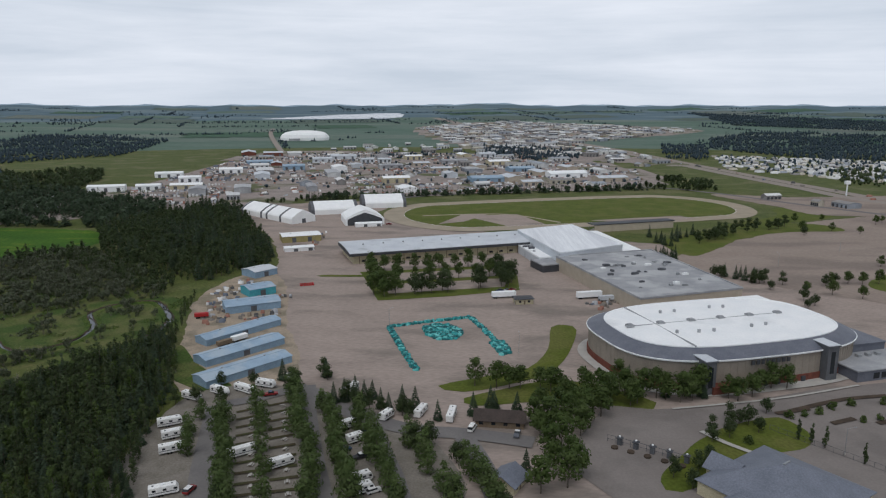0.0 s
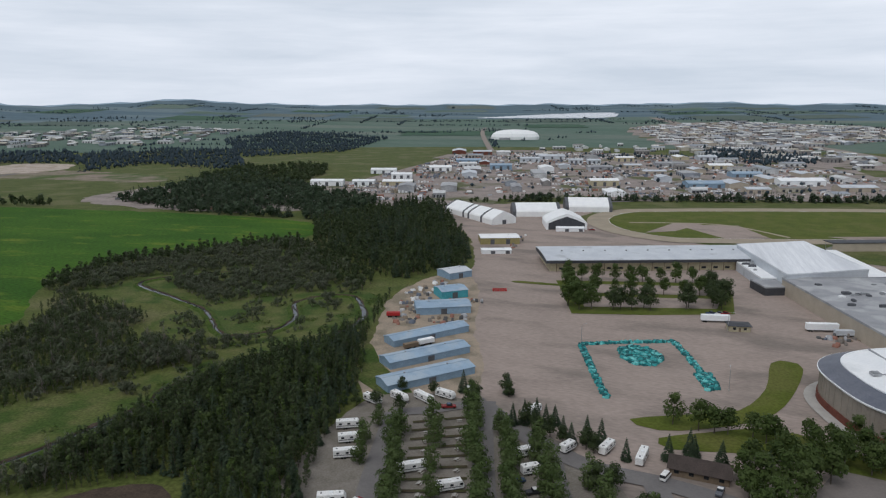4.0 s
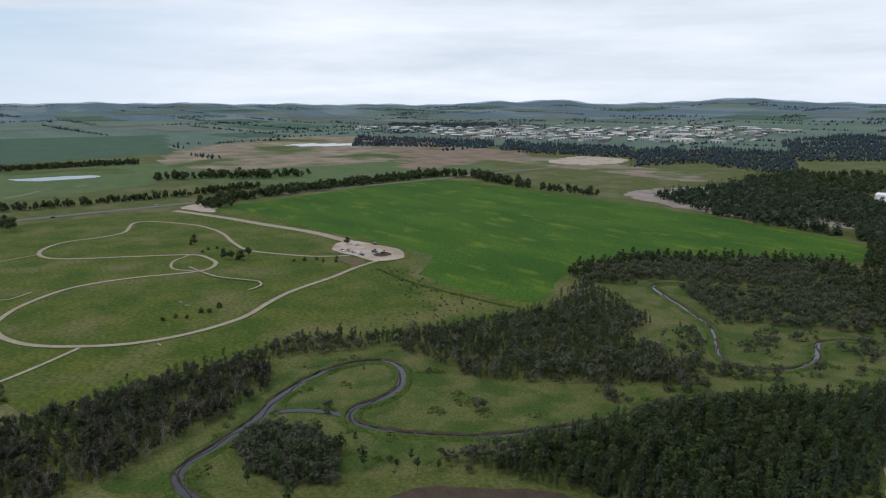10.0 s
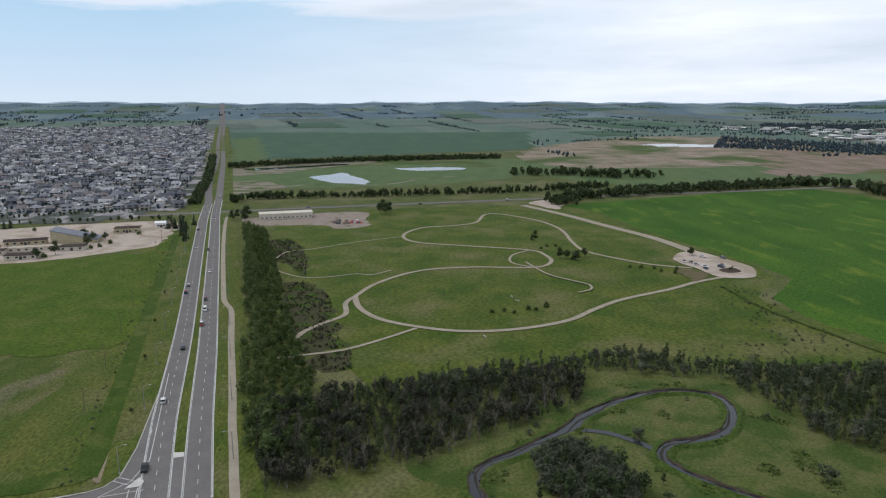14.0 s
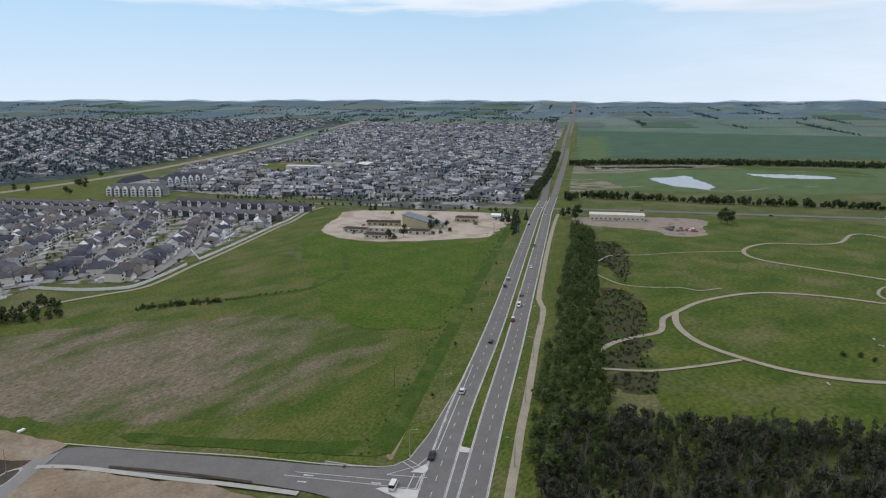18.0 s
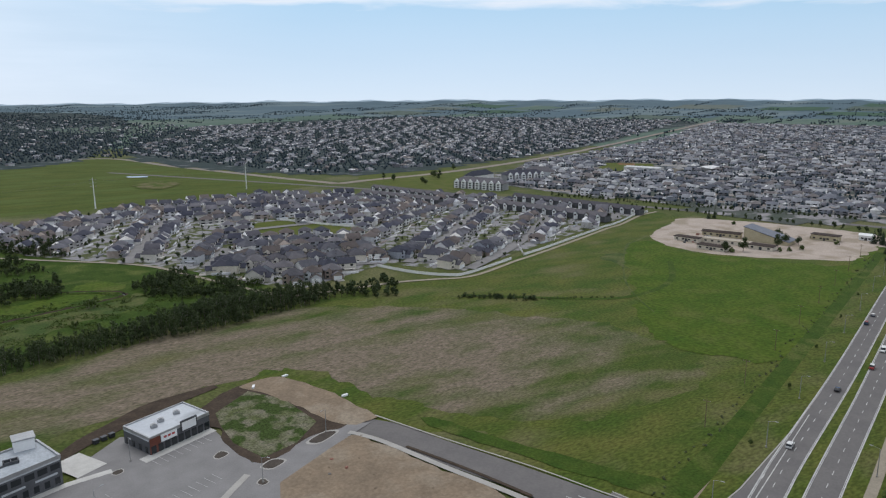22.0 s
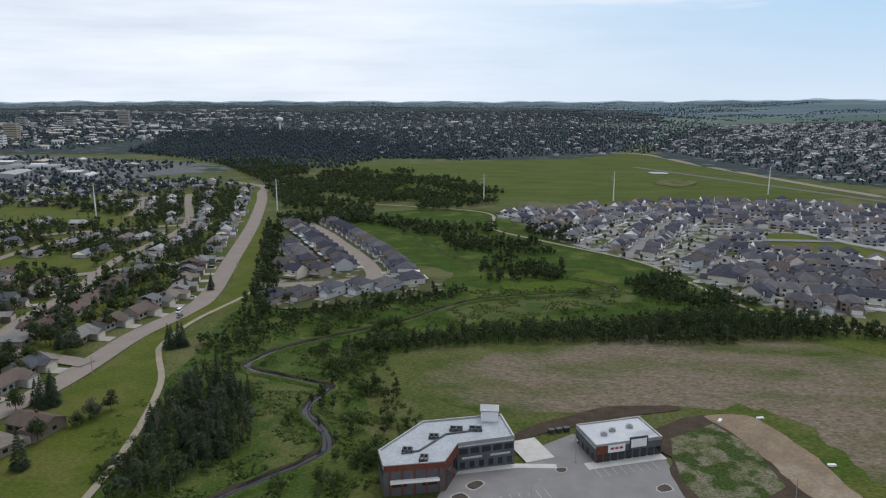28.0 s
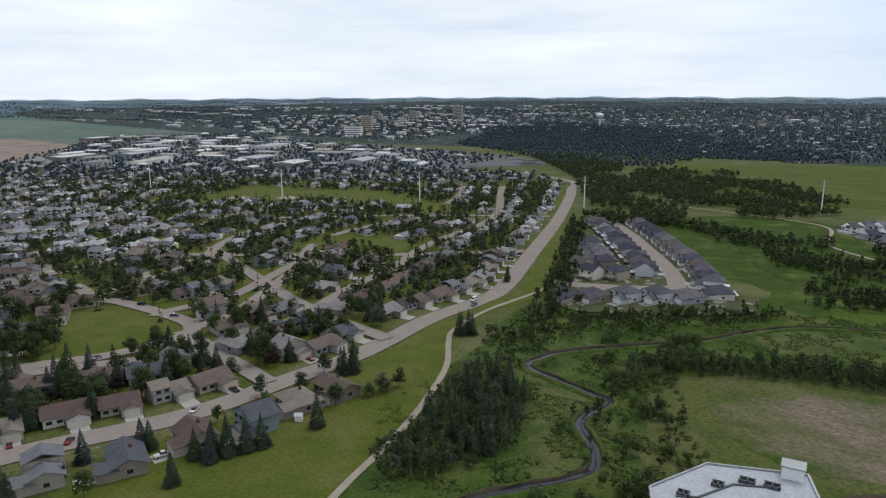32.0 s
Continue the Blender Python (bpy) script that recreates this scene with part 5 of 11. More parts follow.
ribbon("ground_ditch_track", [(-239, -41), (-276, -50), (-310, -59.5), (-414, -88), (-520, -117)], 0.9, 0.1, M_MEADOW, "faint dry track beside the ditch", "ground", step=4)
# ---- creeks and ponds ----
W_A, W_B = [4.2, 3.2, 4.0, 2.4, 3.4, 1.6, 2.6, 1.4, 1.8, 3.2, 1.4, 2.4, 1.2, 1.6, 3.0, 1.4, 2.2], [3.4, 3.2, 3.0, 2.0, 0.9, 0.4, 0.2, 0.2]
ribbon("water_creek", CREEK_A, [w + 0.6 for w in W_A], 0.1, M_WATER, "dark winding creek", "creek", step=3)
ribbon("water_creek_branch", CREEK_C, 2.6, 0.1, M_WATER, "dark side arm of the creek", "creek", step=3)
ribbon("water_creek_town", CREEK_B, [w + 0.6 for w in W_B], 0.11, M_WATER, "narrow dark creek", "creek", step=3)


def bed_shade(name, creek, reach, width):
    """Mud-dark strips along alternating sides of a creek bed, painted in for the shade of its banks."""
    C = curve(creek, False, 3.0)[:, :2]
    D = np.gradient(C, axis=0)
    D /= np.maximum(np.hypot(D[:, 0], D[:, 1]), 1e-6)[:, None]
    j = np.array([noise.noise((x * 0.06, y * 0.06, 2.0)) for x, y in C])
    w = width * np.clip(0.75 + 1.1 * np.array([noise.noise((x * 0.11, y * 0.11, 7.0)) for x, y in C]), 0.1, 1.6)
    ribbon(name, C + np.column_stack([-D[:, 1], D[:, 0]]) * (reach * np.sign(j) * np.clip(np.abs(j) * 4, 0.2, 1))[:, None], w, 0.1, M_BEDSHADE, "mud-dark strip standing in for bank shade on the creek", "mud", step=3, smooth=False)


# near-black brown: bank shade on the water, put into a colour
M_BEDSHADE = surface("mud-dark bank shade", (0.022, 0.019, 0.014), (0.034, 0.03, 0.02), 2, 0.3, 0.7)
bed_shade("ground_creek_mud", CREEK_A, 1.1, 0.9)
bed_shade("ground_creek_mud_town", CREEK_B[:14], 0.7, 0.8)
berm("ground_creek_bank", CREEK_A, W_A, M_REED, "undercut grassy creek bank", 3.0, 0.8)
berm("ground_creek_bank_town", CREEK_B, W_B, M_REED, "undercut grassy creek bank", 2.6, 1.0)
M_PIT = surface("pale pit gravel", (0.27, 0.235, 0.2), (0.2, 0.18, 0.145), 12, 1.4, 0.95, patch=(0.09, 0.12, 0.045), patch_size=22, patch_at=(0.48, 0.58), stretch=(1.5, 0.6, 1), spin=0.26)
zone("ground_pit_yard", [(-895, -170), (-960, -196), (-1018, -207), (-1036, -174), (-998, -140), (-953, -118), (-935, -139), (-905, -150)], 0.08, M_PIT, "pale gravel yard by the pond", "ground", ragged=8)
zone("ground_pit_cut", [(-1120, -232), (-1228, -256), (-1274, -206), (-1331, -147), (-1411, -19), (-1385, 0), (-1276, -77), (-1190, -141), (-1143, -160)], 0.08, M_PIT, "pale cut along the gravel pit", "ground", ragged=9)
ribbon("ground_pit_track", [(-953, -125), (-985, -95), (-990, -40), (-975, -5), (-1000, 30), (-1050, 60), (-1080, 110)], 7, 0.1, M_PIT, "pale track round the pond", "path", step=8)
zone("water_pit_channel", [(-1215, -236), (-1262, -165), (-1312, -84), (-1290, -72), (-1245, -140), (-1205, -205)], 0.12, M_WATER, "dark narrow water along the pit", "pond", ragged=5)
zone("water_pond", [(-1092, -107), (-1109, -88), (-1126, -76), (-1150, -64), (-1093, -42), (-1047, -20), (-999, -12), (-986, -20), (-1002, -50), (-1010, -65), (-1055, -94)], 0.12, M_POND, "pale pond in a gravel pit", "pond", ragged=5)
zone("water_pit_pond", [(-1222, 17), (-1224, 37), (-1232, 80), (-1225, 130), (-1190, 128), (-1174, 60), (-1192, 29)], 0.12, M_POND, "narrow pit pond", "pond", ragged=5)
zone("water_lake", [(-826, 3312), (-706, 3300), (-225, 3450), (-260, 3900), (-520, 3700)], 0.5, M_POND, "far pale lake", "lake", step=80)
zone("water_lagoon", [(-1750, 640), (-1650, 900), (-1720, 930), (-1830, 660)], 0.3, M_POND, "far lagoon", "lake", step=80)

# ---- roads ----
def along(a, b, off=0.0):
    """Start and end of a line, moved sideways."""
    a, b = np.array(a, float), np.array(b, float)
    d = (b - a) / np.hypot(*(b - a))
    s = np.array((-d[1], d[0]))
    return a + s * off, b + s * off


ROAD_N = [(-170, 5.5), (-203, -3.5), (-247.5, -16), (-270.5, -22.2), (-299.5, -29.8), (-334.5, -39), (-379, -51.2), (-437, -67), (-481, -79), (-633, -120.5), (-720, -144.5), (-830, -172), (-1040, -227), (-1400, -322), (-2050, -500), (-2700, -672), (-3600, -915), (-4700, -1215)]
ROAD_S = [(-165, -4.5), (-200, -15), (-243.5, -27.7), (-266.5, -34), (-330.5, -50.2), (-375, -62), (-433.5, -78), (-534, -105.5), (-691, -148), (-800, -175), (-1040, -243), (-1400, -334), (-2050, -512), (-2700, -684), (-3600, -927), (-4700, -1227)]
ribbon("road_verge", [(-170, 2), (-265, -26), (-691, -141), (-1040, -234), (-1400, -328), (-2700, -678)], 46, 0.05, M_HAY, "grass verge of the highway", "verge", step=30)
ribbon("road_westbound", ROAD_N, [8.4, 8.4, 8.4, 8.4, 8.4, 9, 10, 11, 14, 16], 0.12, M_ROAD, "two asphalt lanes of the divided road", "road", step=12)
ribbon("road_eastbound", ROAD_S, [8.4, 8.4, 8.4, 8.4, 8.4, 9, 10, 11, 14, 16], 0.12, M_ROAD, "two asphalt lanes of the divided road", "road", step=12)
zone("road_turn_lane", [(-323, -52), (-285, -42.6), (-257, -37), (-235, -32.6), (-217, -30.6), (-211, -33), (-208, -37), (-205.5, -45), (-204, -54), (-196, -52), (-190, -30), (-186, -12), (-200, -14), (-265, -32), (-323, -47.5)], 0.13, M_ROAD, "asphalt turning lane", "road", smooth=False)
zone("road_junction", [(-186, -2), (-226, -13.5), (-230, -14.8), (-230, -21.6), (-226, -21), (-186, -12)], 0.135, M_ROAD, "asphalt junction mouth", "road", smooth=False)
ribbon("road_access", [(-198, -28), (-195, -48), (-189, -73), (-180, -102), (-173, -127), (-164, -137)], [22, 15, 13, 13, 12, 11], 0.14, M_ROAD, "new access road", "road", step=4)
ribbon("road_cross", [(-300, -1150), (-440, -870), (-568, -607), (-640, -470), (-690, -330), (-742, -155), (-775, -30), (-838, 250), (-900, 540), (-980, 900)], 11, 0.1, M_ROAD, "crossing asphalt road", "road", step=12)
ribbon("road_parkway", [(-1, -1290), (-336, -1470), (-420, -1180), (-505, -830), (-560, -800), (-921, -885), (-1899, -1295), (-2700, -1600)], 16, 0.15, M_STREET, "wide parkway", "road", step=20)
ribbon("road_street", AXIS, 11.5, 0.12, M_STREET, "broad pale residential street", "road", step=6)
ribbon("road_highway_a", [(660, 600), (500, 775), (468, 945), (434, 1247), (395, 1648), (300, 2094), (130, 2699), (-40, 3400)], 21, 0.12, M_STREET, "highway lanes", "road", step=20)
ribbon("road_highway_b", [(700, 610), (528, 790), (492, 945), (458, 1247), (418, 1648), (322, 2094), (150, 2699), (-20, 3400)], 21, 0.12, M_STREET, "highway lanes", "road", step=20)
ribbon("road_industrial", [(-190, 980), (-217, 1084), (-533, 2208), (-620, 2600)], 14, 0.12, M_STREET, "straight industrial road", "road", step=30)
ribbon("road_back", [(-62, 820), (60, 880), (260, 925), (330, 880), (400, 760), (470, 660)], 9, 0.12, M_ROAD, "road behind the race track", "road", step=10)
ribbon("path_trail", [(-190, 11), (-214.5, 4), (-231.5, -0.5), (-251, -6), (-274.5, -12), (-302.5, -19.5), (-337.5, -29), (-382.5, -40.5), (-396, -45), (-408, -51), (-440, -60.5), (-561, -93.5), (-660, -119), (-712, -131)], 3.0, 0.14, M_PATH, "paved walking trail", "path", step=6)
DOG = [[(-338, -1), (-354, 3), (-367, 11), (-381, 20), (-402, 18), (-416, 22), (-448, 34), (-478, 60), (-487, 95), (-484, 137), (-500, 152), (-522, 152), (-541, 143), (-558, 100), (-573, 61), (-592, 47), (-618, 48), (-643, 64), (-652, 92), (-668, 112), (-712, 124), (-716, 140), (-678, 170), (-640, 182), (-608, 184), (-570, 182), (-535, 185), (-505, 205), (-488, 222), (-478, 244)],
       [(-452, 254), (-440, 232), (-424, 210), (-403, 175), (-385, 155), (-366, 137), (-354, 113), (-350, 90), (-354, 68), (-370, 41), (-392, 27), (-416, 22)],
       [(-316, -4), (-320, 8), (-326, 25), (-340, 42), (-356, 58)], [(-484, 137), (-500, 124), (-524, 128), (-541, 143)]]
for i, pts in enumerate(DOG):
    ribbon("path_dog_park", pts, (3.0, 3.4, 2.2, 1.8)[i], 0.1, M_PATH, "looping gravel dog-park path", "path", step=4)
for pts in ([(-480, 40), (-468, 28), (-471, 18), (-463, -1), (-463, -16), (-475, -30), (-486, -39)], [(-600, 46), (-580, 10), (-552, -24), (-549, -34), (-540, -42), (-525, -44), (-513, -46)]):
    ribbon("path_dog_park", pts, 1.5, 0.1, M_PATH, "narrow worn dog-park path", "path", step=4)
ribbon("road_gravel", [(-775, 172), (-707, 204), (-640, 230), (-582, 253), (-520, 266)], 9, 0.1, M_PATH, "pale gravel road", "road")
zone("pavement_gravel_lot", [(-509, 242), (-526, 254), (-530, 268), (-503, 279), (-480, 285), (-461, 281), (-450, 272), (-450, 256), (-460, 249), (-475, 247), (-493, 241)], 0.12, M_ACRE, "pale gravel car park", "pavement", ragged=1)
zone("ground_lot_island", [(-472, 260), (-477, 268), (-475, 273), (-465, 272), (-463, 262)], 0.15, M_DARKSOIL, "brown planted island in the gravel car park", "ground", ragged=1)
zone("ground_lot_soil", [(-470, 230), (-474, 241), (-461, 247), (-447, 239), (-440, 232), (-456, 231)], 0.09, surface("trodden brown soil", (0.15, 0.12, 0.08), (0.1, 0.1, 0.045), 5, 0.8, 0.95), "trodden brown soil beside the car park", "ground", ragged=2)
zone("ground_road_yard", [(-794, 181), (-815, 203), (-817, 227), (-766, 213), (-744, 203), (-765, 190)], 0.06, M_ACRE, "bare yard beside the gravel road", "ground", ragged=4)
ribbon("path_valley", [(38, -100), (41, -119), (44, -145), (50, -175), (60, -209), (74, -236), (80, -252), (80, -288), (70, -340), (72, -380)], 2.6, 0.12, M_PATH, "pale walking path", "path", step=4)
ribbon("path_subdivision", [(-650, -370), (-618, -365), (-561, -343), (-536, -337), (-480, -319), (-428, -303), (-400, -295), (-386, -291.5), (-334, -276), (-308, -284), (-285, -292), (-232, -300), (-214, -312), (-192, -380), (-170, -440), (-112, -505), (-70, -560), (-60, -650), (60, -700)], 3.2, 0.12, M_PATH, "pale path round the subdivision", "path")

ribbon("road_town_street", [(100, -580), (92, -564), (66, -520), (47, -483), (23, -436), (8, -400), (2, -375)], 11, 0.13, M_STREET, "curved residential street", "road", step=4)
ribbon("road_town_lane", [(4, -378), (30, -366), (66, -356)], 10, 0.14, M_STREET, "residential street", "road", step=4)


def dashes(name, pts, gap, length, width, z, label, off=0.0):
    """Painted dashes along a line, in one mesh."""
    z = 0.02 + 0.003 * len(LAYERS) + z
    C = curve(pts, False, 3.0)
    d = np.gradient(C, axis=0)
    d /= np.hypot(d[:, 0], d[:, 1])[:, None]
    C = C + np.column_stack([-d[:, 1], d[:, 0]]) * off
    s = np.concatenate([[0], np.cumsum(np.hypot(*np.diff(C, axis=0).T))])
    V, F = [], []
    for a in np.arange(0, min(s[-1], 900), gap):
        b = a + length
        p, q = (np.array((np.interp(k, s, C[:, 0]), np.interp(k, s, C[:, 1]))) for k in (a, b))
        u = (q - p) / max(np.hypot(*(q - p)), 1e-6)
        n = np.array((-u[1], u[0])) * width / 2
        k = len(V)
        V += [(*(p - n), z), (*(q - n), z), (*(q + n), z), (*(p + n), z)]
        F += [(k, k + 1, k + 2), (k, k + 2, k + 3)]
    tagged(new(name, mesh(name, V, F, [M_LINE])), label, "road marking", kind="structure")


dashes("trim_lane_marks", ROAD_N[1:12], 9, 3, 0.22, 0.0, "white lane dashes")
dashes("trim_lane_marks", ROAD_S[1:10], 9, 3, 0.22, 0.0, "white lane dashes")
for pts in (ROAD_N[1:12], ROAD_S[1:10]):
    for off in (-3.85, 3.85):
        dashes("trim_edge_line", pts, 6, 6, 0.2, 0.0, "white edge line", off)
        dashes("trim_kerb", pts, 6, 6, 0.35, 0.03, "pale concrete kerb", off * 1.11)


def marks(name, segs, width, label, mt=None):
    """Straight painted lines between two places each, in one mesh."""
    z = 0.024 + 0.003 * len(LAYERS)
    V, F = [], []
    for p, q in segs:
        p, q = np.array(p, float), np.array(q, float)
        u = (q - p) / np.hypot(*(q - p))
        n = np.array((-u[1], u[0])) * width / 2
        k = len(V)
        V += [(*(p - n), z), (*(q - n), z), (*(q + n), z), (*(p + n), z)]
        F += [(k, k + 1, k + 2), (k, k + 2, k + 3)]
    tagged(new(name, mesh(name, V, F, [mt or M_LINE])), label, "road marking", kind="structure")


marks("trim_junction_lines", [((-209.3, -25.1), (-200, -22.8)), ((-210.1, -22.9), (-202, -20.9)), ((-216.4, -31.3), (-214, -25.2)), ((-214.3, -31.8), (-211.6, -25.9)), ((-203.6, -27.9), (-200.5, -27.2)), ((-194.7, -58.4), (-203.6, -27.9)), ((-191.7, -60.3), (-202.5, -19.3)), ((-205.4, -32.5), (-209.1, -20.7)), ((-205.4, -32.5), (-213.9, -26.5)), ((-213.9, -26.5), (-226.6, -25.6)), ((-226.6, -25.6), (-265.9, -36)), ((-265.9, -36), (-300, -45))], 0.3, "white junction and crosswalk lines")
marks("trim_turn_arrows", [((-194.4, -55), (-195.2, -52)), ((-199.4, -34.2), (-200.2, -31.4)), ((-190.5, -54.5), (-191.3, -51.7)), ((-245, -32.2), (-248, -33))], 0.7, "white turn arrows")
marks("trim_kerb_slip", [(a, b) for a, b in zip([(-323, -52.2), (-285, -42.9), (-257, -37.3), (-235, -32.9), (-217, -30.9), (-211, -33.2), (-208.2, -37.2), (-205.7, -45)], [(-285, -42.9), (-257, -37.3), (-235, -32.9), (-217, -30.9), (-211, -33.2), (-208.2, -37.2), (-205.7, -45), (-204.2, -54)])], 0.45, "pale kerb of the turning lane", M_CONCRETE)


def raised(name, pts, label):
    """A low concrete traffic island."""
    bm = bmesh.new()
    lo = 0.02 + 0.003 * len(LAYERS)
    a = [bm.verts.new((x, y, lo - 0.02)) for x, y in pts]
    b = [bm.verts.new((x, y, lo + 0.14)) for x, y in pts]
    for i in range(len(pts)):
        j = (i + 1) % len(pts)
        bm.faces.new((a[i], a[j], b[j], b[i]))
    bm.faces.new(b)
    tagged(part(name, bm, M_PALECONC), label, "traffic island", kind="structure")


raised("kerb_island", [(-209.6, -26.6), (-216.1, -24.6), (-213.8, -22.5), (-211, -22.3)], "pale concrete traffic island with dropped kerb")
raised("kerb_island_access", [(-197.1, -31.3), (-198.6, -29.8), (-201.8, -19.5), (-197.3, -17.8), (-195, -21.2)], "pale concrete traffic island")
raised("kerb_median_tip", [(-227.5, -18.8), (-228.4, -15.4), (-231.2, -16.2), (-231.2, -19.8)], "pale concrete end of the median")

# ---- fairground ----
zone("pavement_arena_walk", [(p[0] * 0.965 - p[1] * 0.262 + 119, p[0] * 0.262 + p[1] * 0.965 + 294) for p in rounded(61, 42, 2.9, 64, 4.5, 3.0)], 0.11, M_CONCRETE, "concrete walk round the arena", "pavement", smooth=False)


def build_arena():
    """Oval arena: brick foot, ribbed tan wall, slate metal band, white membrane roof."""
    th = thing("arena", "oval arena with white roof, slate band and tan ribbed walls", "arena", at=at(119, 294, 0, GRID))
    a, b, p, ox, oy = 57.0, 37.5, 3.0, 4.5, 4.0

    def ring(k, z, n=132):
        return [(x, y, z) for x, y in rounded(a + k, b + k, p, n, ox, oy)]
    part("brick_base", skin([ring(-0.4, 0), ring(-0.4, 3.0), ring(-0.9, 3.0)], False), M_BRICK, th, "red brick foot of the wall")
    part("wall", skin([ring(-0.9, 2.9), ring(-0.9, 12.2)], False), M_RIB, th)
    part("eave", skin([ring(-1.0, 11.9), ring(0.0, 11.9), ring(0.15, 12.5), ring(-0.1, 12.6)], False), M_WHITE, th, "white eave trim")
    part("roof_band", skin([ring(0.0, 12.55), ring(-3.4, 14.2), ring(-6.8, 15.5), ring(-7.2, 15.6)], False), M_BAND, th, "slate grey standing seam band")
    part("parapet", skin([ring(-6.7, 15.4), ring(-6.7, 15.9), ring(-7.3, 15.9), ring(-7.3, 15.5)], False), M_WHITE, th)
    part("roof", skin([ring(-7.2, 15.6), ring(-16, 16.0), ring(-24, 16.2), ring(-30, 16.3)], True), M_WHITE, th, "white membrane roof")
    first = part("rib", boxes((-0.32, 0.32, -0.12, 0.14, 2.9, 11.9)), M_RIB, th)
    me = first.data
    outline = rounded(a - 0.9, b - 0.9, p, 132, ox, oy)
    for i, (x, y) in enumerate(outline):
        nx, ny = outline[(i + 1) % 132]
        ob = first if i == 0 else new("rib", me)
        ob.parent = th
        ob.matrix_local = at((x + nx) / 2, (y + ny) / 2, 0, math.degrees(math.atan2(ny - y, nx - x)))
    part("roof_seam", boxes((-39, 37, 4.6, 5.0, 16.1, 16.42), (-26.7, -26.3, -24.5, 32, 15.7, 16.34)), M_GREYROOF, th, "dark roof seams")
    for x in (-39, -24, -9, 6, 21, 36):
        part("roof_hatch", boxes((x - 1.5, x + 1.5, 3.6, 6.2, 16.1, 17.0), (x - 1.1, x + 1.1, 4.0, 5.8, 17.0, 17.3)), M_METAL, th)
    for x, y in ((-15.6, 18.7), (-8.4, 18.6), (11, 19.9), (17.7, 19), (-24.4, -8.1), (-15.1, -9.8), (-8.2, -10.2), (11.2, -9.1), (18.7, -8.7)):
        part("roof_vent", skin([[(x + 0.7 * c, y + 0.7 * s, z) for c, s in [(math.cos(k), math.sin(k)) for k in np.linspace(0, 6.283, 9)[:-1]]] for z in (15.9, 17.4)]), M_METAL, th)
    # doorway towers on the street side and at the corner
    for x, y, w, h in ((-27.0, -31.5, 4.6, 13.2), (29.5, -31.5, 5.2, 14.2)):
        t = part("entrance_tower", boxes((x - w / 2, x + w / 2, y - 4, y + 5, 0, h), (x - w / 2 - 0.4, x + w / 2 + 0.4, y - 4.5, y + 5, h, h + 0.6)), M_CHAR, th, "charcoal entrance tower")
        part("cap", boxes((x - w / 2 - 0.3, x + w / 2 + 0.3, y - 4.3, y + 5, h + 0.6, h + 0.85)), M_PALEROOF, t)
        part("pane", boxes((x - 1, x + 1, y - 4.06, y - 3.9, 3, h - 2)), M_GLASS, t)
    part("doorway", boxes((-26, -16, -36.4, -32, 0, 3.2)), M_BRICK, th, "brick doorway")
    for x in (-12, -6, 0, 6, 12, 18):
        part("door", boxes((x - 0.9, x + 0.9, -33.6, -33.0, 0.1, 2.4)), M_DARK, th)
    # raised sign on the street side, drawn as plain dark bars
    for k in range(8):
        u = -7.5 + k * 2.35
        part("sign_bar", boxes((u, u + (1.5 if k != 2 else 1.2), -33.75, -33.4, 9.7, 11.4)), M_DARK, th, "dark raised sign bar")
    # glazed lobby at the east end
    lobby = part("lobby", boxes((38, 72, -40, -22, 0, 4.6)), M_BAND, th, "low dark lobby wing")
    part("lobby_roof", boxes((37.4, 72.6, -40.6, -21.4, 4.6, 5.1)), M_GREYROOF, lobby)
    for k in range(7):
        part("pane", boxes((46 + k * 4, 49 + k * 4, -40.06, -39.9, 0.9, 3.4)), M_GLASS, lobby)
    for k in range(3):
        part("roof_unit", boxes((50 + k * 5, 52 + k * 5, -28, -26, 5.1, 6.3)), M_METAL, lobby)
    part("upper_wing", boxes((50, 70, -22, -4, 0, 8.2), (49.5, 70.5, -22.5, -3.5, 8.2, 8.7)), M_BAND, th)
    part("link_roof", boxes((6, 64, 41, 52, 0, 9.4)), M_WHITE, th)
    part("link_top", boxes((5.6, 64.4, 40.6, 52.4, 9.4, 9.9)), M_WHITE, th, "white roof of the linking wing")
    return th


build_arena()


def quad_hall(name, label, corners, h, wall, roof, parapet=0.6, units=0, seed=1):
    """A flat-roofed hall on four corners."""
    c = np.array(corners, float)
    o = c.mean(0)
    th = thing(name, label, "hall", at=at(o[0], o[1]))
    q = [tuple(p - o) for p in c]
    inner = [(x * 0.985, y * 0.985) for x, y in q]
    part("wall", prism(q, 0, h), wall, th)
    part("roof", prism(inner, h - 0.2, h + 0.1), roof, th)
    part("parapet", skin([[(x * 1.006, y * 1.006, h - 0.5) for x, y in q], [(x * 1.006, y * 1.006, h + parapet) for x, y in q], [(*p, h + parapet) for p in inner], [(*p, h + 0.1) for p in inner]], False), roof, th)
    rs = np.random.RandomState(seed)
    for i in range(units):
        s, t = rs.uniform(0.12, 0.88, 2)
        p = (np.array(q[0]) * (1 - s) + np.array(q[1]) * s) * (1 - t) + (np.array(q[3]) * (1 - s) + np.array(q[2]) * s) * t
        w, d, k = rs.uniform(0.4, 2.6), rs.uniform(0.4, 1.3), rs.uniform(0.5, 1.4)
        u = boxes((-w, w, -d, d, 0, k), (-w * 0.8, w * 0.5, -d * 0.7, d * 0.7, k, k + 0.25))
        ob = part("roof_unit", u, M_FABRIC if i % 7 == 0 else M_METAL if i % 2 else M_CHAR, th)
        ob.matrix_local = at(p[0], p[1], h + 0.1, GRID)
    return th


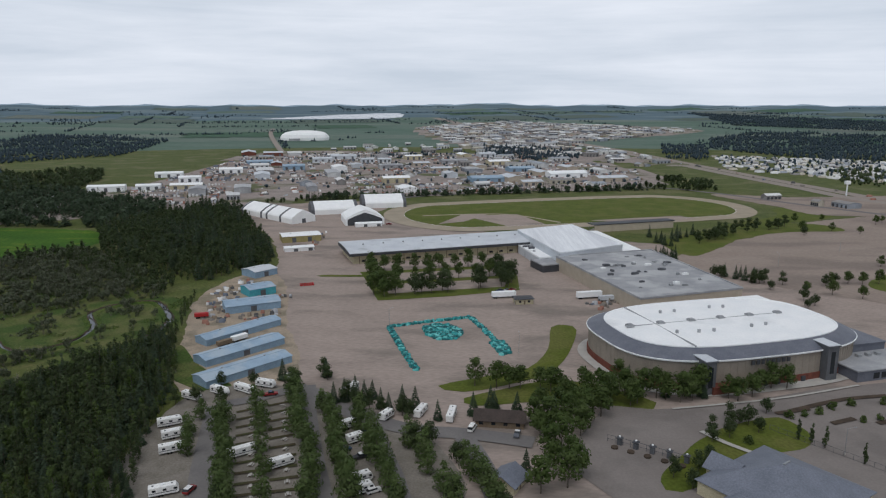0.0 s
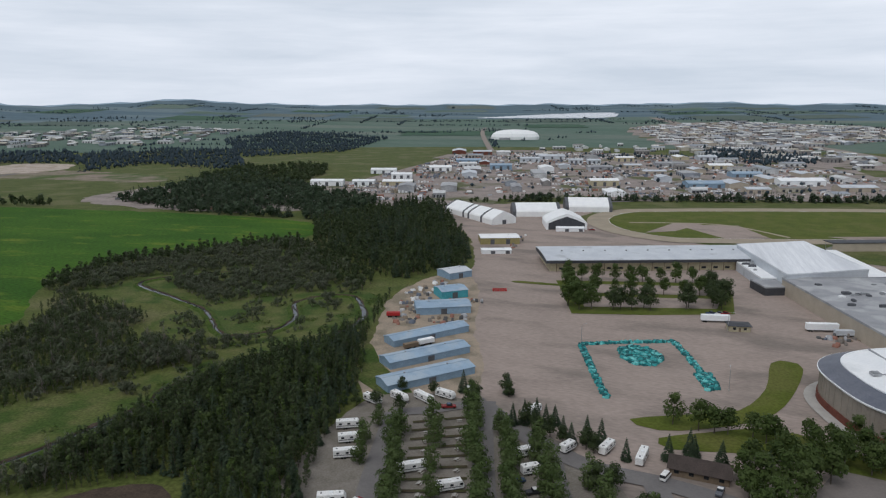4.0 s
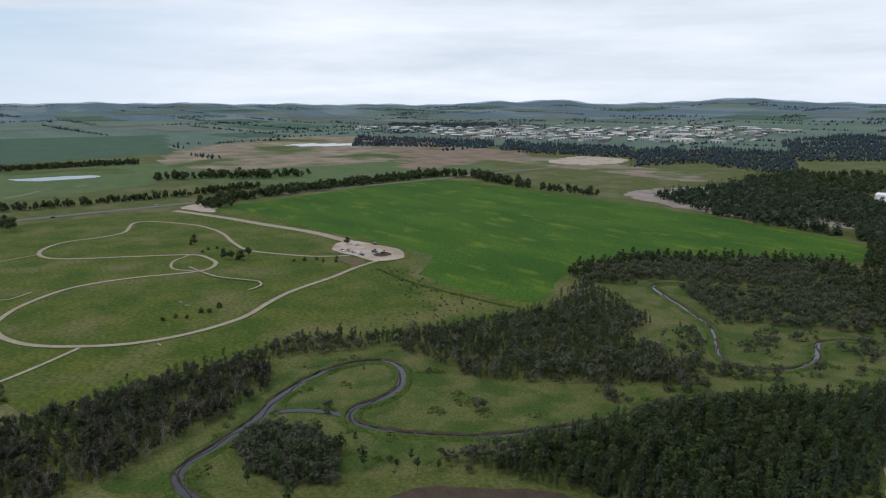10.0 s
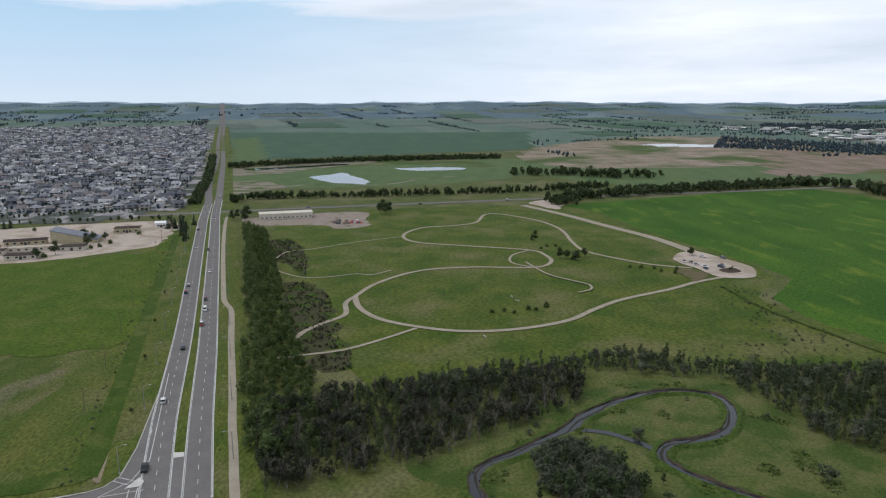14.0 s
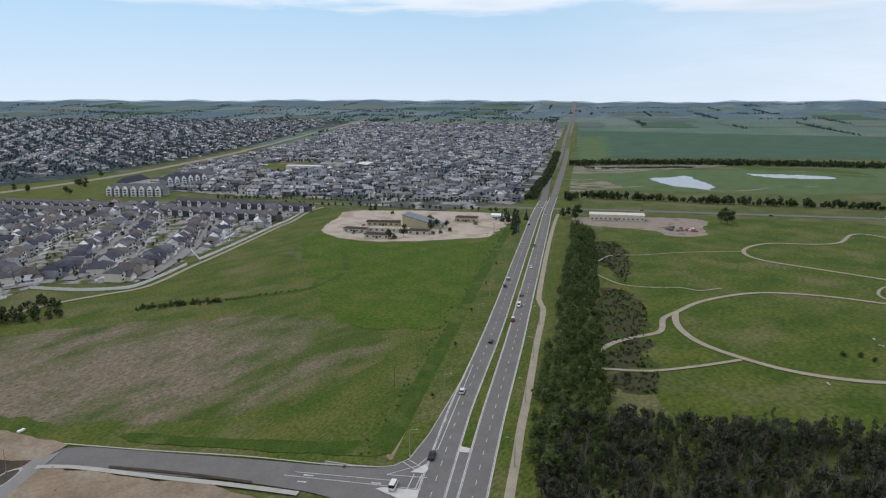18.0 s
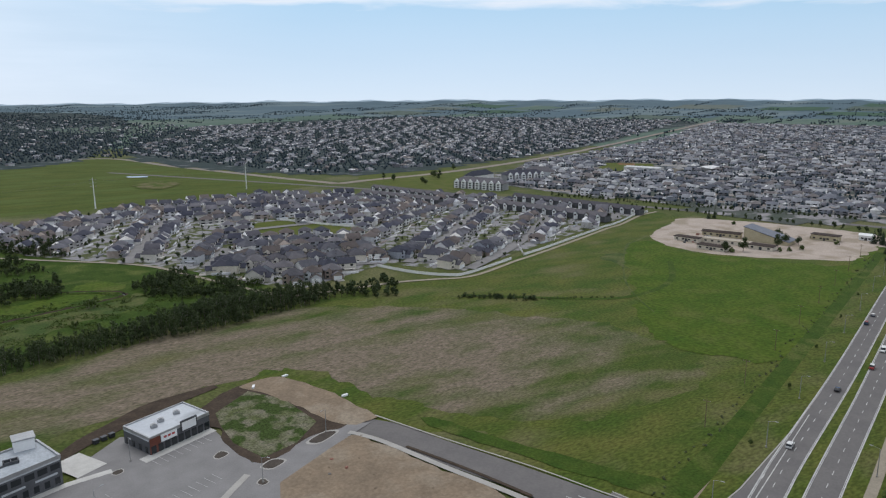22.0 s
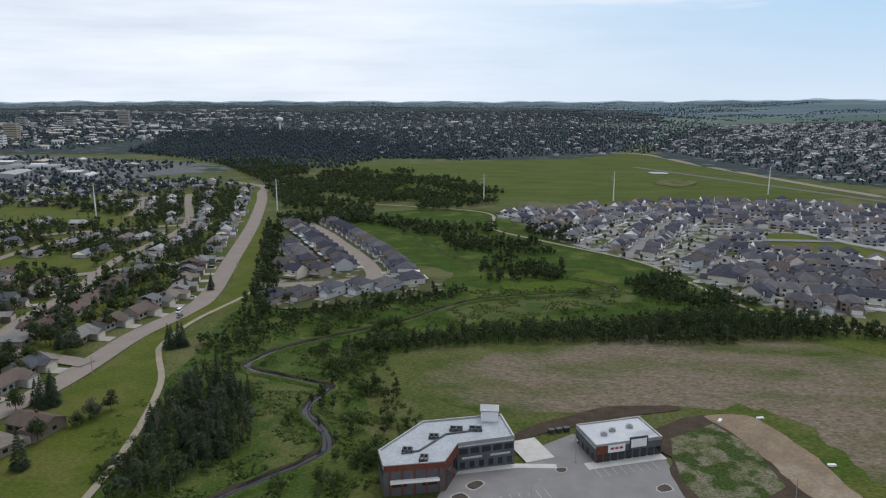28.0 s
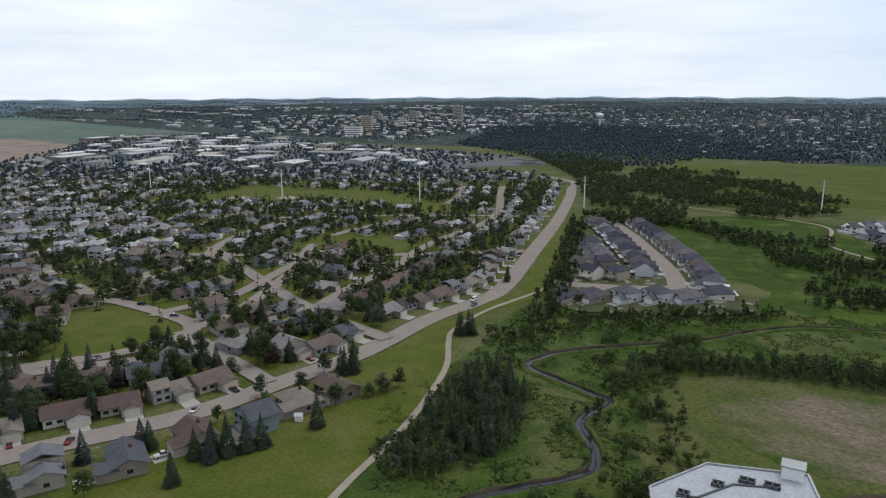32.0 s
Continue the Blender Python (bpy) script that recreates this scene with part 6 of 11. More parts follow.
quad_hall("exhibition_hall", "flat grey-roofed exhibition hall with tan walls", [(104, 357), (167, 379), (146, 483), (76, 461)], 9, M_TAN, M_GREYROOF, units=34, seed=3)
quad_hall("hall_tall", "tall pale-roofed exhibition hall beside the barn", [(78, 459), (127, 487), (106, 571), (59, 546)], 12, M_PALEROOF, M_SEAMROOF, 0.3)
quad_hall("hall_annex", "low white-roofed annex beside the tall hall", [(129, 487), (146, 483), (128, 574), (110, 570)], 6, M_TAN, M_WHITE, 0.3)
quad_hall("hall_link", "grey block between barn and hall", [(66, 470), (78, 474), (68, 520), (56, 516)], 6, M_PALEROOF, M_WHITE, 0.5, units=6, seed=9)
quad_hall("loading_canopy", "dark flat loading canopy", [(66, 452), (82, 458), (77, 476), (60, 470)], 5, M_DARK, M_GREYROOF, 0.3)


def long_barn():
    o, w, d = (-1, 519), 147.0, 46.0
    th = thing("long_barn", "long low barn with a pale metal roof and cream walls", "barn", at=at(o[0], o[1], 0, 18.5))
    bm = bmesh.new()
    gable_walls(bm, -w / 2 + 2, w / 2, -d / 2 + 3, d / 2 - 3, 7.2, 1.2)
    part("wall", bm, M_CREAM, th)
    rings = []
    for t in np.linspace(-1, 1, 13):
        rings.append([(-w / 2 - 1, t * d / 2, 9.4 - 1.2 * t * t), (w / 2 + 1, t * d / 2, 9.4 - 1.2 * t * t), (w / 2 + 1, t * d / 2, 9.0 - 1.2 * t * t), (-w / 2 - 1, t * d / 2, 9.0 - 1.2 * t * t)])
    part("roof", skin(rings, True, True), M_PALEROOF, th, "pale curved metal roof")
    # dark boxes under the overhang: eave shade given as colour
    part("fascia", boxes((-w / 2 - 0.8, w / 2 + 0.8, -d / 2 + 0.2, -d / 2 + 0.6, 5.9, 7.9), (-w / 2 - 0.8, w / 2 + 0.8, d / 2 - 0.6, d / 2 - 0.2, 5.9, 7.9), (-w / 2 - 0.8, -w / 2 - 0.4, -d / 2 + 0.7, d / 2 - 0.7, 5.6, 7.9)), M_DARK, th, "dark fascia with the eave's shade in its colour")
    for k in range(18):
        x = -w / 2 + 6 + k * 8
        part("post", boxes((x - 0.2, x + 0.2, -d / 2 + 0.7, -d / 2 + 1.1, 0, 7.6)), M_WOOD, th)
        part("window", boxes((x + 2, x + 5, -d / 2 + 2.9, -d / 2 + 3.1, 1.2, 2.6)), M_GLASS, th)
    for k in range(9):
        x = -60 + k * 15
        part("roof_vent", boxes((x - 0.5, x + 0.5, -0.5, 0.5, 9.2, 10.2)), M_METAL, th)


long_barn()


def metal_shed(label, x, y, length, width, h, turn, wall, roof, pitch=1.2, doors=3):
    th = thing("shed", label, "shed", "sheds beside the creek wood", at=at(x, y, 0, turn))
    bm = bmesh.new()
    gable_walls(bm, -length / 2, length / 2, -width / 2, width / 2, h, pitch)
    part("wall", bm, wall, th)
    bm = bmesh.new()
    gable_roof(bm, -length / 2, length / 2, -width / 2, width / 2, h, pitch, 0.35, 0.15)
    part("roof", bm, roof, th)
    for k in range(doors):
        u = -length / 2 + length * (k + 0.5) / doors
        part("door", boxes((u - 1.6, u + 1.6, -width / 2 - 0.08, -width / 2 + 0.05, 0, h * 0.8)), M_CHAR if k % 2 else wall, th)
    part("end_door", boxes((length / 2 - 0.05, length / 2 + 0.08, -1.4, 1.4, 0, h * 0.85)), M_DARK, th)
    for k in range(2):
        u = -length / 4 + k * length / 2
        part("roof_vent", boxes((u - 0.3, u + 0.3, -0.3, 0.3, h + pitch, h + pitch + 0.6)), M_METAL, th)
    part("ridge_cap", boxes((-length / 2 - 0.3, length / 2 + 0.3, -0.25, 0.25, h + pitch + 0.1, h + pitch + 0.22)), roof, th)
    return th


for label, x, y, ln, wd, h, tn, wl, rf in (
        ("long light blue steel shed beside the campground", -83, 277, 40, 11, 3.2, 47, M_BLUEWALL, M_BLUEROOF),
        ("long light blue steel shed", -91, 300, 40, 10.5, 3.2, 48, M_BLUEWALL, M_BLUEROOF),
        ("long light blue steel shed with parked trailers", -99, 327, 42, 9.5, 3.2, 50, M_BLUEWALL, M_BLUEROOF),
        ("pale blue steel shed among farm machines", -105, 371, 29, 15, 4.0, 25, M_BLUEWALL, M_BLUEROOF),
        ("teal-walled shed with a pale roof", -109, 401, 16, 14, 4.6, 38, M_TEAL, M_BLUEROOF),
        ("pale blue gabled shed by the wood", -120, 447, 17, 15, 4.2, 50, M_BLUEWALL, M_PALEROOF)):
    metal_shed(label, x, y, ln, wd, h, tn, wl, rf)
metal_shed("olive storage building with a white roof", -117, 566, 31, 19, 5.0, 20, M_OLIVE, M_FABRIC, 0.8, 5)
metal_shed("white site hut beside the olive building", -110, 525, 22, 9, 2.8, 20, M_WHITE, M_WHITE, 0.5, 4)


def fabric_hall(label, x, y, length, width, h, turn, bands=()):
    """A tent hall: straight sides, steep rounded gable, dark end bands."""
    th = thing("tent_hall", label, "tent hall", "white tent halls", at=at(x, y, 0, turn))
    prof = [(-1, 0), (-1, 0.4), (-0.93, 0.52), (-0.5, 0.8), (-0.06, 1.0), (0.06, 1.0), (0.5, 0.8), (0.93, 0.52), (1, 0.4), (1, 0)]

    def arch(u0, u1, grow):
        rings = [[(u, v * (width / 2 + grow), w * (h + grow)) for v, w in prof] for u in (u0, u1)]
        return skin(rings, True, True)
    part("cover", arch(-length / 2, length / 2, 0), M_FABRIC, th)
    for u in bands:
        part("band", arch(u - 1.6, u + 1.6, 0.08), M_CHAR, th, "dark fabric band")
    part("door", boxes((length / 2 - 0.05, length / 2 + 0.1, -2, 2, 0, 4)), M_CHAR, th)
    return th


fabric_hall("long white tent hall with dark bands", -163, 683, 92, 26, 12, -45, (-44, -8, 2, 26))
fabric_hall("white tent hall with dark ends", -113, 716, 46, 30, 12, 17, (-22, 22))
fabric_hall("white tent hall with dark ends", -66, 762, 46, 34, 13, 12, (-22, 22))
def extrude_x(profile, x0, x1):
    return skin([[(x, y, z) for y, z in profile] for x in (x0, x1)], True, True)


CANOPY = fabric_hall("white gabled canopy with dark panels for its open ends", -76, 654, 34, 36, 14, 105)
# closed dark sheets on both ends imitate the shade inside
for side in (-1, 1):
    part("stage_mouth", extrude_x([(-16, 0), (16, 0), (16, 5.6), (8, 9.0), (0, 11.6), (-8, 9.0), (-16, 5.6)], side * 17.0 - 0.15, side * 17.0 + 0.15), M_DARK, CANOPY, "dark panel standing in for the shaded open mouth")
metal_shed("white kiosk tent before the canopy", -68, 632, 24, 7, 3.0, 14, M_WHITE, M_WHITE, 0.9, 4)


# race track: sandy oval with grass infield
def oval(k):
    out = []
    for i in range(72):
        t = 2 * math.pi * i / 72
        u, v = (112 + 0) * np.sign(math.cos(t)) * min(1, abs(math.cos(t)) * 3) + (86 + k) * math.cos(t), (96 + k) * math.sin(t)
        out.append((135 + u * EAST[0] + v * NORTH[0], 727 + u * EAST[1] + v * NORTH[1]))
    return out


zone("ground_track", oval(0), 0.1, M_TRACK, "sandy oval race track", "race track", smooth=False)
zone("ground_infield", oval(-21), 0.13, M_LAWN, "green track infield", "lawn", smooth=False)
for pts in ([(-5, 640), (20, 655), (45, 700), (20, 700)], [(20, 690), (75, 700), (95, 640), (60, 628)], [(140, 662), (235, 690), (245, 668), (180, 645)]):
    zone("ground_infield_sand", pts, 0.16, M_LOT, "sandy patch in the infield", "ground", smooth=False)
ribbon("path_infield", [(-20, 690), (60, 700), (110, 650)], 4, 0.17, M_TRACK, "sandy path", "path")
ribbon("wall_track_rail", oval(-20.5), 0.25, 0.9, M_WHITE, "white inner rail of the track", "rail", closed=True, smooth=False)

# ---- woods ----
def reed_tuft(seed):
    rs = np.random.RandomState(seed)
    return gather([(*leaves(rs, [(0, 0, 0.1, 1.0, 1.0, 0.75), (0.5, 0.3, 0.1, 0.6, 0.6, 0.9)], 11, 0.55, 1.0), 0)])


T_WILLOW = [thicket(s, 7.5, 3.4, 300, 0.6) for s in range(20, 24)]
T_SCRUB = [thicket(s, 7.5, 3.4, 150, 0.85, 5) for s in range(24, 28)]
T_POPLAR = [broadleaf(s, 9.5, 3.7, 230, 0.85, 0.05) for s in range(150, 155)]
T_BELT = [broadleaf(s, 12.5, 2.7, 190, 0.8) for s in range(6)]
T_MID = [broadleaf(s, 12, 3.0, 84, 1.25) for s in range(6)]
T_MIDSPRUCE = [spruce(s, 13, 2.6, 140, 1.6) for s in range(44, 47)]
T_BUSH = [broadleaf(s, 2.6, 1.9, 46, 0.62, 0.0) for s in range(8, 12)]
T_REED = [reed_tuft(s) for s in range(80, 84)]
T_BARE = [bare(s) for s in range(30, 33)]
T_STEM = [stem_tree(s) for s in range(34, 38)]
T_SPRUCE = [spruce(s, 13, 2.6, 300, 1.05) for s in range(40, 43)]
T_GARDEN = [broadleaf(s, 10, 3.8, 84, 1.35) for s in range(60, 64)]
T_PARK = [broadleaf(s, 10, 4.2, 44, 1.9) for s in range(64, 68)]
T_FAR = [low_tree(s) for s in range(50, 54)]
T_FARSPRUCE = [low_tree(s, 12, 2.4, 20, 2.2, True) for s in range(55, 57)]
T_SPECK = [lump_tree(s, rs_h, rs_r, 1) for s, rs_h, rs_r in ((74, 8, 4.4), (75, 9, 4.0), (76, 7, 5.0), (77, 11, 3.4), (78, 6, 4.6))]
T_ASPEN = [stem_tree(s, 11.5, 1.9, 165, 0.62) for s in range(140, 146)]
T_DOT = [lump_tree(s, rs_h, rs_r) for s, rs_h, rs_r in ((70, 8, 4.4), (71, 9, 4.0), (72, 7, 4.8), (73, 10, 3.6))]
W_NEAR = [(-172, 166), (-172, 195), (-170, 228), (-160, 267), (-143, 308), (-138, 340), (-143, 395), (-128, 322), (-108, 268), (-102, 236), (-95, 205), (-88, 180), (-92, 160), (-108, 158), (-118, 172), (-134, 182), (-155, 168), (-173, 157)]
W_DARK = [(-302, 604), (-262, 749), (-214, 736), (-140, 556), (-118, 476), (-133, 449), (-146, 432), (-159, 426), (-179, 435), (-250, 502)]
W_LOOP = [(-335, 338), (-354, 345), (-366, 416), (-281, 524), (-250, 502), (-179, 435), (-165, 420), (-162, 396), (-188, 388), (-230, 345), (-262, 362), (-302, 385), (-308, 360)]
W_BELT = [(-333, 341), (-296, 285), (-296, 195), (-315, 154), (-288, 60), (-258, 57), (-298, 122), (-286, 180), (-262, 190), (-230, 196), (-178, 272), (-200, 282), (-242, 289), (-247, 312), (-300, 330)]
W_ROAD = [(-258, -2), (-279, 30), (-286, 70), (-296, 130), (-264, 118), (-240, 88), (-222, 60), (-205, 14)]
W_HEDGE = [(-225, 6), (-260, -4), (-288, -12), (-357, -27), (-419, -42), (-500, -62), (-560, -76), (-650, -100), (-645, -84), (-598, -66), (-490, -38), (-416, -19), (-334, 2), (-288, 17), (-222, 30)]
W_EDGE = [(-523, 825), (-477, 852), (-483, 994), (-553, 1150), (-621, 1131), (-615, 1057), (-693, 1102), (-640, 900)]
W_FAR = [(-580, 675), (-450, 622), (-357, 625), (-301, 618), (-282, 700), (-300, 756), (-419, 836), (-614, 987), (-626, 859)]
W_TOWN = [(-4, -236), (-35, -250), (-75, -262), (-114, -267), (-162, -268), (-234, -280), (-240, -300), (-178, -310), (-120, -288), (-82, -282), (-38, -268), (-6, -252)]
W_PATH = [(47, -186), (50, -218), (20, -200), (6, -160), (18, -130), (37, -122), (40, -149)]
W_PARK = [(421, -1170), (368, -1240), (200, -1023), (83, -1059), (-11, -931), (-80, -792), (-80, -713), (-20, -656), (49, -672), (49, -587), (94, -554), (150, -665), (261, -919)]
W_FOREST = [(732, -1441), (485, -1235), (341, -1078), (180, -1100), (150, -1290), (15, -1290), (-90, -1400), (100, -1700), (400, -2200), (900, -2500), (1000, -2300)]
LEAFY = [M_LEAF, M_BARK]


def clear(P, creek=CREEK_A, d=6):
    return P[~near_line(P, creek, d)]


P = clear(scatter(W_NEAR, 2.9))
k = RS.uniform(0, 1, len(P)) + np.array([0.35 * noise.noise((x / 22, y / 22, 1.5)) for x, y in P])
woods("wood_creekside", P[k < 0.62], T_ASPEN, LEAFY, "dense dark green creekside wood", (0.6, 1.1), rim=W_NEAR)
woods("wood_creekside_fresh", P[(k >= 0.62) & (k < 0.84)], T_ASPEN[:3] + T_BELT[:2], [M_LEAFB, M_STICK], "fresher green aspens in the creekside wood", (0.5, 0.95), rim=W_NEAR)
woods("wood_creekside_spruces", P[k >= 0.84], T_MIDSPRUCE, [M_NEEDLE, M_BARK], "dark spruces in the creekside wood", (0.6, 1.0), rim=W_NEAR)
woods("wood_creekside_willows", clear(scatter([(-182, 150), (-182, 210), (-172, 262), (-150, 300), (-138, 330), (-150, 296), (-158, 250), (-160, 205), (-160, 168)], 3.6)), T_SCRUB + T_BARE, [M_WILLOW, M_STICK], "grey-green willows before the creekside wood", (0.5, 0.95))
P = scatter(W_DARK, 5.0)
k = RS.uniform(0, 1, len(P)) + np.array([0.5 * noise.noise((x / 45, y / 45, 2.5)) for x, y in P]) < 0.24
woods("wood_dark", P[k], T_MIDSPRUCE, [M_NEEDLE, M_BARK], "dark spruces of the dense wood", (0.5, 1.35), rim=W_DARK)
woods("wood_dark_broadleaf", P[~k], T_MID, LEAFY, "dark broadleaf trees of the dense wood", (0.4, 1.0), rim=W_DARK)
P = clear(scatter(W_LOOP, 4.4), d=8)
E = near_line(P, [(-335, 338), (-354, 345), (-366, 416), (-281, 524), (-250, 502), (-179, 435), (-165, 420)], 24)
k = RS.uniform(0, 1, len(P))
Q = clumped(P[~E], 17, -0.42, 5.0)
woods("thicket_bends", Q, T_SCRUB, [M_WILLOW, M_STICK], "grey-green willow thicket in the creek bends", (0.4, 1.0))
woods("thicket_bends_edge", P[E & (k < 0.4)], T_SCRUB, [M_WILLOW, M_STICK], "willows along the edge of the crop field", (0.6, 1.05))
woods("wood_bends", P[E & (k > 0.4)], T_MID, LEAFY, "dark trees in the creek bends", (0.45, 0.85))
P = clear(scatter(W_BELT, 3.7), d=7)
k = RS.uniform(0, 1, len(P)) + np.array([0.5 * noise.noise((x / 26, y / 26, 8.5)) for x, y in P])
woods("thicket_belt", P[k < 0.4], T_SCRUB + T_WILLOW[:1], [M_WILLOW, M_STICK], "willow belt along the creek", (0.55, 1.1), rim=W_BELT)
woods("wood_belt", P[k > 0.4], T_ASPEN, [M_LEAF, M_STICK], "dark green trees of the creek belt", (0.42, 0.85), rim=W_BELT)
woods("wood_belt_dead", scatter(W_BELT, 13), T_BARE, [M_WILLOW, M_STICK], "bare grey trees standing in the creek belt", (0.7, 1.1))
P = scatter(W_ROAD, 3.3)
k = RS.uniform(0, 1, len(P)) + np.array([0.5 * noise.noise((x / 20, y / 20, 6.5)) for x, y in P])
woods("thicket_roadside", P[k < 0.55], T_SCRUB + T_BARE, [M_DULLLEAF, M_STICK], "grey bare-stemmed thicket", (0.6, 1.0))
woods("wood_roadside", P[k > 0.55], T_ASPEN, [M_LEAF, M_STICK], "dark roadside wood", (0.42, 0.72), rim=W_ROAD)
P = scatter(W_HEDGE, 5.3)
k = near_line(P, [(-225, 8), (-260, -3), (-288, -10), (-357, -27), (-419, -43), (-560, -76), (-650, -98)], 8.5)
woods("hedge_poplars", P[k], T_POPLAR, [M_POPLAR, M_BARK], "fresh green poplar belt along the trail", (0.5, 0.95))
woods("hedge_poplars_inner", P[~k], T_POPLAR, [M_LEAFB, M_BARK], "darker green trees along the poplar belt", (0.5, 0.85))
woods("wood_beyond_field", clumped(scatter(W_FAR, 6.5), 40, -0.3), T_FAR + T_FARSPRUCE + T_FARSPRUCE, [M_NEEDLE, M_BARK], "dark wood beyond the field", (0.7, 1.3))
woods("wood_works_edge", clumped(scatter(W_EDGE, 7), 50, -0.3), T_FAR + T_FARSPRUCE, LEAFY, "dark wood beside the works yards", (0.6, 1.2))
P = clear(scatter(W_TOWN, 3.1), CREEK_B, 5)
k = RS.uniform(0, 1, len(P)) < 0.6
woods("wood_valley", P[k], T_STEM, [M_LEAF, M_STICK], "dense pale-stemmed aspen grove of the creek valley", (0.75, 1.1), rim=W_TOWN)
woods("wood_valley_edge", P[~k], T_SCRUB + T_MID, LEAFY, "dark green undergrowth of the aspen grove", (0.42, 0.66))
P = clear(scatter(W_PATH, 4.0), CREEK_B, 4)
k = RS.uniform(0, 1, len(P))
woods("wood_path", P[k < 0.66], T_ASPEN + T_WILLOW, [M_LEAF, M_STICK], "tangled trees beside the path", (0.6, 1.0))
woods("wood_path_spruces", P[k > 0.86], T_SPRUCE, [M_NEEDLE, M_BARK], "spruces beside the path", (0.6, 1.05))
woods("wood_path_dead", P[(k > 0.66) & (k < 0.86)], T_BARE + T_SCRUB, [M_WILLOW, M_STICK], "bare grey trees beside the path", (0.8, 1.2))
woods("wood_park", clumped(scatter(W_PARK, 8.0), 60, -0.22), T_PARK, [M_LEAF, M_BARK], "dark park wood with clearings", (0.5, 1.1))
woods("wood_forest", scatter(W_FOREST, 11), T_SPECK + T_FARSPRUCE, [M_HAZELEAF, M_BARK], "dark spruce forest", (0.7, 1.25))

# shrubs and reeds of the two creek valleys
MEADOW_N = [(-215, 60), (-240, 70), (-280, 130), (-285, 180), (-235, 200), (-180, 268), (-200, 285), (-240, 300), (-235, 345), (-190, 392), (-150, 390), (-132, 330), (-155, 255), (-168, 180), (-180, 140)]
P = clumped(clear(scatter(MEADOW_N, 3.8), d=5), 16, 0.1)
P = P[(P[:, 1] > 225) | (RS.uniform(0, 1, len(P)) < 0.05)]
woods("thicket_meadow", scatter([(-226, 96), (-233, 110), (-221, 121), (-205, 124), (-184, 116), (-190, 104), (-207, 95)], 2.3), T_SCRUB + T_WILLOW[:1], [M_WILLOW, M_STICK], "dense grey-green willow clump on the meadow", (0.45, 0.75))
woods("shrubs_creek", P, T_BUSH + T_WILLOW[:2], [M_WILLOW, M_STICK], "grey-green shrubs on the creek meadow", (0.45, 0.95))
P = clumped(clear(scatter(MEADOW_N, 1.9), d=3.4), 11, 0.36, 4.0)
woods("reeds_creek", P, T_REED, [M_REEDLEAF], "tall green grass tufts on the creek meadow", (0.7, 1.3))
VALLEY = [(34, -118), (62, -160), (58, -230), (66, -300), (40, -330), (-40, -352), (-130, -372), (-220, -390), (-240, -350), (-180, -310), (-90, -280), (-20, -250), (-36, -190), (-44, -150), (-20, -125)]
P = clumped(clear(scatter(VALLEY, 1.9), CREEK_B, 2.6), 12, 0.0, 2.0)
woods("reeds_valley", P, T_REED, [M_REEDLEAF], "tall green grass tufts in the creek valley", (0.7, 1.4))
P = clumped(clear(scatter(VALLEY, 3.4), CREEK_B, 4.5), 17, 0.42, 7.0)
woods("shrubs_valley", P, T_BUSH + T_WILLOW[:1], [M_LEAFB, M_STICK], "dark green shrubs in the creek valley", (0.4, 0.85))
P = clumped(clear(scatter([(8, -232), (18, -300), (-30, -300), (-30, -262), (-34, -200), (-48, -186), (-43, -140), (-24, -128), (-16, -150), (-24, -172), (-20, -205)], 3.2), CREEK_B, 5), 14, 0.1, 9.0)
woods("shrubs_slope", P, T_BUSH + T_WILLOW[1:2], [M_LEAFB, M_STICK], "dense shrubs on the creek slope", (0.55, 1.1))


def bank_tufts(name, creek, width, label):
    """Grass hanging over the creek's edges."""
    C = curve(creek, False, 0.9)[:, :2]
    D = np.gradient(C, axis=0)
    D /= np.maximum(np.hypot(D[:, 0], D[:, 1]), 1e-6)[:, None]
    S = np.column_stack([-D[:, 1], D[:, 0]])
    w = np.interp(np.linspace(0, 1, len(C)), np.linspace(0, 1, len(width)), width)[:, None] / 2
    P = []
    for side in (-1, 1):
        j = np.array([noise.noise((x * 0.09, y * 0.09, side * 5.0)) for x, y in C])[:, None]
        P.append(C + side * S * (w + 0.5 - 1.5 * np.clip(j, -0.2, 0.8) + RS.uniform(-0.2, 1.6, (len(C), 1))))
    P = np.vstack(P)
    return woods(name, P[RS.uniform(0, 1, len(P)) < 0.8], T_REED, [M_REEDLEAF], label, (0.5, 1.2))


bank_tufts("reeds_bank", CREEK_A, W_A, "rank grass hanging over the creek banks")
bank_tufts("reeds_bank_town", CREEK_B, W_B, "rank grass hanging over the creek banks")

# ---- single trees, vehicles, posts ----
def split_tree(name, arrays, crown, label, group=""):
    V, F, M = arrays
    th = thing(name, label, "tree", group)
    for nm, k, mt in (("crown", 0, crown), ("trunk", 1, M_BARK)):
        f = F[M == k]
        u, g = np.unique(f, return_inverse=True)
        ob = new(nm, mesh(nm, V[u], g.reshape(-1, 3), [mt]))
        ob.parent = th
    return th


class Stock:
    """Things built once and then copied; the first place takes the built one itself."""

    def __init__(self, build):
        self.build, self.made = build, {}

    def put(self, key, m):
        if key not in self.made:
            self.made[key] = self.build(key)
            self.made[key].matrix_basis = m
            return self.made[key]
        return copy_thing(self.made[key], m)


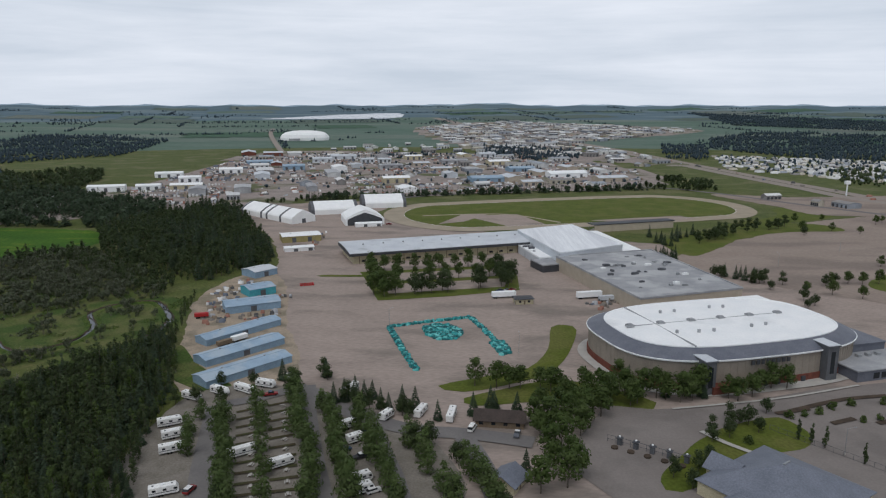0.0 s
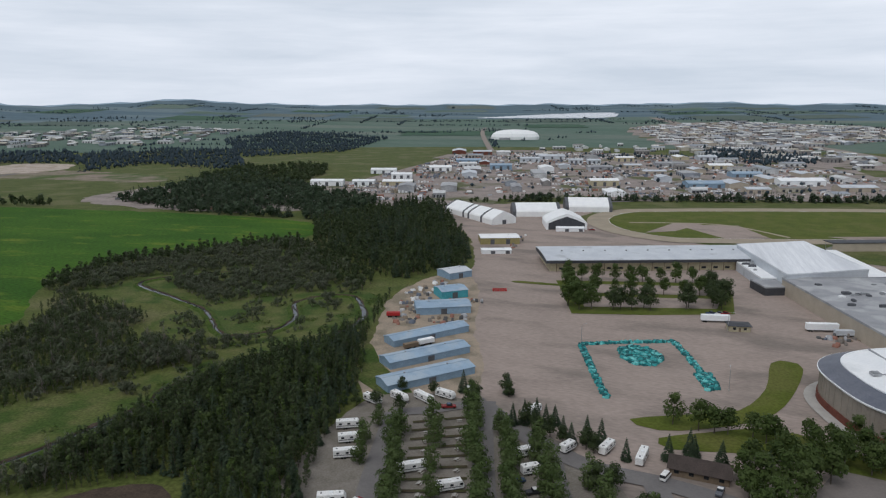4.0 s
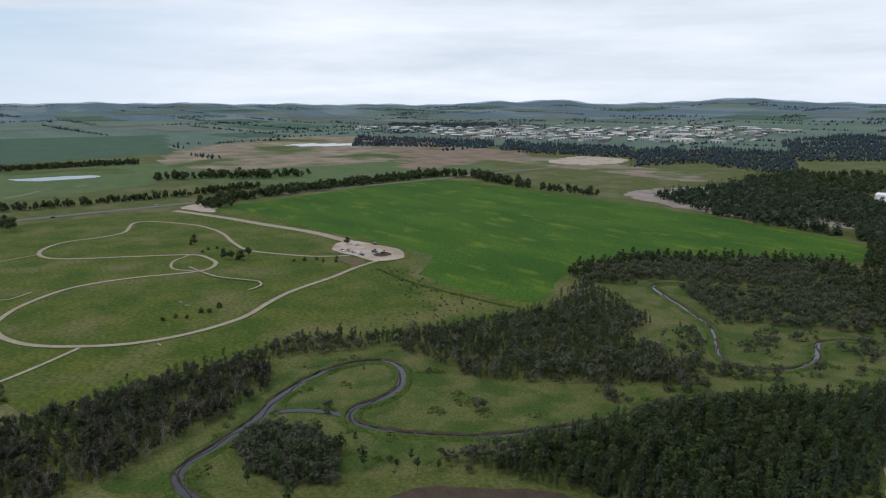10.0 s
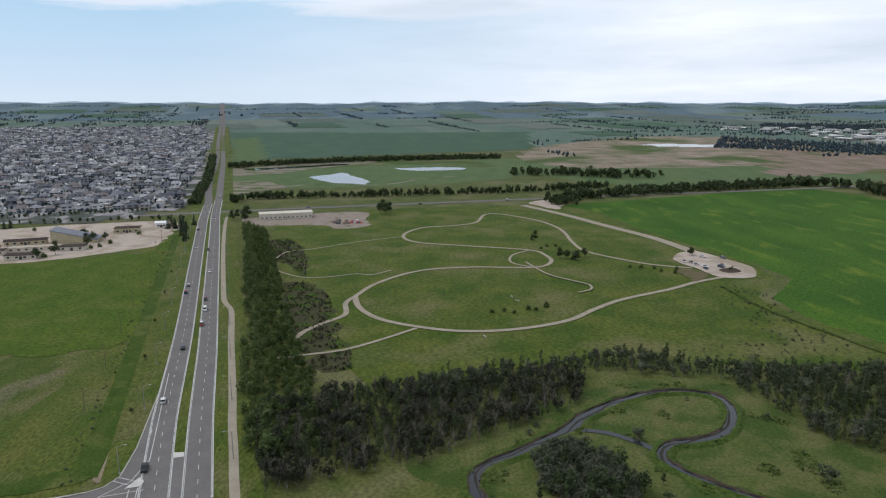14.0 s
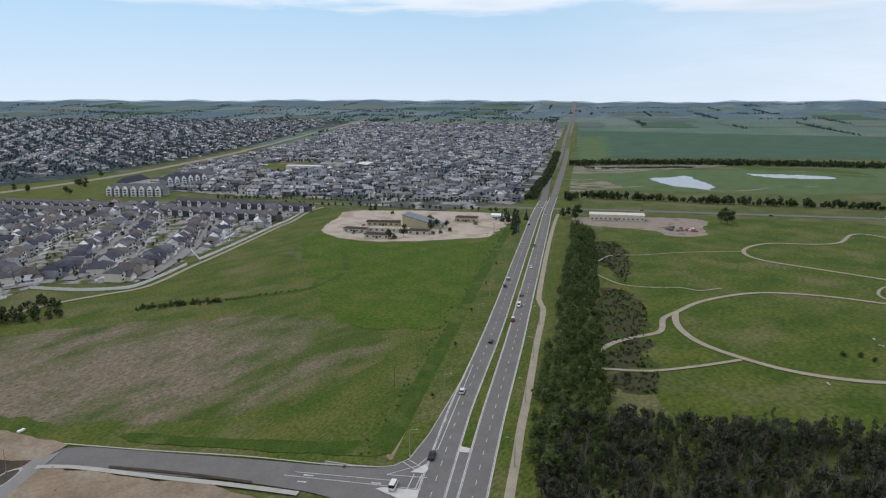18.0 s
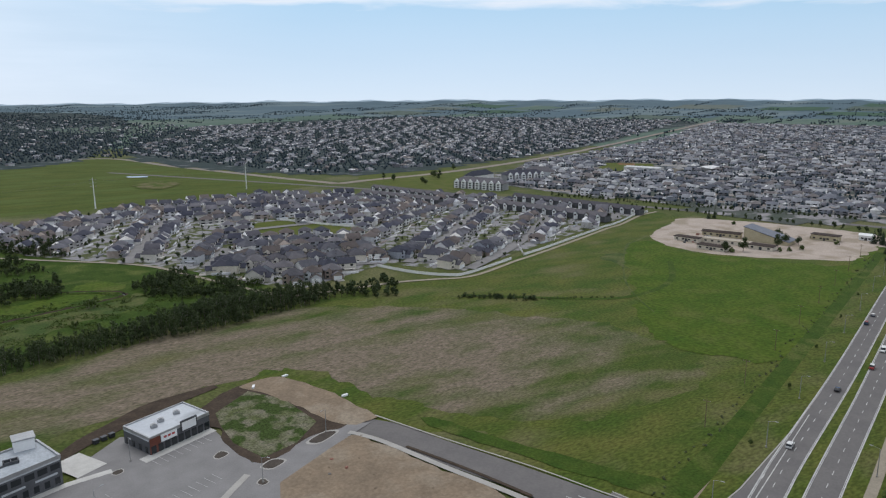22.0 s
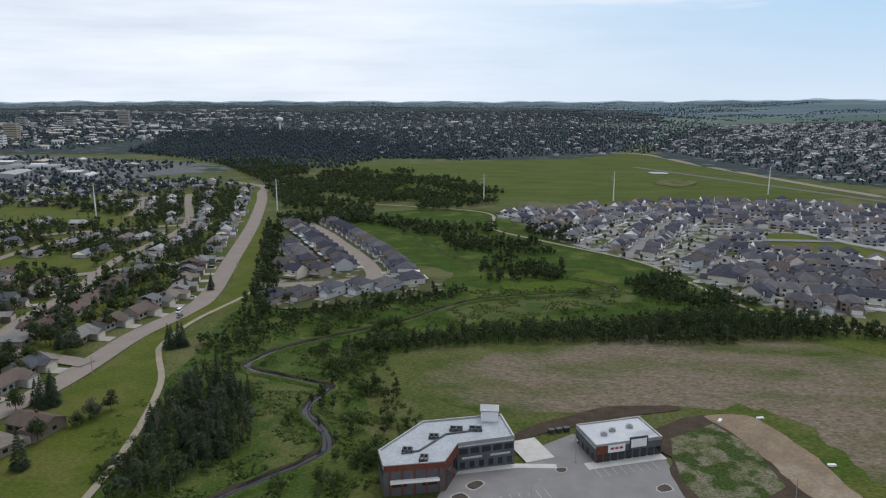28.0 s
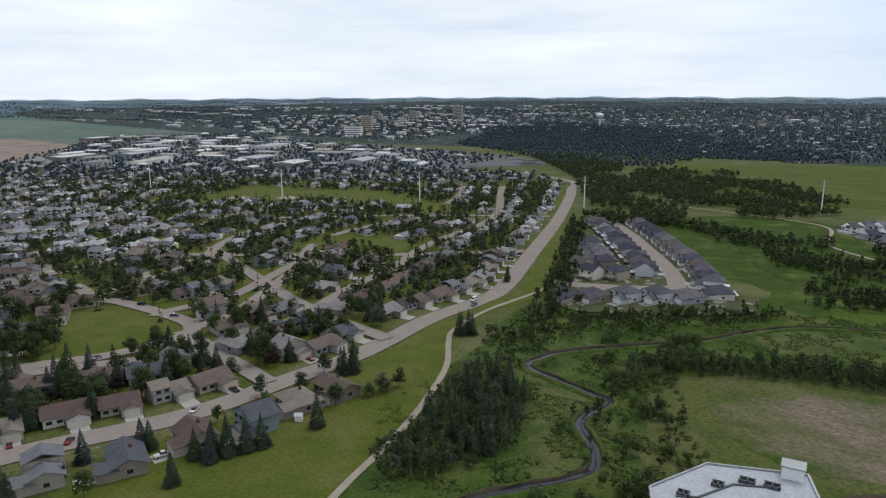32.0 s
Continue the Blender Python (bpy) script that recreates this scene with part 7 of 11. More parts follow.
def tree_kind(key):
    kind, i = key
    if kind == "poplar":
        return split_tree("poplar", column(60 + i, 12.5, 4.6, 900, 0.62), M_POPLAR, "columnar green poplar in a row", "poplar rows in the campground")
    if kind == "broad":
        return split_tree("broadleaf_tree", broadleaf(70 + i, 11, 4.2, 820, 0.62), M_LEAF, "full dark green broadleaf tree")
    if kind == "fresh":
        return split_tree("broadleaf_tree", broadleaf(80 + i, 9.5, 3.6, 720, 0.58), M_LEAFB, "fresh green broadleaf tree with open crown")
    if kind == "spruce":
        return split_tree("spruce", spruce(90 + i, 12, 2.8, 700, 0.85), M_NEEDLE, "dark pointed spruce tree")
    if kind == "blue":
        return split_tree("blue_spruce", spruce(95 + i, 11, 2.8, 700, 0.85), M_BLUENEEDLE, "silvery blue spruce in a garden")
    if kind == "purple":
        return split_tree("purple_tree", broadleaf(100 + i, 6, 2.4, 300, 0.6), M_PURPLE, "small purple-leaved ornamental tree")
    if kind == "cypress":
        return split_tree("columnar_aspen", column(105 + i, 8, 1.0, 260, 0.5), M_LEAF, "slim columnar tree in a garden row")
    if kind == "willow":
        return split_tree("grey_willow", broadleaf(110 + i, 9, 4.2, 760, 0.6, 0.05), M_WILLOW, "rounded grey-green willow tree")
    return split_tree("shrub", broadleaf(120 + i, 2.6, 1.6, 150, 0.5, 0.0), M_LEAFB, "low rounded garden shrub")


TREES = Stock(tree_kind)


def plant(kind, places, s=1.0, spread=0.0):
    for x, y in places:
        i = int(RS.randint(0, 3))
        key = (kind, i)
        g = s * RS.uniform(0.85, 1.15)
        x, y = x + RS.uniform(-spread, spread), y + RS.uniform(-spread, spread)
        m = Matrix.Translation((x, y, top(x, y) - 0.03)) @ pose(0, 0, 0, 0, 0, RS.uniform(0, 360))
        ob = TREES.put(key, m)
        ob.scale = (g * RS.uniform(0.9, 1.1), g * RS.uniform(0.9, 1.1), g * RS.uniform(0.9, 1.1))


def line_of(a, b, n):
    return [tuple(np.array(a) + (np.array(b) - np.array(a)) * t) for t in np.linspace(0, 1, n)]


def extrude_profile(prof, y0, y1):
    bm = bmesh.new()
    a = [bm.verts.new((x, y0, z)) for x, z in prof]
    b = [bm.verts.new((x, y1, z)) for x, z in prof]
    n = len(prof)
    for i in range(n):
        bm.faces.new((a[i], a[(i + 1) % n], b[(i + 1) % n], b[i]))
    bm.faces.new(a[::-1]), bm.faces.new(b)
    return bm


def wheel(name, x, y, r, w, parent):
    ring = [[(x + r * math.cos(t), yy, r + r * math.sin(t)) for t in np.linspace(0, 2 * math.pi, 13)[:-1]] for yy in (y - w / 2, y + w / 2)]
    return part(name, skin(ring, True, True), M_TYRE, parent)


def build_car(key):
    names = {"car": "parked passenger car", "pickup": "parked pickup truck", "van": "parked white van", "suv": "parked tall family car"}
    th = thing(key, names[key] + " with dark windows", "car", "parked cars")
    w = 0.92
    prof = {"car": [(-2.2, 0.35), (2.2, 0.35), (2.25, 0.75), (1.2, 0.95), (-1.6, 1.0), (-2.25, 0.9)],
            "suv": [(-2.3, 0.4), (2.3, 0.4), (2.35, 0.95), (1.3, 1.1), (-2.2, 1.15), (-2.35, 1.0)],
            "pickup": [(-2.8, 0.45), (2.7, 0.45), (2.75, 1.0), (1.5, 1.15), (-0.9, 1.15), (-2.8, 1.1)],
            "van": [(-2.6, 0.4), (2.6, 0.4), (2.65, 1.0), (1.9, 1.25), (-2.6, 1.3)]}[key]
    cab = {"car": [(1.15, 0.93), (0.4, 1.42), (-1.0, 1.44), (-1.7, 0.98)], "suv": [(1.25, 1.08), (0.6, 1.7), (-1.9, 1.72), (-2.25, 1.13)],
           "pickup": [(1.4, 1.13), (0.7, 1.75), (-0.7, 1.77), (-0.95, 1.13)], "van": [(1.9, 1.22), (1.3, 2.1), (-2.55, 2.15), (-2.6, 1.27)]}[key]
    paint = M_RV if key == "van" else M_CAR
    bm = extrude_profile(prof, -w, w)
    bmesh.ops.bevel(bm, geom=bm.edges[:], offset=0.06, segments=1, affect="EDGES")
    part("body", bm, paint, th)
    part("glazing", extrude_profile(cab, -w + 0.1, w - 0.1), M_GLASS, th)
    (x0, z0), (x1, z1) = cab[1], cab[2]
    part("roof", boxes((x1 + 0.08, x0 - 0.05, -w + 0.12, w - 0.12, z1 - 0.03, z1 + 0.05)), paint, th)
    for x in (prof[0][0] + 0.85, prof[1][0] - 0.85):
        for y in (-w + 0.1, w - 0.1):
            wheel("wheel", x, y, 0.34, 0.22, th)
    for y in (-0.6, 0.6):
        part("headlight", boxes((prof[1][0] - 0.02, prof[1][0] + 0.05, y - 0.18, y + 0.18, 0.62, 0.76)), M_METAL, th)
    return th


CARS = Stock(build_car)


def car(x, y, turn, kind="car"):
    return CARS.put(kind, at(x, y, top(x, y), turn))


def build_rv(key):
    long = {"trailer": 8.2, "caravan": 6.2, "motorhome": 9.5}[key]
    th = thing(key if key != "trailer" else "travel_trailer", {"trailer": "long white travel trailer with dark windows", "caravan": "short white caravan", "motorhome": "white motorhome with dark windscreen"}[key] + " on a gravel stand", "camper", "campers in the campground")
    w, h = 1.25, 3.1
    front = [(long / 2, 1.0), (long / 2, 1.9), (long / 2 - 0.7, h)] if key != "motorhome" else [(long / 2, 0.6), (long / 2, 2.4), (long / 2 - 0.3, h)]
    prof = [(-long / 2, 0.6), (long / 2 - 0.4, 0.6), *front, (-long / 2 + 0.15, h), (-long / 2, h - 0.2)]
    bm = extrude_profile(prof, -w, w)
    bmesh.ops.bevel(bm, geom=bm.edges[:], offset=0.1, segments=1, affect="EDGES")
    part("body", bm, M_RV, th)
    part("stripe", boxes((-long / 2 + 0.2, long / 2 - 0.6, -w - 0.012, w + 0.012, 1.25, 1.5)), M_CHAR, th, "dark painted stripe")
    for k in range(3):
        x = -long / 2 + 1.0 + k * (long - 2.4) / 2
        part("window", boxes((x, x + 1.0, -w - 0.02, w + 0.02, 1.75, 2.4)), M_GLASS, th)
    part("door", boxes((0.4, 1.05, w - 0.01, w + 0.03, 0.7, 2.6)), M_PALEROOF, th)
    part("roof_unit", bevelled(-0.6, 0.5, -0.4, 0.4, h, h + 0.32, 0.08, 1), M_WHITE, th, "roof air conditioner")
    part("roof_vent", boxes((-long / 2 + 1, -long / 2 + 1.5, -0.25, 0.25, h, h + 0.15), (long / 2 - 2, long / 2 - 1.5, -0.2, 0.2, h, h + 0.15)), M_CHAR, th)
    for x in ((-0.9, 0.0) if key != "motorhome" else (-2.6, 3.0)):
        for y in (-w + 0.12, w - 0.12):
            wheel("wheel", x - 0.4, y, 0.36, 0.24, th)
    if key == "motorhome":
        part("windscreen", boxes((long / 2 - 0.02, long / 2 + 0.03, -1.0, 1.0, 1.3, 2.3)), M_GLASS, th)
    else:
        part("drawbar", boxes((long / 2 - 0.4, long / 2 + 1.1, -0.06, 0.06, 0.5, 0.62), (long / 2 + 0.9, long / 2 + 1.0, -0.05, 0.05, 0, 0.6)), M_CHAR, th)
        part("awning", boxes((-2.0, 2.0, w + 0.02, w + 0.16, 2.75, 2.9)), M_CHAR, th)
    return th


RVS = Stock(build_rv)


def build_lamp(key):
    h = key
    th = thing("street_lamp", "tall grey steel street lamp with one arm", "street lamp", "street lamps")
    part("pole", skin([[(r * math.cos(t), r * math.sin(t), z) for t in np.linspace(0, 6.283, 7)[:-1]] for r, z in ((0.14, 0), (0.11, h * 0.6), (0.07, h))]), M_METAL, th)
    V, F = tube((0, 0, h - 0.05), (2.2, 0, h + 0.5), 0.05, 0.04, 5)
    ob = new("arm", mesh("arm", V, F, [M_METAL]))
    ob.parent = th
    part("lamp_head", bevelled(2.0, 2.9, -0.16, 0.16, h + 0.38, h + 0.56, 0.05, 1), M_METAL, th)
    part("base", boxes((-0.25, 0.25, -0.25, 0.25, 0, 0.5)), M_CONCRETE, th)
    return th


LAMPS = Stock(build_lamp)


def lamp(x, y, turn, h=9.0):
    return LAMPS.put(h, at(x, y, top(x, y), turn))


# trees on the lawns behind the halls
plant("broad", [(207, 563), (217, 573), (227, 583), (237, 593), (245, 599), (256, 609), (265, 615), (272, 616), (282, 621), (288, 616), (296, 617), (309, 628), (224, 564), (232, 569), (205, 550), (306, 584)], 0.85, 1.5)
plant("spruce", [(155, 503), (157, 496), (159, 489), (161, 484), (165, 486), (174, 552), (175, 544), (178, 540), (189, 558), (196, 572), (203, 577), (192, 440), (189, 567)], 0.72, 1.0)
plant("broad", [(175, 440), (179, 443), (179, 437), (192, 424), (199, 434), (197, 424), (196, 408), (204, 385), (199, 369), (205, 375), (234, 416), (242, 422)], 0.7, 1.0)


def grandstand():
    """A long dark-roofed stand beside the track."""
    a, b = np.array((129, 604), float), np.array((207, 629), float)
    c, w = (a + b) / 2, math.dist(a, b)
    th = thing("grandstand", "long low grandstand with a dark flat roof beside the track", "grandstand", at=at(c[0], c[1], top(*c), math.degrees(math.atan2(*(b - a)[::-1]))))
    part("roof", boxes((-w / 2, w / 2, -5, 7, 6.2, 6.8)), M_DARK, th)
    part("rear_wall", boxes((-w / 2 + 1, w / 2 - 1, -4.6, -4.2, 0, 6.2)), M_TAN, th)
    for k in range(4):
        part("seat_row", boxes((-w / 2 + 1, w / 2 - 1, -3.8 + 2.2 * k, -1.8 + 2.2 * k, 0, 3.2 - 0.8 * k)), M_CONCRETE, th)
    for k in range(9):
        u = -w / 2 + 1.5 + (w - 3) * k / 8
        part("post", boxes((u - 0.15, u + 0.15, 5.6, 5.9, 0, 6.2)), M_METAL, th)
    return th


grandstand()

# ---- campground ----
for pts, w in (([(-64, 165), (-72, 190), (-80, 225), (-84, 243)], 7), ([(-30, 165), (-40, 200), (-50, 240), (-54, 262)], 7), ([(-84, 243), (-70, 250), (-54, 262)], 6), ([(-54, 258), (-34, 238), (-12, 224), (10, 220), (30, 214)], 8), ([(-10, 170), (-14, 190), (-20, 210), (-24, 226)], 6), ([(16, 176), (12, 200), (6, 222)], 7)):
    ribbon("road_camp", pts, w, 0.2, M_ROAD, "worn campground lane", "road", step=3)
CAMP_ROWS = [((-77, 229), (-61, 176), 8), ((-67, 237), (-50, 178), 5), ((-56, 252), (-37, 178), 11), ((-43, 238), (-26, 178), 9), ((-30, 232), (-13, 176), 8), ((-10, 212), (3, 176), 5), ((6, 200), (16, 176), 5)]
for k, (a, b, n) in enumerate(CAMP_ROWS):
    plant("poplar", line_of(a, b, n), 0.86 if k != 1 else 0.74, 1.3)
    if k != 1:
        plant("broad", line_of(a, b, max(2, n // 4)), 0.7, 1.8)
plant("poplar", [(-86, 232), (-85, 218), (-81, 206)], 0.75, 0.5)
plant("broad", [(-82, 243), (-100, 245), (-92, 247), (-76, 262), (-88, 262), (-58, 262), (-62, 268), (-50, 272), (-46, 268)], 0.6, 1)
plant("spruce", [(-64, 269), (-47, 271), (-38, 248), (-34, 250), (-26, 250)], 0.7, 1)
plant("spruce", [(-30, 246), (-22, 242), (-15, 240), (-10, 239), (-40, 246), (-19, 238), (-1, 231), (18, 240), (10, 235), (27, 238), (40, 233)], 0.72, 1)
plant("broad", [(-36, 246), (-33, 243), (-27, 240), (-22, 237), (-15, 236), (-12, 233), (-5, 214), (-6, 210)], 0.66, 1)
for (x, y), turn, kind in zip([(-95, 227), (-90, 218), (-87, 208), (-80, 183), (-95, 249), (-86, 254), (-77, 256), (-70, 261), (-61, 266), (-64, 206), (-50, 199), (-36, 256), (-33, 225), (-29, 215), (-24, 190), (-23, 184), (3, 233), (-20, 232), (-8, 236)],
                              (25, 28, 26, 22, -25, -30, -32, -20, -62, 33, 33, 65, 40, 35, 30, 30, 80, 60, 70),
                              ("trailer", "trailer", "trailer", "trailer", "trailer", "trailer", "motorhome", "trailer", "caravan", "motorhome", "trailer", "motorhome", "trailer", "caravan", "caravan", "caravan", "motorhome", "caravan", "trailer")):
    RVS.put(kind, at(x, y, top(x, y), turn))
for x, y, turn, kind in ((-73, 184, 75, "suv"), (-55, 247, 15, "pickup"), (-66, 252, 20, "pickup"), (-32, 208, 40, "pickup"), (-26, 204, 30, "pickup"), (10, 223, 70, "van"), (25, 219, 75, "pickup"), (-27, 222, 40, "car"), (-20, 184, 30, "suv")):
    car(x, y, turn, kind)
M_CAMPHEDGE = surface("brown mulch strip", (0.075, 0.06, 0.04), (0.06, 0.065, 0.03), 3, 0.5, 0.95)
for k in range(10):
    t = k / 9
    a, b = np.array((-77, 236)) * (1 - t) + np.array((-62, 181)) * t, np.array((-55, 248)) * (1 - t) + np.array((-40, 186)) * t
    for u0, u1 in ((0.1, 0.45), (0.55, 0.92)):
        p, q = a + (b - a) * u0, a + (b - a) * u1
        ribbon("ground_camp_strip", [tuple(p), tuple(q)], 1.5, 0.2, M_CAMPHEDGE, "planted strip between camping stands", "ground", smooth=False)
        m = (p + q) / 2 + np.array((1.5, -2.2))
        th = thing("picnic_table", "grey wooden picnic table on a camping stand", "picnic table", "picnic tables", at=at(m[0], m[1], top(*m), 30 + 9 * k))
        part("tabletop", boxes((-0.9, 0.9, -0.38, 0.38, 0.7, 0.76)), M_CONCRETE, th)
        for s in (-1, 1):
            part("bench", boxes((-0.9, 0.9, s * 0.7 - 0.14, s * 0.7 + 0.14, 0.42, 0.47)), M_CONCRETE, th)
            part("leg", boxes((s * 0.6 - 0.05, s * 0.6 + 0.05, -0.75, 0.75, 0.35, 0.42), (s * 0.6 - 0.05, s * 0.6 + 0.05, -0.1, 0.1, 0, 0.7)), M_WOOD, th)


def long_house(name, label, x, y, w, d, h, rh, turn, wall, roof, hip=False, category="house"):
    th = thing(name, label, category, at=at(x, y, top(x, y), turn))
    bm = bmesh.new()
    if hip:
        box(bm, -w / 2, w / 2, -d / 2, d / 2, 0, h)
    else:
        gable_walls(bm, -w / 2, w / 2, -d / 2, d / 2, h, rh)
    part("wall", bm, wall, th)
    bm = bmesh.new()
    (hip_roof if hip else gable_roof)(bm, -w / 2, w / 2, -d / 2, d / 2, h, rh, 0.7)
    part("roof", bm, roof, th)
    n = max(2, int(w / 4))
    for k in range(n):
        u = -w / 2 + w * (k + 0.5) / n
        for s in (-1, 1):
            part("window", boxes((u - 0.7, u + 0.7, s * d / 2 - 0.05, s * d / 2 + 0.05, 1.0, min(h - 0.4, 2.2))), M_GLASS, th)
    part("door", boxes((-0.5, 0.5, -d / 2 - 0.07, -d / 2 + 0.02, 0, 2.1)), M_WOOD, th)
    return th


M_BROWNROOF = surface("brown shingles", (0.075, 0.06, 0.055), (0.06, 0.05, 0.045), 3, 0.4, 0.9)
M_SLATE = surface("blue-grey metal roof", (0.17, 0.185, 0.225), (0.14, 0.155, 0.19), 5, 0.5, 0.5)
long_house("washhouse", "long dark brown-roofed washhouse in the campground", 20, 229, 17, 8, 2.8, 2.2, -8, M_WOOD, M_BROWNROOF)
long_house("cabin", "small grey-roofed cabin among trees", 19, 188, 9, 8, 2.8, 2.4, 60, M_CREAM, M_SLATE)
HOUSE = long_house("lodge", "large lodge with a blue-grey hipped metal roof", 96, 180, 34, 32, 4.5, 7.0, 35, M_CREAM, M_SLATE, True, "building")
bm = bmesh.new()
hip_roof(bm, -22, -14, -4, 6, 4.0, 2.8, 0.6)
part("porch_roof", bm, M_SLATE, HOUSE)
part("porch_wall", boxes((-21.4, -16, -3.4, 5.4, 0, 4.0)), M_CREAM, HOUSE)
bm = bmesh.new()
gable_roof(bm, -9, -1, 10, 19.5, 4.6, 3.4, 0.5, 0.2, "y")
part("gable_roof", bm, M_SLATE, HOUSE)
bm = bmesh.new()
gable_walls(bm, -8.6, -1.4, 12, 19, 4.6, 3.2, "y")
part("gable_wall", bm, M_CREAM, HOUSE)
part("ridge_cap", boxes((-1.6, 1.6, -0.25, 0.25, 11.35, 11.65)), M_METAL, HOUSE)
# ticket gates: a row of small booths under a light frame
for k, (x, y) in enumerate(line_of((58, 213), (76, 201), 5)):
    th = thing("ticket_booth", "small dark ticket booth with a round lamp", "ticket booth", "ticket gates", at=at(x, y, top(x, y), -34))
    part("booth", bevelled(-0.7, 0.7, -0.7, 0.7, 0, 2.3, 0.05, 1), M_CHAR, th)
    part("roof", boxes((-1.0, 1.0, -1.0, 1.0, 2.3, 2.5)), M_DARK, th)
    part("lamp_globe", skin([[(0.35 * math.cos(t) * math.cos(p), 0.35 * math.sin(t) * math.cos(p), 2.9 + 0.35 * math.sin(p)) for t in np.linspace(0, 6.283, 9)[:-1]] for p in np.linspace(-1.5, 1.5, 6)]), M_WHITE, th)
    part("planter", skin([[(1.2 * math.cos(t) - 0.5, 1.2 * math.sin(t) - 3.2, z) for t in np.linspace(0, 6.283, 11)[:-1]] for z in (0, 0.5)]), M_DARKSOIL, th)
GATE = thing("gate_fence", "dark steel fence between the ticket gates", "fence", at=at(67, 207, top(67, 207), -34))
for k in range(13):
    part("post", boxes((-15 + k * 2.6, -14.9 + k * 2.6, -0.06, 0.06, 0, 2.4)), M_CHAR, GATE)
part("rail", boxes((-15, 16.3, -0.04, 0.04, 2.3, 2.42), (-15, 16.3, -0.04, 0.04, 1.0, 1.08)), M_CHAR, GATE)
LINKS = thing("chain_fence", "dark chain-link fence beside the drive", "fence", at=at(127, 205, top(127, 205), -52))
for k in range(16):
    part("post", boxes((-24 + k * 3, -23.92 + k * 3, -0.04, 0.04, 0, 1.9)), M_CHAR, LINKS)
part("rail", boxes((-24, 21, -0.03, 0.03, 1.82, 1.9), (-24, 21, -0.03, 0.03, 0.2, 0.26)), M_CHAR, LINKS)
# trees round the arena and its gardens
plant("fresh", [(61, 243), (68, 244), (73, 246), (68, 253), (64, 250), (75, 251), (70, 258), (80, 249), (88, 248), (95, 247), (84, 250), (92, 251), (99, 250), (54, 243), (56, 236), (47, 242), (36, 222), (42, 226), (48, 232), (52, 236), (45, 220), (38, 214), (32, 196), (36, 188), (30, 184), (39, 200), (33, 206)], 1.22, 2)
plant("fresh", [(107, 249), (112, 249), (117, 252), (122, 255), (130, 258), (136, 260), (35, 238), (40, 238), (31, 226), (33, 217), (14, 262), (22, 260), (30, 259), (38, 259), (46, 258), (54, 257), (60, 256), (42, 256), (26, 258), (50, 226), (40, 192)], 1.08, 1.5)
plant("spruce", [(85, 252), (73, 262), (99, 250), (24, 192), (18, 240)], 0.75, 1)
plant("broad", [(101, 231), (106, 227), (117, 236), (104, 228), (89, 215), (92, 222), (96, 218), (83, 200), (78, 196), (69, 192), (73, 186), (99, 226), (108, 222)], 0.62, 0.6)
plant("cypress", [(118, 216), (121, 213.5), (124, 210.5), (131, 200), (136, 193)], 0.9, 0.2)
plant("shrub", [(123, 233), (130, 235), (150, 243), (154, 231), (164, 245), (142, 240), (147, 230), (112, 229), (136, 236), (160, 233), (86, 208), (101, 214)], 1.1, 0.8)
for pts in ([(126, 238), (150, 248), (170, 252)], [(136, 228), (146, 232)], [(152, 228), (160, 231)], [(120, 236), (134, 240)]):
    ribbon("ground_bed", pts, 2.4, 0.3, M_DARKSOIL, "planted bed in the car park", "bed", step=2)
ribbon("pavement_garden_walk", [(88, 222), (93, 214), (100, 206), (108, 200)], 2.0, 0.3, M_CONCRETE, "pale garden walk", "path")
ribbon("pavement_drive_kerb", [(84, 240), (104, 244), (130, 250), (165, 262)], 1.2, 0.3, M_CONCRETE, "concrete kerb before the arena", "kerb")
plant("fresh", [(-46, 444), (-43, 430), (-40, 416), (-37, 404), (-34, 393), (-27, 396), (-30, 407), (-40, 398), (-36, 412)], 1.35, 1)
plant("broad", [(-16, 399), (-12, 400), (-6, 401), (2, 402), (-1, 406), (21, 410), (23, 413), (36, 418), (40, 415), (42, 426), (36, 428), (42, 438), (34, 446), (38, 452)], 1.2, 1)
plant("fresh", line_of((-48, 456), (26, 472), 9) + line_of((-28, 427), (30, 441), 7), 1.2, 1)
plant("spruce", [(158, 496), (163, 493), (160, 490), (166, 490), (182, 442), (190, 432), (186, 436), (194, 426), (281, 622), (172, 556), (196, 580), (212, 588), (172, 578), (178, 565)], 0.8, 1)
plant("broad", [(200, 424), (208, 420), (215, 560), (225, 572), (238, 582), (250, 592), (262, 600), (275, 606), (288, 612), (300, 618), (245, 586), (230, 578), (220, 566)], 0.75, 2)
plant("fresh", [(314, 605), (341, 605), (356, 591), (239, 420), (250, 421), (258, 420), (269, 421), (400, 640), (410, 650), (330, 650), (360, 660), (300, 470), (215, 404), (228, 396), (240, 388)], 0.9, 1)
for x, y, tn in ((187, 438, 0), (230, 470, 90), (300, 520, 0), (360, 560, 0), (420, 480, 0), (-27, 338, 45), (40, 378, 0), (128, 206, 0), (150, 214, 0), (34, 299, 90)):
    lamp(x, y, tn, 9.0)


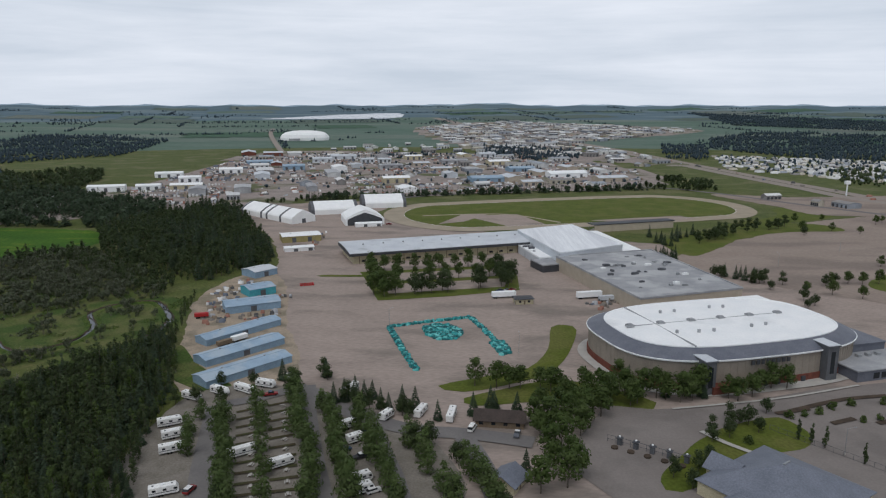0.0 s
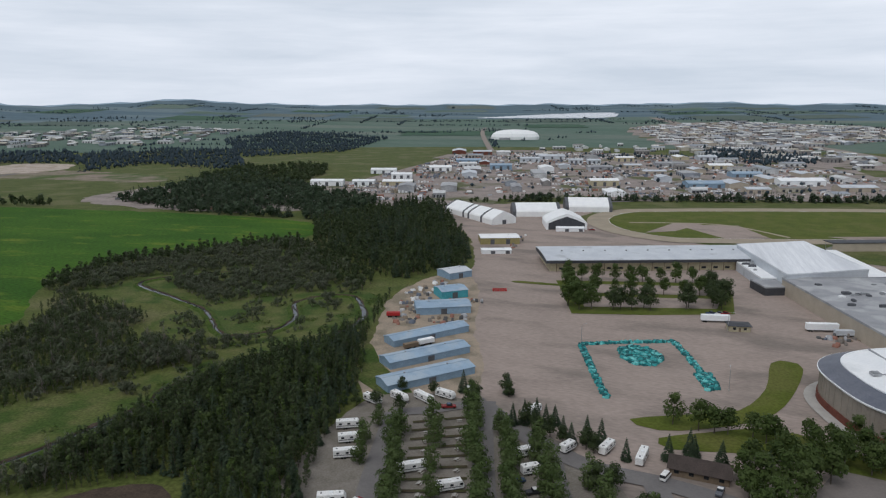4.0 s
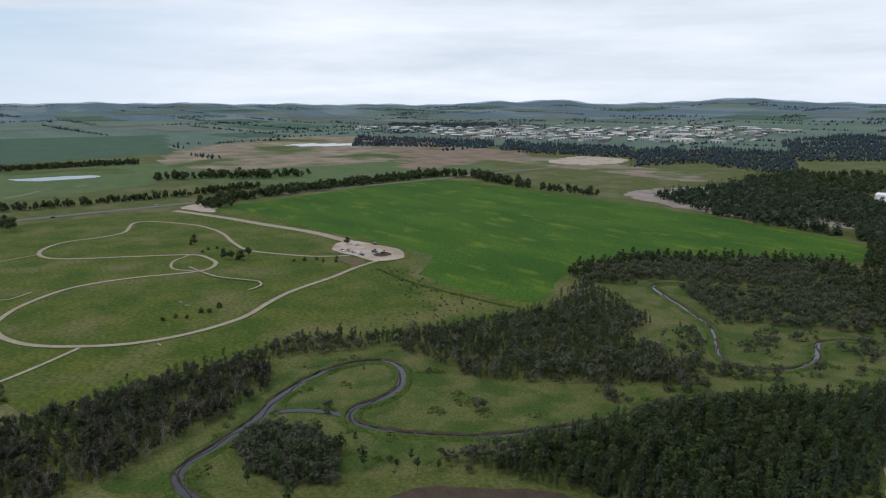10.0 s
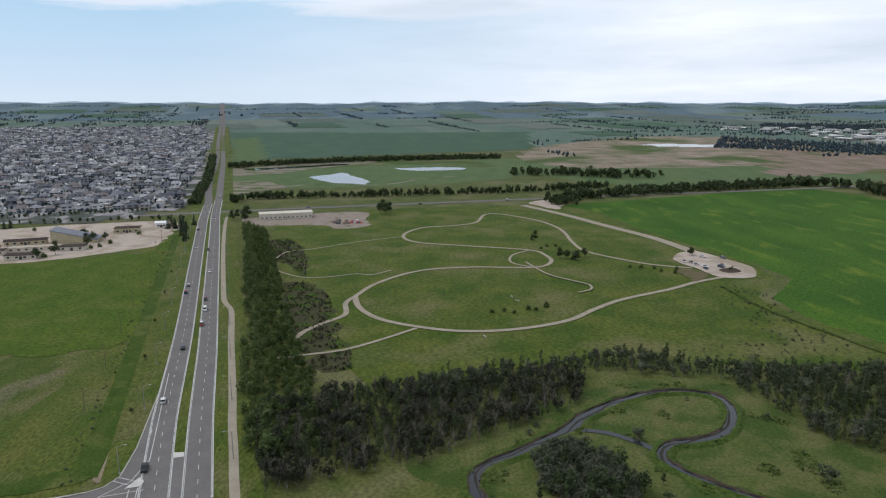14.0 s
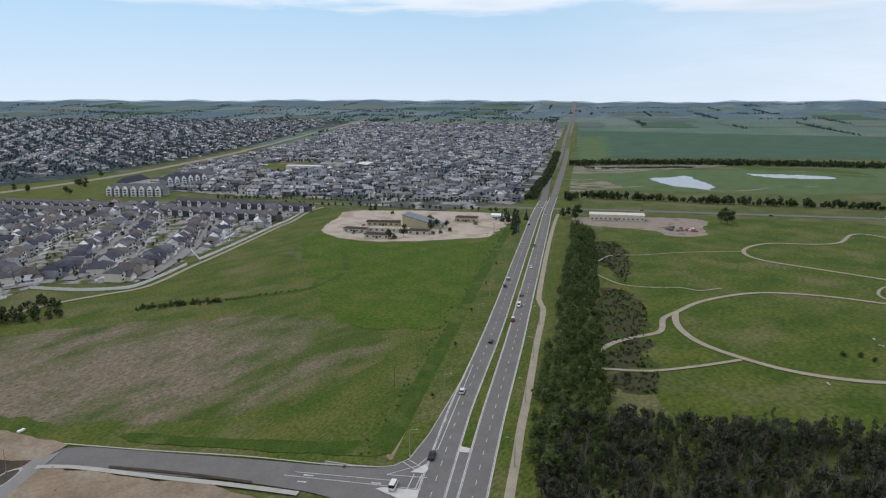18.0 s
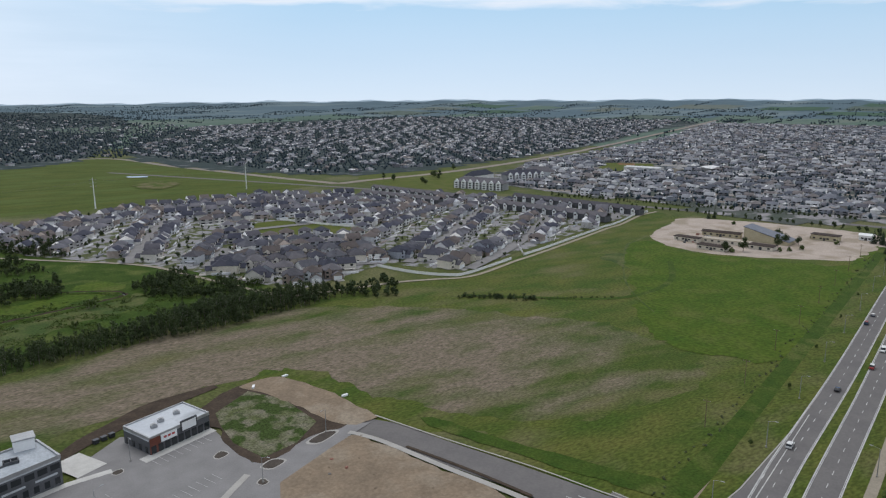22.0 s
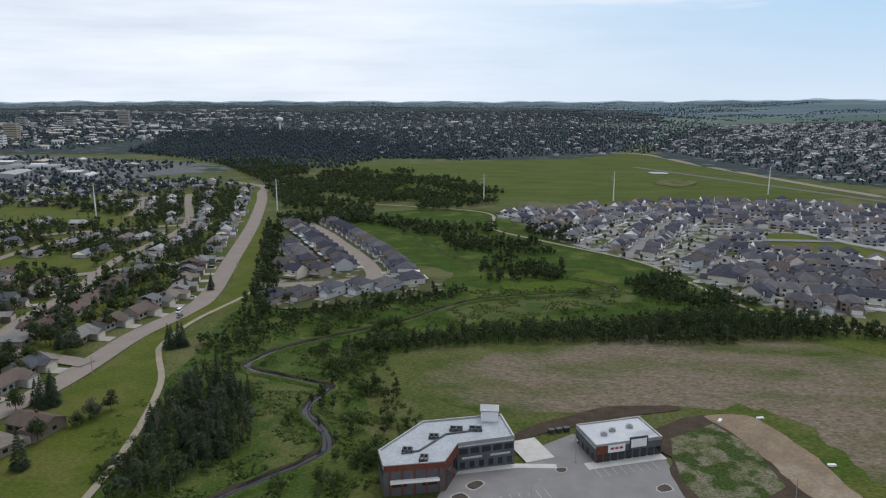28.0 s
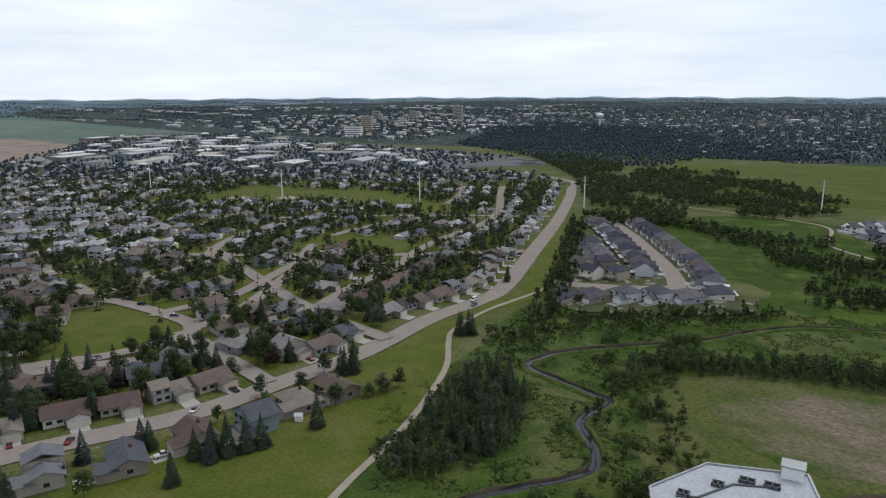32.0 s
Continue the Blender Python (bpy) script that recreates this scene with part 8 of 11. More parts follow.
# fairground clutter
def trailer(name, label, x, y, ln, wd, h, turn, mt, z0=1.0):
    th = thing(name, label, "trailer", at=at(x, y, top(x, y), turn))
    part("body", bevelled(-ln / 2, ln / 2, -wd / 2, wd / 2, z0, h, 0.06, 1), mt, th)
    part("chassis", boxes((-ln / 2 + 0.2, ln / 2 - 0.2, -wd / 2 + 0.4, wd / 2 - 0.4, z0 - 0.3, z0)), M_CHAR, th)
    for x0 in (-ln / 2 + 1.2, -ln / 2 + 2.3, ln / 2 - 2):
        for s in (-1, 1):
            wheel("wheel", x0, s * (wd / 2 - 0.2), 0.48, 0.3, th)
    return th


trailer("freight_trailer", "long white freight trailer on the lot", 35, 391, 14, 2.6, 3.9, 10, M_WHITE)
trailer("freight_trailer", "white freight trailer beside the hall", 84, 390, 15, 2.8, 4.2, 12, M_WHITE)
trailer("freight_trailer", "grey freight trailer behind the arena", 93, 384, 10, 2.6, 3.4, 14, M_PALEROOF)
long_house("ticket_hut", "dark flat hut on the lot", 45, 381, 10, 7, 3, 0.4, 8, M_CREAM, M_DARK, True, "hut")
trailer("cargo_trailer", "white cargo trailer beside a blue shed", -96, 316, 8, 2.5, 3.0, 49, M_WHITE)
trailer("cargo_trailer", "brown cargo trailer beside a blue shed", -101, 309, 7, 2.5, 2.8, 49, M_WOOD)
for k, (x, y) in enumerate(line_of((-84, 266), (-72, 280), 4)):
    trailer("cargo_trailer", "small white cargo trailer behind a shed", x - 4, y + 7, 4.5, 2.2, 2.6, 47, M_WHITE)
RED = thing("red_barriers", "square of stacked red barriers on the lot", "barrier", at=at(-84, 420, top(-84, 420), 15))
for k in range(8):
    part("barrier", boxes((-4 + k, -3.2 + k, -2, -1.5, 0, 1.0), (-4 + k, -3.2 + k, 1.5, 2, 0, 1.0)), M_RED, RED)
part("end_barrier", boxes((-4.2, -3.8, -2, 2, 0, 1.0), (3.8, 4.2, -2, 2, 0, 1.0)), M_RED, RED)
RSC = np.random.RandomState(21)


def clutter(name, label, poly, gap, size, mats, z=0.0, high=(0.6, 2.2), category="clutter", keep=1.0):
    """Small odd pieces lying about, each a skewed block."""
    P = scatter(poly, gap, RSC)
    P = P[RSC.uniform(0, 1, len(P)) < keep]
    n = len(P)
    B = np.array([(-.5, -.5, 0), (.5, -.5, 0), (.5, .5, 0), (-.5, .5, 0), (-.42, -.4, 1), (.4, -.42, .85), (.42, .4, 1), (-.4, .42, .9)])
    F = np.array([(0, 1, 5), (0, 5, 4), (1, 2, 6), (1, 6, 5), (2, 3, 7), (2, 7, 6), (3, 0, 4), (3, 4, 7), (4, 5, 6), (4, 6, 7)])
    s = RSC.uniform(*size, (n, 2))
    V, F, M = merge([(B, F, np.zeros(10, int))], np.zeros(n, int), P, RSC.uniform(0, 6.28, n), np.column_stack([s, RSC.uniform(*high, n)]))
    V[:, 2] += z
    return tagged(new(name, mesh(name, V, F, mats)), label, category, kind="stuff")


def band_poly(pts, w):
    C = np.array(pts, float)
    D = np.gradient(C, axis=0)
    D /= np.hypot(D[:, 0], D[:, 1])[:, None]
    S = np.column_stack([-D[:, 1], D[:, 0]]) * w / 2
    return [tuple(p) for p in np.vstack([C - S, (C + S)[::-1]])]


for pts in ([(-11, 278), (-19, 306), (-27, 337)], [(-27, 337), (-8, 345), (14, 353)], [(14, 353), (20, 334), (24, 318), (28, 301)]):
    clutter("teal_barrier_row", "row of stacked teal plastic fence panels", band_poly(pts, 2.2), 0.8, (0.8, 1.7), [M_TEALBAG], 0.05, (0.5, 1.2), "fence panels")
clutter("teal_heap", "heap of teal plastic panels", [(-10, 336), (-4, 342), (6, 338), (10, 328), (6, 318), (-2, 317), (-8, 324)], 0.9, (0.9, 2.2), [M_TEALBAG], 0.05, (0.3, 1.3), "fence panels")
clutter("teal_heap_end", "heap of teal plastic panels", [(22, 312), (28, 316), (31, 300), (26, 296)], 0.9, (0.9, 1.8), [M_TEALBAG], 0.05, (0.4, 1.2), "fence panels")
clutter("yard_clutter", "old machines and timber in the sandy yard", [(-136, 395), (-126, 440), (-118, 425), (-116, 380), (-108, 350), (-122, 335)], 4.0, (0.8, 3.4), [M_CLUTTER], 0.05, keep=0.7)
clutter("yard_clutter", "farm machines parked beside a shed", [(-112, 352), (-92, 366), (-84, 356), (-102, 344)], 3.4, (0.8, 2.8), [M_CLUTTER], 0.05, keep=0.8)
clutter("yard_clutter", "goods beside the sheds", [(-106, 388), (-92, 398), (-86, 390), (-98, 382)], 2.6, (0.8, 2.0), [M_CLUTTER], 0.05, keep=0.6)
clutter("hall_clutter", "carts and crates behind the hall", [(78, 380), (98, 388), (102, 372), (84, 366)], 3.2, (0.8, 3), [M_CLUTTER], 0.05, keep=0.7)
clutter("tent_clutter", "crates beside the tents", [(-134, 590), (-100, 600), (-98, 545), (-104, 545), (-108, 585), (-134, 578)], 3.2, (0.8, 3), [M_CLUTTER], 0.05, keep=0.5)
for x, y, t in ((34, 404, 20), (38, 405, 25), (41, 406, 30), (-50, 640, 10), (90, 398, 10)):
    car(x, y, t, "pickup")
trailer("fire_engine", "old red truck in the sandy yard", -126, 352, 7, 2.5, 2.8, 15, M_RED)

# ---- new commercial corner ----
LOTNEW = [(-38, -122), (-57, -133), (-60, -148), (-82, -153), (-86, -164), (-99, -175), (-126, -162), (-128, -132), (-150, -137), (-163, -139), (-172, -134), (-152, -126), (-130, -116), (-110, -70), (-60, -60), (-30, -90)]
zone("ground_works_soil", [(-128, -118), (-150, -127), (-163, -128), (-172, -96), (-178, -70), (-172, -40), (-140, -40), (-115, -70)], 0.2, M_SOIL, "bare clay on a building plot", "ground", ragged=2)
zone("pavement_new_lot", LOTNEW, 0.2, M_NEWLOT, "new dark asphalt car park", "pavement", smooth=False)
zone("ground_topsoil", [(-100, -178), (-124, -180), (-150, -194), (-166, -180), (-166, -140), (-150, -137), (-130, -130), (-126, -150), (-127, -164)], 0.2, M_DARKSOIL, "ring of dark topsoil", "ground", ragged=2)
zone("ground_mound", [(-131, -174), (-148, -186), (-156, -170), (-157, -146), (-145, -136), (-132, -133), (-128, -148), (-129, -163)], 0.2, surface("weedy mound", (0.1, 0.115, 0.05), (0.2, 0.185, 0.14), 6, 0.7, 0.95, patch=(0.05, 0.075, 0.022), patch_size=8, patch_at=(0.48, 0.56), grain=0.45), "weedy green plot", "ground", smooth=False)
zone("ground_clay_bank", [(-146, -192), (-158, -194), (-168, -186), (-176, -142), (-170, -135), (-163, -138), (-158, -160), (-152, -182)], 0.2, M_SOIL, "bare clay bank", "ground", ragged=1.5)
for x, y, t in ((-166, -192, 10), (-151, -188, 60), (-176, -160, 5)):
    th = thing("concrete_slab", "white concrete block lying on clay", "block", at=at(x, y, top(x, y), t))
    part("slab", bevelled(-1.3, 1.3, -0.5, 0.5, 0, 0.7, 0.06, 1), M_WHITE, th)
# islands, kerbs, walks
M_MULCH = surface("dark mulch", (0.075, 0.064, 0.056), (0.1, 0.087, 0.075), 2, 0.3, 0.95)


def island(pts):
    c = np.mean(pts, axis=0)
    zone("pavement_island_kerb", [tuple(c + (np.array(p) - c) * 0.86) for p in pts], 0.2, M_CONCRETE, "concrete kerb round an island", "kerb", step=1)
    zone("ground_island", [tuple(c + (np.array(p) - c) * 0.7) for p in pts], 0.2, M_MULCH, "mulched car park island", "bed", step=1)


for pts in ([(-64, -140), (-68, -144), (-71, -142), (-67, -137)], [(-60, -134), (-64, -137), (-67, -133), (-63, -130)], [(-80, -128), (-83, -132), (-86, -128), (-83, -125)], [(-119, -143), (-123, -146), (-125, -142), (-120, -140)], [(-128, -128), (-134, -131), (-138, -127), (-131, -124)], [(-146, -134), (-156, -138), (-161, -135), (-150, -130)], [(-124, -120), (-127, -122), (-128, -118), (-125, -117)], [(-91, -152), (-95, -153), (-95, -150), (-92, -149)]):
    island(pts)
ribbon("pavement_store_walk", [(-59, -146.5), (-80, -152.5), (-92, -153)], 2.6, 0.2, M_PALECONC, "concrete walk before the shops", "pavement", smooth=False)
ribbon("pavement_store_walk", [(-101, -153.5), (-126, -162)], 4, 0.2, M_PALECONC, "concrete walk before the shops", "pavement", smooth=False)
ribbon("pavement_ramp", [(-80, -161), (-89, -165)], 14, 0.2, M_PALECONC, "pale concrete apron", "pavement", smooth=False)
ribbon("pavement_sidewalk", [(-162, -132), (-167, -122), (-174, -94), (-180, -72), (-185, -50)], 2.2, 0.2, M_CONCRETE, "new concrete sidewalk", "pavement")
ribbon("pavement_lot_walk", [(-96, -102), (-112, -116), (-124, -126)], 2.2, 0.2, M_CONCRETE, "concrete strip in the car park", "pavement")
ribbon("pavement_road_kerb", [(-208, -37), (-202.5, -52), (-195.5, -78), (-185, -109), (-176, -138)], 0.6, 0.2, M_CONCRETE, "pale road kerb", "kerb")
ribbon("ground_road_median", [(-184, -66), (-179, -88), (-172, -112)], 1.3, 0.2, M_DARKSOIL, "bare planting strip", "bed")
STALLS = thing("trim_stall_marks", "faded white parking stall lines", "road marking", kind="structure")
V, F = [], []
for row, (a, b) in enumerate((((-68, -130), (-90, -138)), ((-96, -123), (-118, -131)), ((-104, -150), (-124, -157)))):
    a, b = np.array(a, float), np.array(b, float)
    u = (b - a) / np.hypot(*(b - a))
    n = np.array((-u[1], u[0]))
    for s in np.arange(0, np.hypot(*(b - a)), 2.7):
        p = a + u * s
        k = len(V)
        for q in (p - u * 0.07 - n * 2.6, p + u * 0.07 - n * 2.6, p + u * 0.07 + n * 2.6, p - u * 0.07 + n * 2.6):
            V.append((*q, 0.02 + 0.003 * len(LAYERS) + 0.004))
        F += [(k, k + 1, k + 2), (k, k + 2, k + 3)]
lines = new("stall_line", mesh("stall_line", V, F, [M_LINE]))
lines.parent = STALLS


def facade_row(th, a, b, z0, z1, n, material, gap=0.25, out=0.06, name="window", depth=0.1):
    """A row of panes along a wall from a to b."""
    a, b = np.array(a, float), np.array(b, float)
    ln = np.hypot(*(b - a))
    ang = math.degrees(math.atan2(b[1] - a[1], b[0] - a[0]))
    for k in range(n):
        u0, u1 = ln * (k + gap / 2) / n, ln * (k + 1 - gap / 2) / n
        ob = part(name, boxes((u0, u1, -out - 0.0, depth, z0, z1)), material, th)
        ob.matrix_local = at(a[0], a[1], 0, ang)


def office_block():
    """Two-storey shop and office block with a bent plan, flat pale roof and a stair tower."""
    out = [(-39, -142), (-50, -162), (-75, -169), (-79, -154), (-62, -148), (-59, -137), (-42, -133)]
    o = np.array((-60, -150))
    q = [tuple(np.array(p) - o) for p in out]
    th = thing("office_block", "bent two-storey office block with brick and charcoal panels", "office building", at=at(o[0], o[1], 0.15))
    part("wall", prism(q, 0, 9), M_CHAR, th)
    inn = [(x * 0.975, y * 0.975) for x, y in q]
    part("roof", prism(inn, 8.9, 9.05), surface("pale flat roof", (0.45, 0.485, 0.52), (0.395, 0.43, 0.465), 5, 0.6, 0.8), th, "pale grey membrane roof")
    part("parapet", skin([[(x * 1.005, y * 1.005, 8.4) for x, y in q], [(x * 1.005, y * 1.005, 9.6) for x, y in q], [(*p, 9.6) for p in inn], [(*p, 9.05) for p in inn]], False), M_METAL, th)
    tower = part("stair_tower", boxes((-14, -8.5, -18.5, -14, 9, 12.4)), M_WHITE, th, "pale stair tower on the roof")
    part("tower_roof", boxes((-14.3, -8.2, -18.8, -13.7, 12.4, 12.8)), M_METAL, tower)
    # trellis of rooftop services
    for x, y, w, d in ((-9, -9, 4, 2.4), (-3, -8.5, 4, 2.4), (4, -3, 3, 2.4), (11, 6, 3, 2.4), (6, 10, 2.4, 3.4)):
        part("roof_unit", boxes((x, x + w, y, y + 0.3, 9.05, 10.0), (x, x + w, y + d - 0.3, y + d, 9.05, 10.0), (x, x + 0.3, y, y + d, 9.05, 10.0), (x + w - 0.3, x + w, y, y + d, 9.05, 10.0), (x + w / 2 - 0.15, x + w / 2 + 0.15, y, y + d, 9.05, 10.0)), M_CHAR, th)
    for a, b in (((-9, -8), (2, -4)), ((2, -4), (9, 7)), ((9, 7), (14, 9))):
        ob = part("roof_duct", boxes((0, math.dist(a, b), -0.25, 0.25, 9.05, 9.5)), M_CHAR, th)
        ob.matrix_local = at(a[0], a[1], 0, math.degrees(math.atan2(b[1] - a[1], b[0] - a[0])))
    D, E_, Fv, G = q[3], q[4], q[5], q[6]
    facade_row(th, E_, D, 5.6, 7.4, 5, M_GLASS, 0.25, 0.08)
    facade_row(th, E_, D, 1.0, 3.0, 6, M_GLASS, 0.5, 0.08)
    facade_row(th, E_, D, 4.0, 4.6, 2, M_PALEROOF, 0.3, 0.12, "panel")
    facade_row(th, E_, D, 8.0, 8.4, 1, M_PALEROOF, 0.02, 0.1, "panel")
    facade_row(th, G, Fv, 7.6, 9.3, 1, M_BRICK, 0.01, 0.12, "brick_panel")
    facade_row(th, G, Fv, 0.0, 9.3, 5, M_BRICK, 0.84, 0.14, "brick_pier")
    facade_row(th, G, Fv, 4.4, 4.9, 1, M_WHITE, 0.2, 1.6, "canopy")
    facade_row(th, G, Fv, 2.6, 3.4, 2, M_GLASS, 0.5, 0.08)
    facade_row(th, Fv, E_, 0.0, 9.4, 1, M_BRICK, 0.01, 0.12, "brick_panel")
    facade_row(th, Fv, E_, 0.6, 6.4, 2, M_GLASS, 0.3, 0.2)
    facade_row(th, D, q[2], 1.0, 2.8, 4, M_GLASS, 0.5, 0.08)
    facade_row(th, q[0], G, 5.6, 7.2, 3, M_GLASS, 0.4, 0.08)


office_block()
zone("pavement_ply_deck", [(-42, -130), (-58, -133), (-57, -122), (-40, -119)], 0.2, M_PLY, "yellowish form-board deck", "deck", smooth=False)


def shop():
    out = [(-104, -156), (-125.5, -163.5), (-121, -177.5), (-99.5, -170)]
    o = np.mean(out, axis=0)
    q = [tuple(np.array(p) - o) for p in out]
    th = thing("shop", "single-storey shop with charcoal walls, red brick front and grey roof", "shop", at=at(o[0], o[1], 0.15))
    part("wall", prism(q, 0, 5.6), M_CHAR, th)
    inn = [(x * 0.965, y * 0.965) for x, y in q]
    part("roof", prism(inn, 5.7, 5.85), M_PALEROOF, th)
    part("parapet", skin([[(x * 1.006, y * 1.006, 5.2) for x, y in q], [(x * 1.006, y * 1.006, 6.3) for x, y in q], [(*p, 6.3) for p in inn], [(*p, 5.85) for p in inn]], False), M_METAL, th)
    a, b = np.array(q[0]), np.array(q[1])
    m1, m2 = a + (b - a) * 0.32, a + (b - a) * 0.62
    facade_row(th, a, a + (b - a) * 0.17, 0, 5.6, 1, M_BRICK, 0.02, 0.15, "brick_panel")
    facade_row(th, a + (b - a) * 0.18, a + (b - a) * 0.44, 3.1, 5.6, 1, M_WHITE, 0.02, 0.15, "front_panel")
    facade_row(th, m1 + (m2 - m1) * 0.6, a + (b - a) * 0.78, 3.6, 7.3, 1, M_DARK, 0.02, 0.3, "sign_frame")
    facade_row(th, m1 + (m2 - m1) * 0.66, a + (b - a) * 0.76, 3.9, 6.7, 1, M_WHITE, 0.02, 0.36, "sign_board")
    facade_row(th, a + (b - a) * 0.21, a + (b - a) * 0.41, 4.1, 4.8, 3, M_RED, 0.3, 0.2, "sign_bar")
    facade_row(th, a, b, 0.3, 3.0, 9, M_GLASS, 0.3, 0.22, "shop_window")
    facade_row(th, q[3], a, 0.6, 2.6, 4, M_GLASS, 0.6, 0.08)
    facade_row(th, q[3], a, 4.8, 5.3, 1, M_PALEROOF, 0.02, 0.08, "panel")
    for x, y in ((-4, -3), (2, 0), (5, 3)):
        part("roof_unit", boxes((x - 1, x + 1, y - 0.7, y + 0.7, 5.85, 6.9), (x - 0.5, x + 0.5, y - 0.5, y + 0.5, 6.9, 7.2)), M_METAL, th)


shop()
for k in range(3):
    th = thing("waste_bin", "dark steel waste bin beside the shop", "bin", "waste bins", at=at(-92 - 2.6 * k, -176 - 0.9 * k, top(-94, -176), 20))
    part("body", bevelled(-0.9, 0.9, -0.7, 0.7, 0.1, 1.4, 0.05, 1), M_DARK, th)
    part("lid", boxes((-0.95, 0.95, -0.75, 0.75, 1.4, 1.5)), M_CHAR, th)
for x, y, t in ((-83, -129, 200), (-126, -119, 120), (-156, -137, 30), (-98, -156, 90)):
    lamp(x, y, t, 8.0)
clutter("works_clutter", "stones and scrap on bare clay", [(-150, -122), (-160, -116), (-152, -104), (-142, -112)], 4, (0.4, 1.4), [M_CLUTTER], 0.3, (0.3, 0.9), keep=0.5)
clutter("works_rubble", "clods on bare clay", [(-128, -110), (-165, -128), (-182, -100), (-160, -70)], 6, (0.3, 0.9), [M_SOIL], 0.3, (0.2, 0.5), keep=0.5)

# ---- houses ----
# far trees use the leaf colours that hold the haze
HAZELEAFY = [M_HAZELEAF, M_BARK]

def build_house(key):
    """Houses built once each: bungalows, split levels, and newer two-storey houses."""
    era, i = key
    rs = np.random.RandomState(i + (0 if era == "old" else 50))
    names = {"old": ("shingled bungalow with attached garage", "split-level house with low gable roof", "gabled bungalow with brick chimney", "hip-roofed bungalow with pale siding", "two-storey house with front gable"),
             "new": ("two-storey house with steep dark hip roof", "gabled two-storey house with double garage", "dark-roofed house with stone front", "wide dark-roofed bungalow with double garage")}
    th = thing("house", names[era][i] + (" in an older street" if era == "old" else " in a new street"), "house")
    wall, roof = bmesh.new(), bmesh.new()
    mroof = M_HROOF if era == "old" else M_HROOFN
    wins = []
    if era == "old":
        w, d, h, rh = ((13.5, 8.6, 3.0, 1.9), (12.5, 8.0, 3.4, 1.6), (12, 9, 3.0, 2.4), (13, 9.5, 3.0, 2.2), (10.5, 8.5, 5.2, 2.6))[i]
        if i == 3:
            box(wall, -w / 2, w / 2, -d / 2, d / 2, 0, h)
            hip_roof(roof, -w / 2, w / 2, -d / 2, d / 2, h, rh, 0.6)
        else:
            ax = "y" if i == 4 else "x"
            gable_walls(wall, -w / 2, w / 2, -d / 2, d / 2, h, rh, ax)
            gable_roof(roof, -w / 2, w / 2, -d / 2, d / 2, h, rh, 0.6, 0.18, ax)
        gx = w / 2 - 3.0
        gable_walls(wall, gx - 3.0, gx + 3.2, -d / 2 - 3.4, -d / 2 + 1.5, 2.7, 1.3, "y")
        gable_roof(roof, gx - 3.0, gx + 3.2, -d / 2 - 3.4, -d / 2 + 1.5, 2.75, 1.3, 0.45, 0.18, "y")
        garage = (gx - 2.3, gx + 2.5, -d / 2 - 3.48, -d / 2 - 3.38, 0.05, 2.3)
        if i == 1:
            box(wall, -w / 2 - 0.2, -0.4, -d / 2 - 0.4, d / 2 + 0.4, 0, 5.2)
            gable_roof(roof, -w / 2 - 0.2, -0.4, -d / 2 - 0.4, d / 2 + 0.4, 5.2, 1.7, 0.5, 0.18)
        tops = [(1.0, 2.1)] + ([(3.6, 4.7)] if i in (1, 4) else [])
    else:
        w, d, h, rh = ((11, 11, 5.6, 3.4), (11.5, 10, 5.6, 3.0), (12.5, 11, 5.4, 3.6), (14.5, 12, 3.6, 3.4))[i]
        if i in (0, 2, 3):
            box(wall, -w / 2, w / 2, -d / 2, d / 2, 0, h)
            hip_roof(roof, -w / 2, w / 2, -d / 2, d / 2, h, rh, 0.55)
        else:
            gable_walls(wall, -w / 2, w / 2, -d / 2, d / 2, h, rh)
            gable_roof(roof, -w / 2, w / 2, -d / 2, d / 2, h, rh, 0.5)
        gx = w / 2 - 3.5
        gable_walls(wall, gx - 3.4, gx + 3.4, -d / 2 - 4.2, -d / 2 + 2, 3.0, 2.2, "y")
        gable_roof(roof, gx - 3.4, gx + 3.4, -d / 2 - 4.2, -d / 2 + 2, 3.05, 2.2, 0.45, 0.18, "y")
        garage = (gx - 2.6, gx + 2.6, -d / 2 - 4.28, -d / 2 - 4.18, 0.05, 2.5)
        gable_walls(wall, -w / 2 + 0.8, -w / 2 + 4.6, -d / 2 - 0.9, -d / 2 + 2, h - 0.1, 1.6, "y")
        gable_roof(roof, -w / 2 + 0.8, -w / 2 + 4.6, -d / 2 - 0.9, -d / 2 + 2.6, h - 0.05, 1.6, 0.4, 0.18, "y")
        # rear deck
        box(wall, -w / 2 + 1, w / 2 - 3, d / 2, d / 2 + 2.8, 2.1, 2.3)
        tops = [(1.0, 2.3)] + ([(3.6, 4.9)] if h > 5 else [])
    part("wall", wall, M_HWALL if era == "new" else M_HWALLO, th)
    part("roof", roof, mroof, th)
    part("garage_door", boxes(garage), M_PALEWALL if era == "old" else M_WHITE, th)
    part("door", boxes((-0.6, 0.35, -d / 2 - 0.07, -d / 2 + 0.03, 0.2, 2.3)), M_WOOD, th)
    for z0, z1 in tops:
        for x in (-w / 2 + 1.6, -w / 2 + 4.4):
            yy = -d / 2 - (0.9 if era == "new" and x < -w / 2 + 3 else 0.4 if era == "old" and i == 1 else 0)
            part("window", boxes((x - 0.8, x + 0.8, yy - 0.06, yy + 0.04, z0, z1)), M_GLASS, th)
        for x in (-w / 4, w / 4):
            part("window", boxes((x - 0.9, x + 0.9, d / 2 - 0.04, d / 2 + (0.46 if era == "old" and i == 1 else 0.06), z0, z1)), M_GLASS, th)
    part("side_window", boxes((w / 2 - 0.04, w / 2 + 0.06, -0.7, 0.7, 1.0, 2.1)), M_GLASS, th)
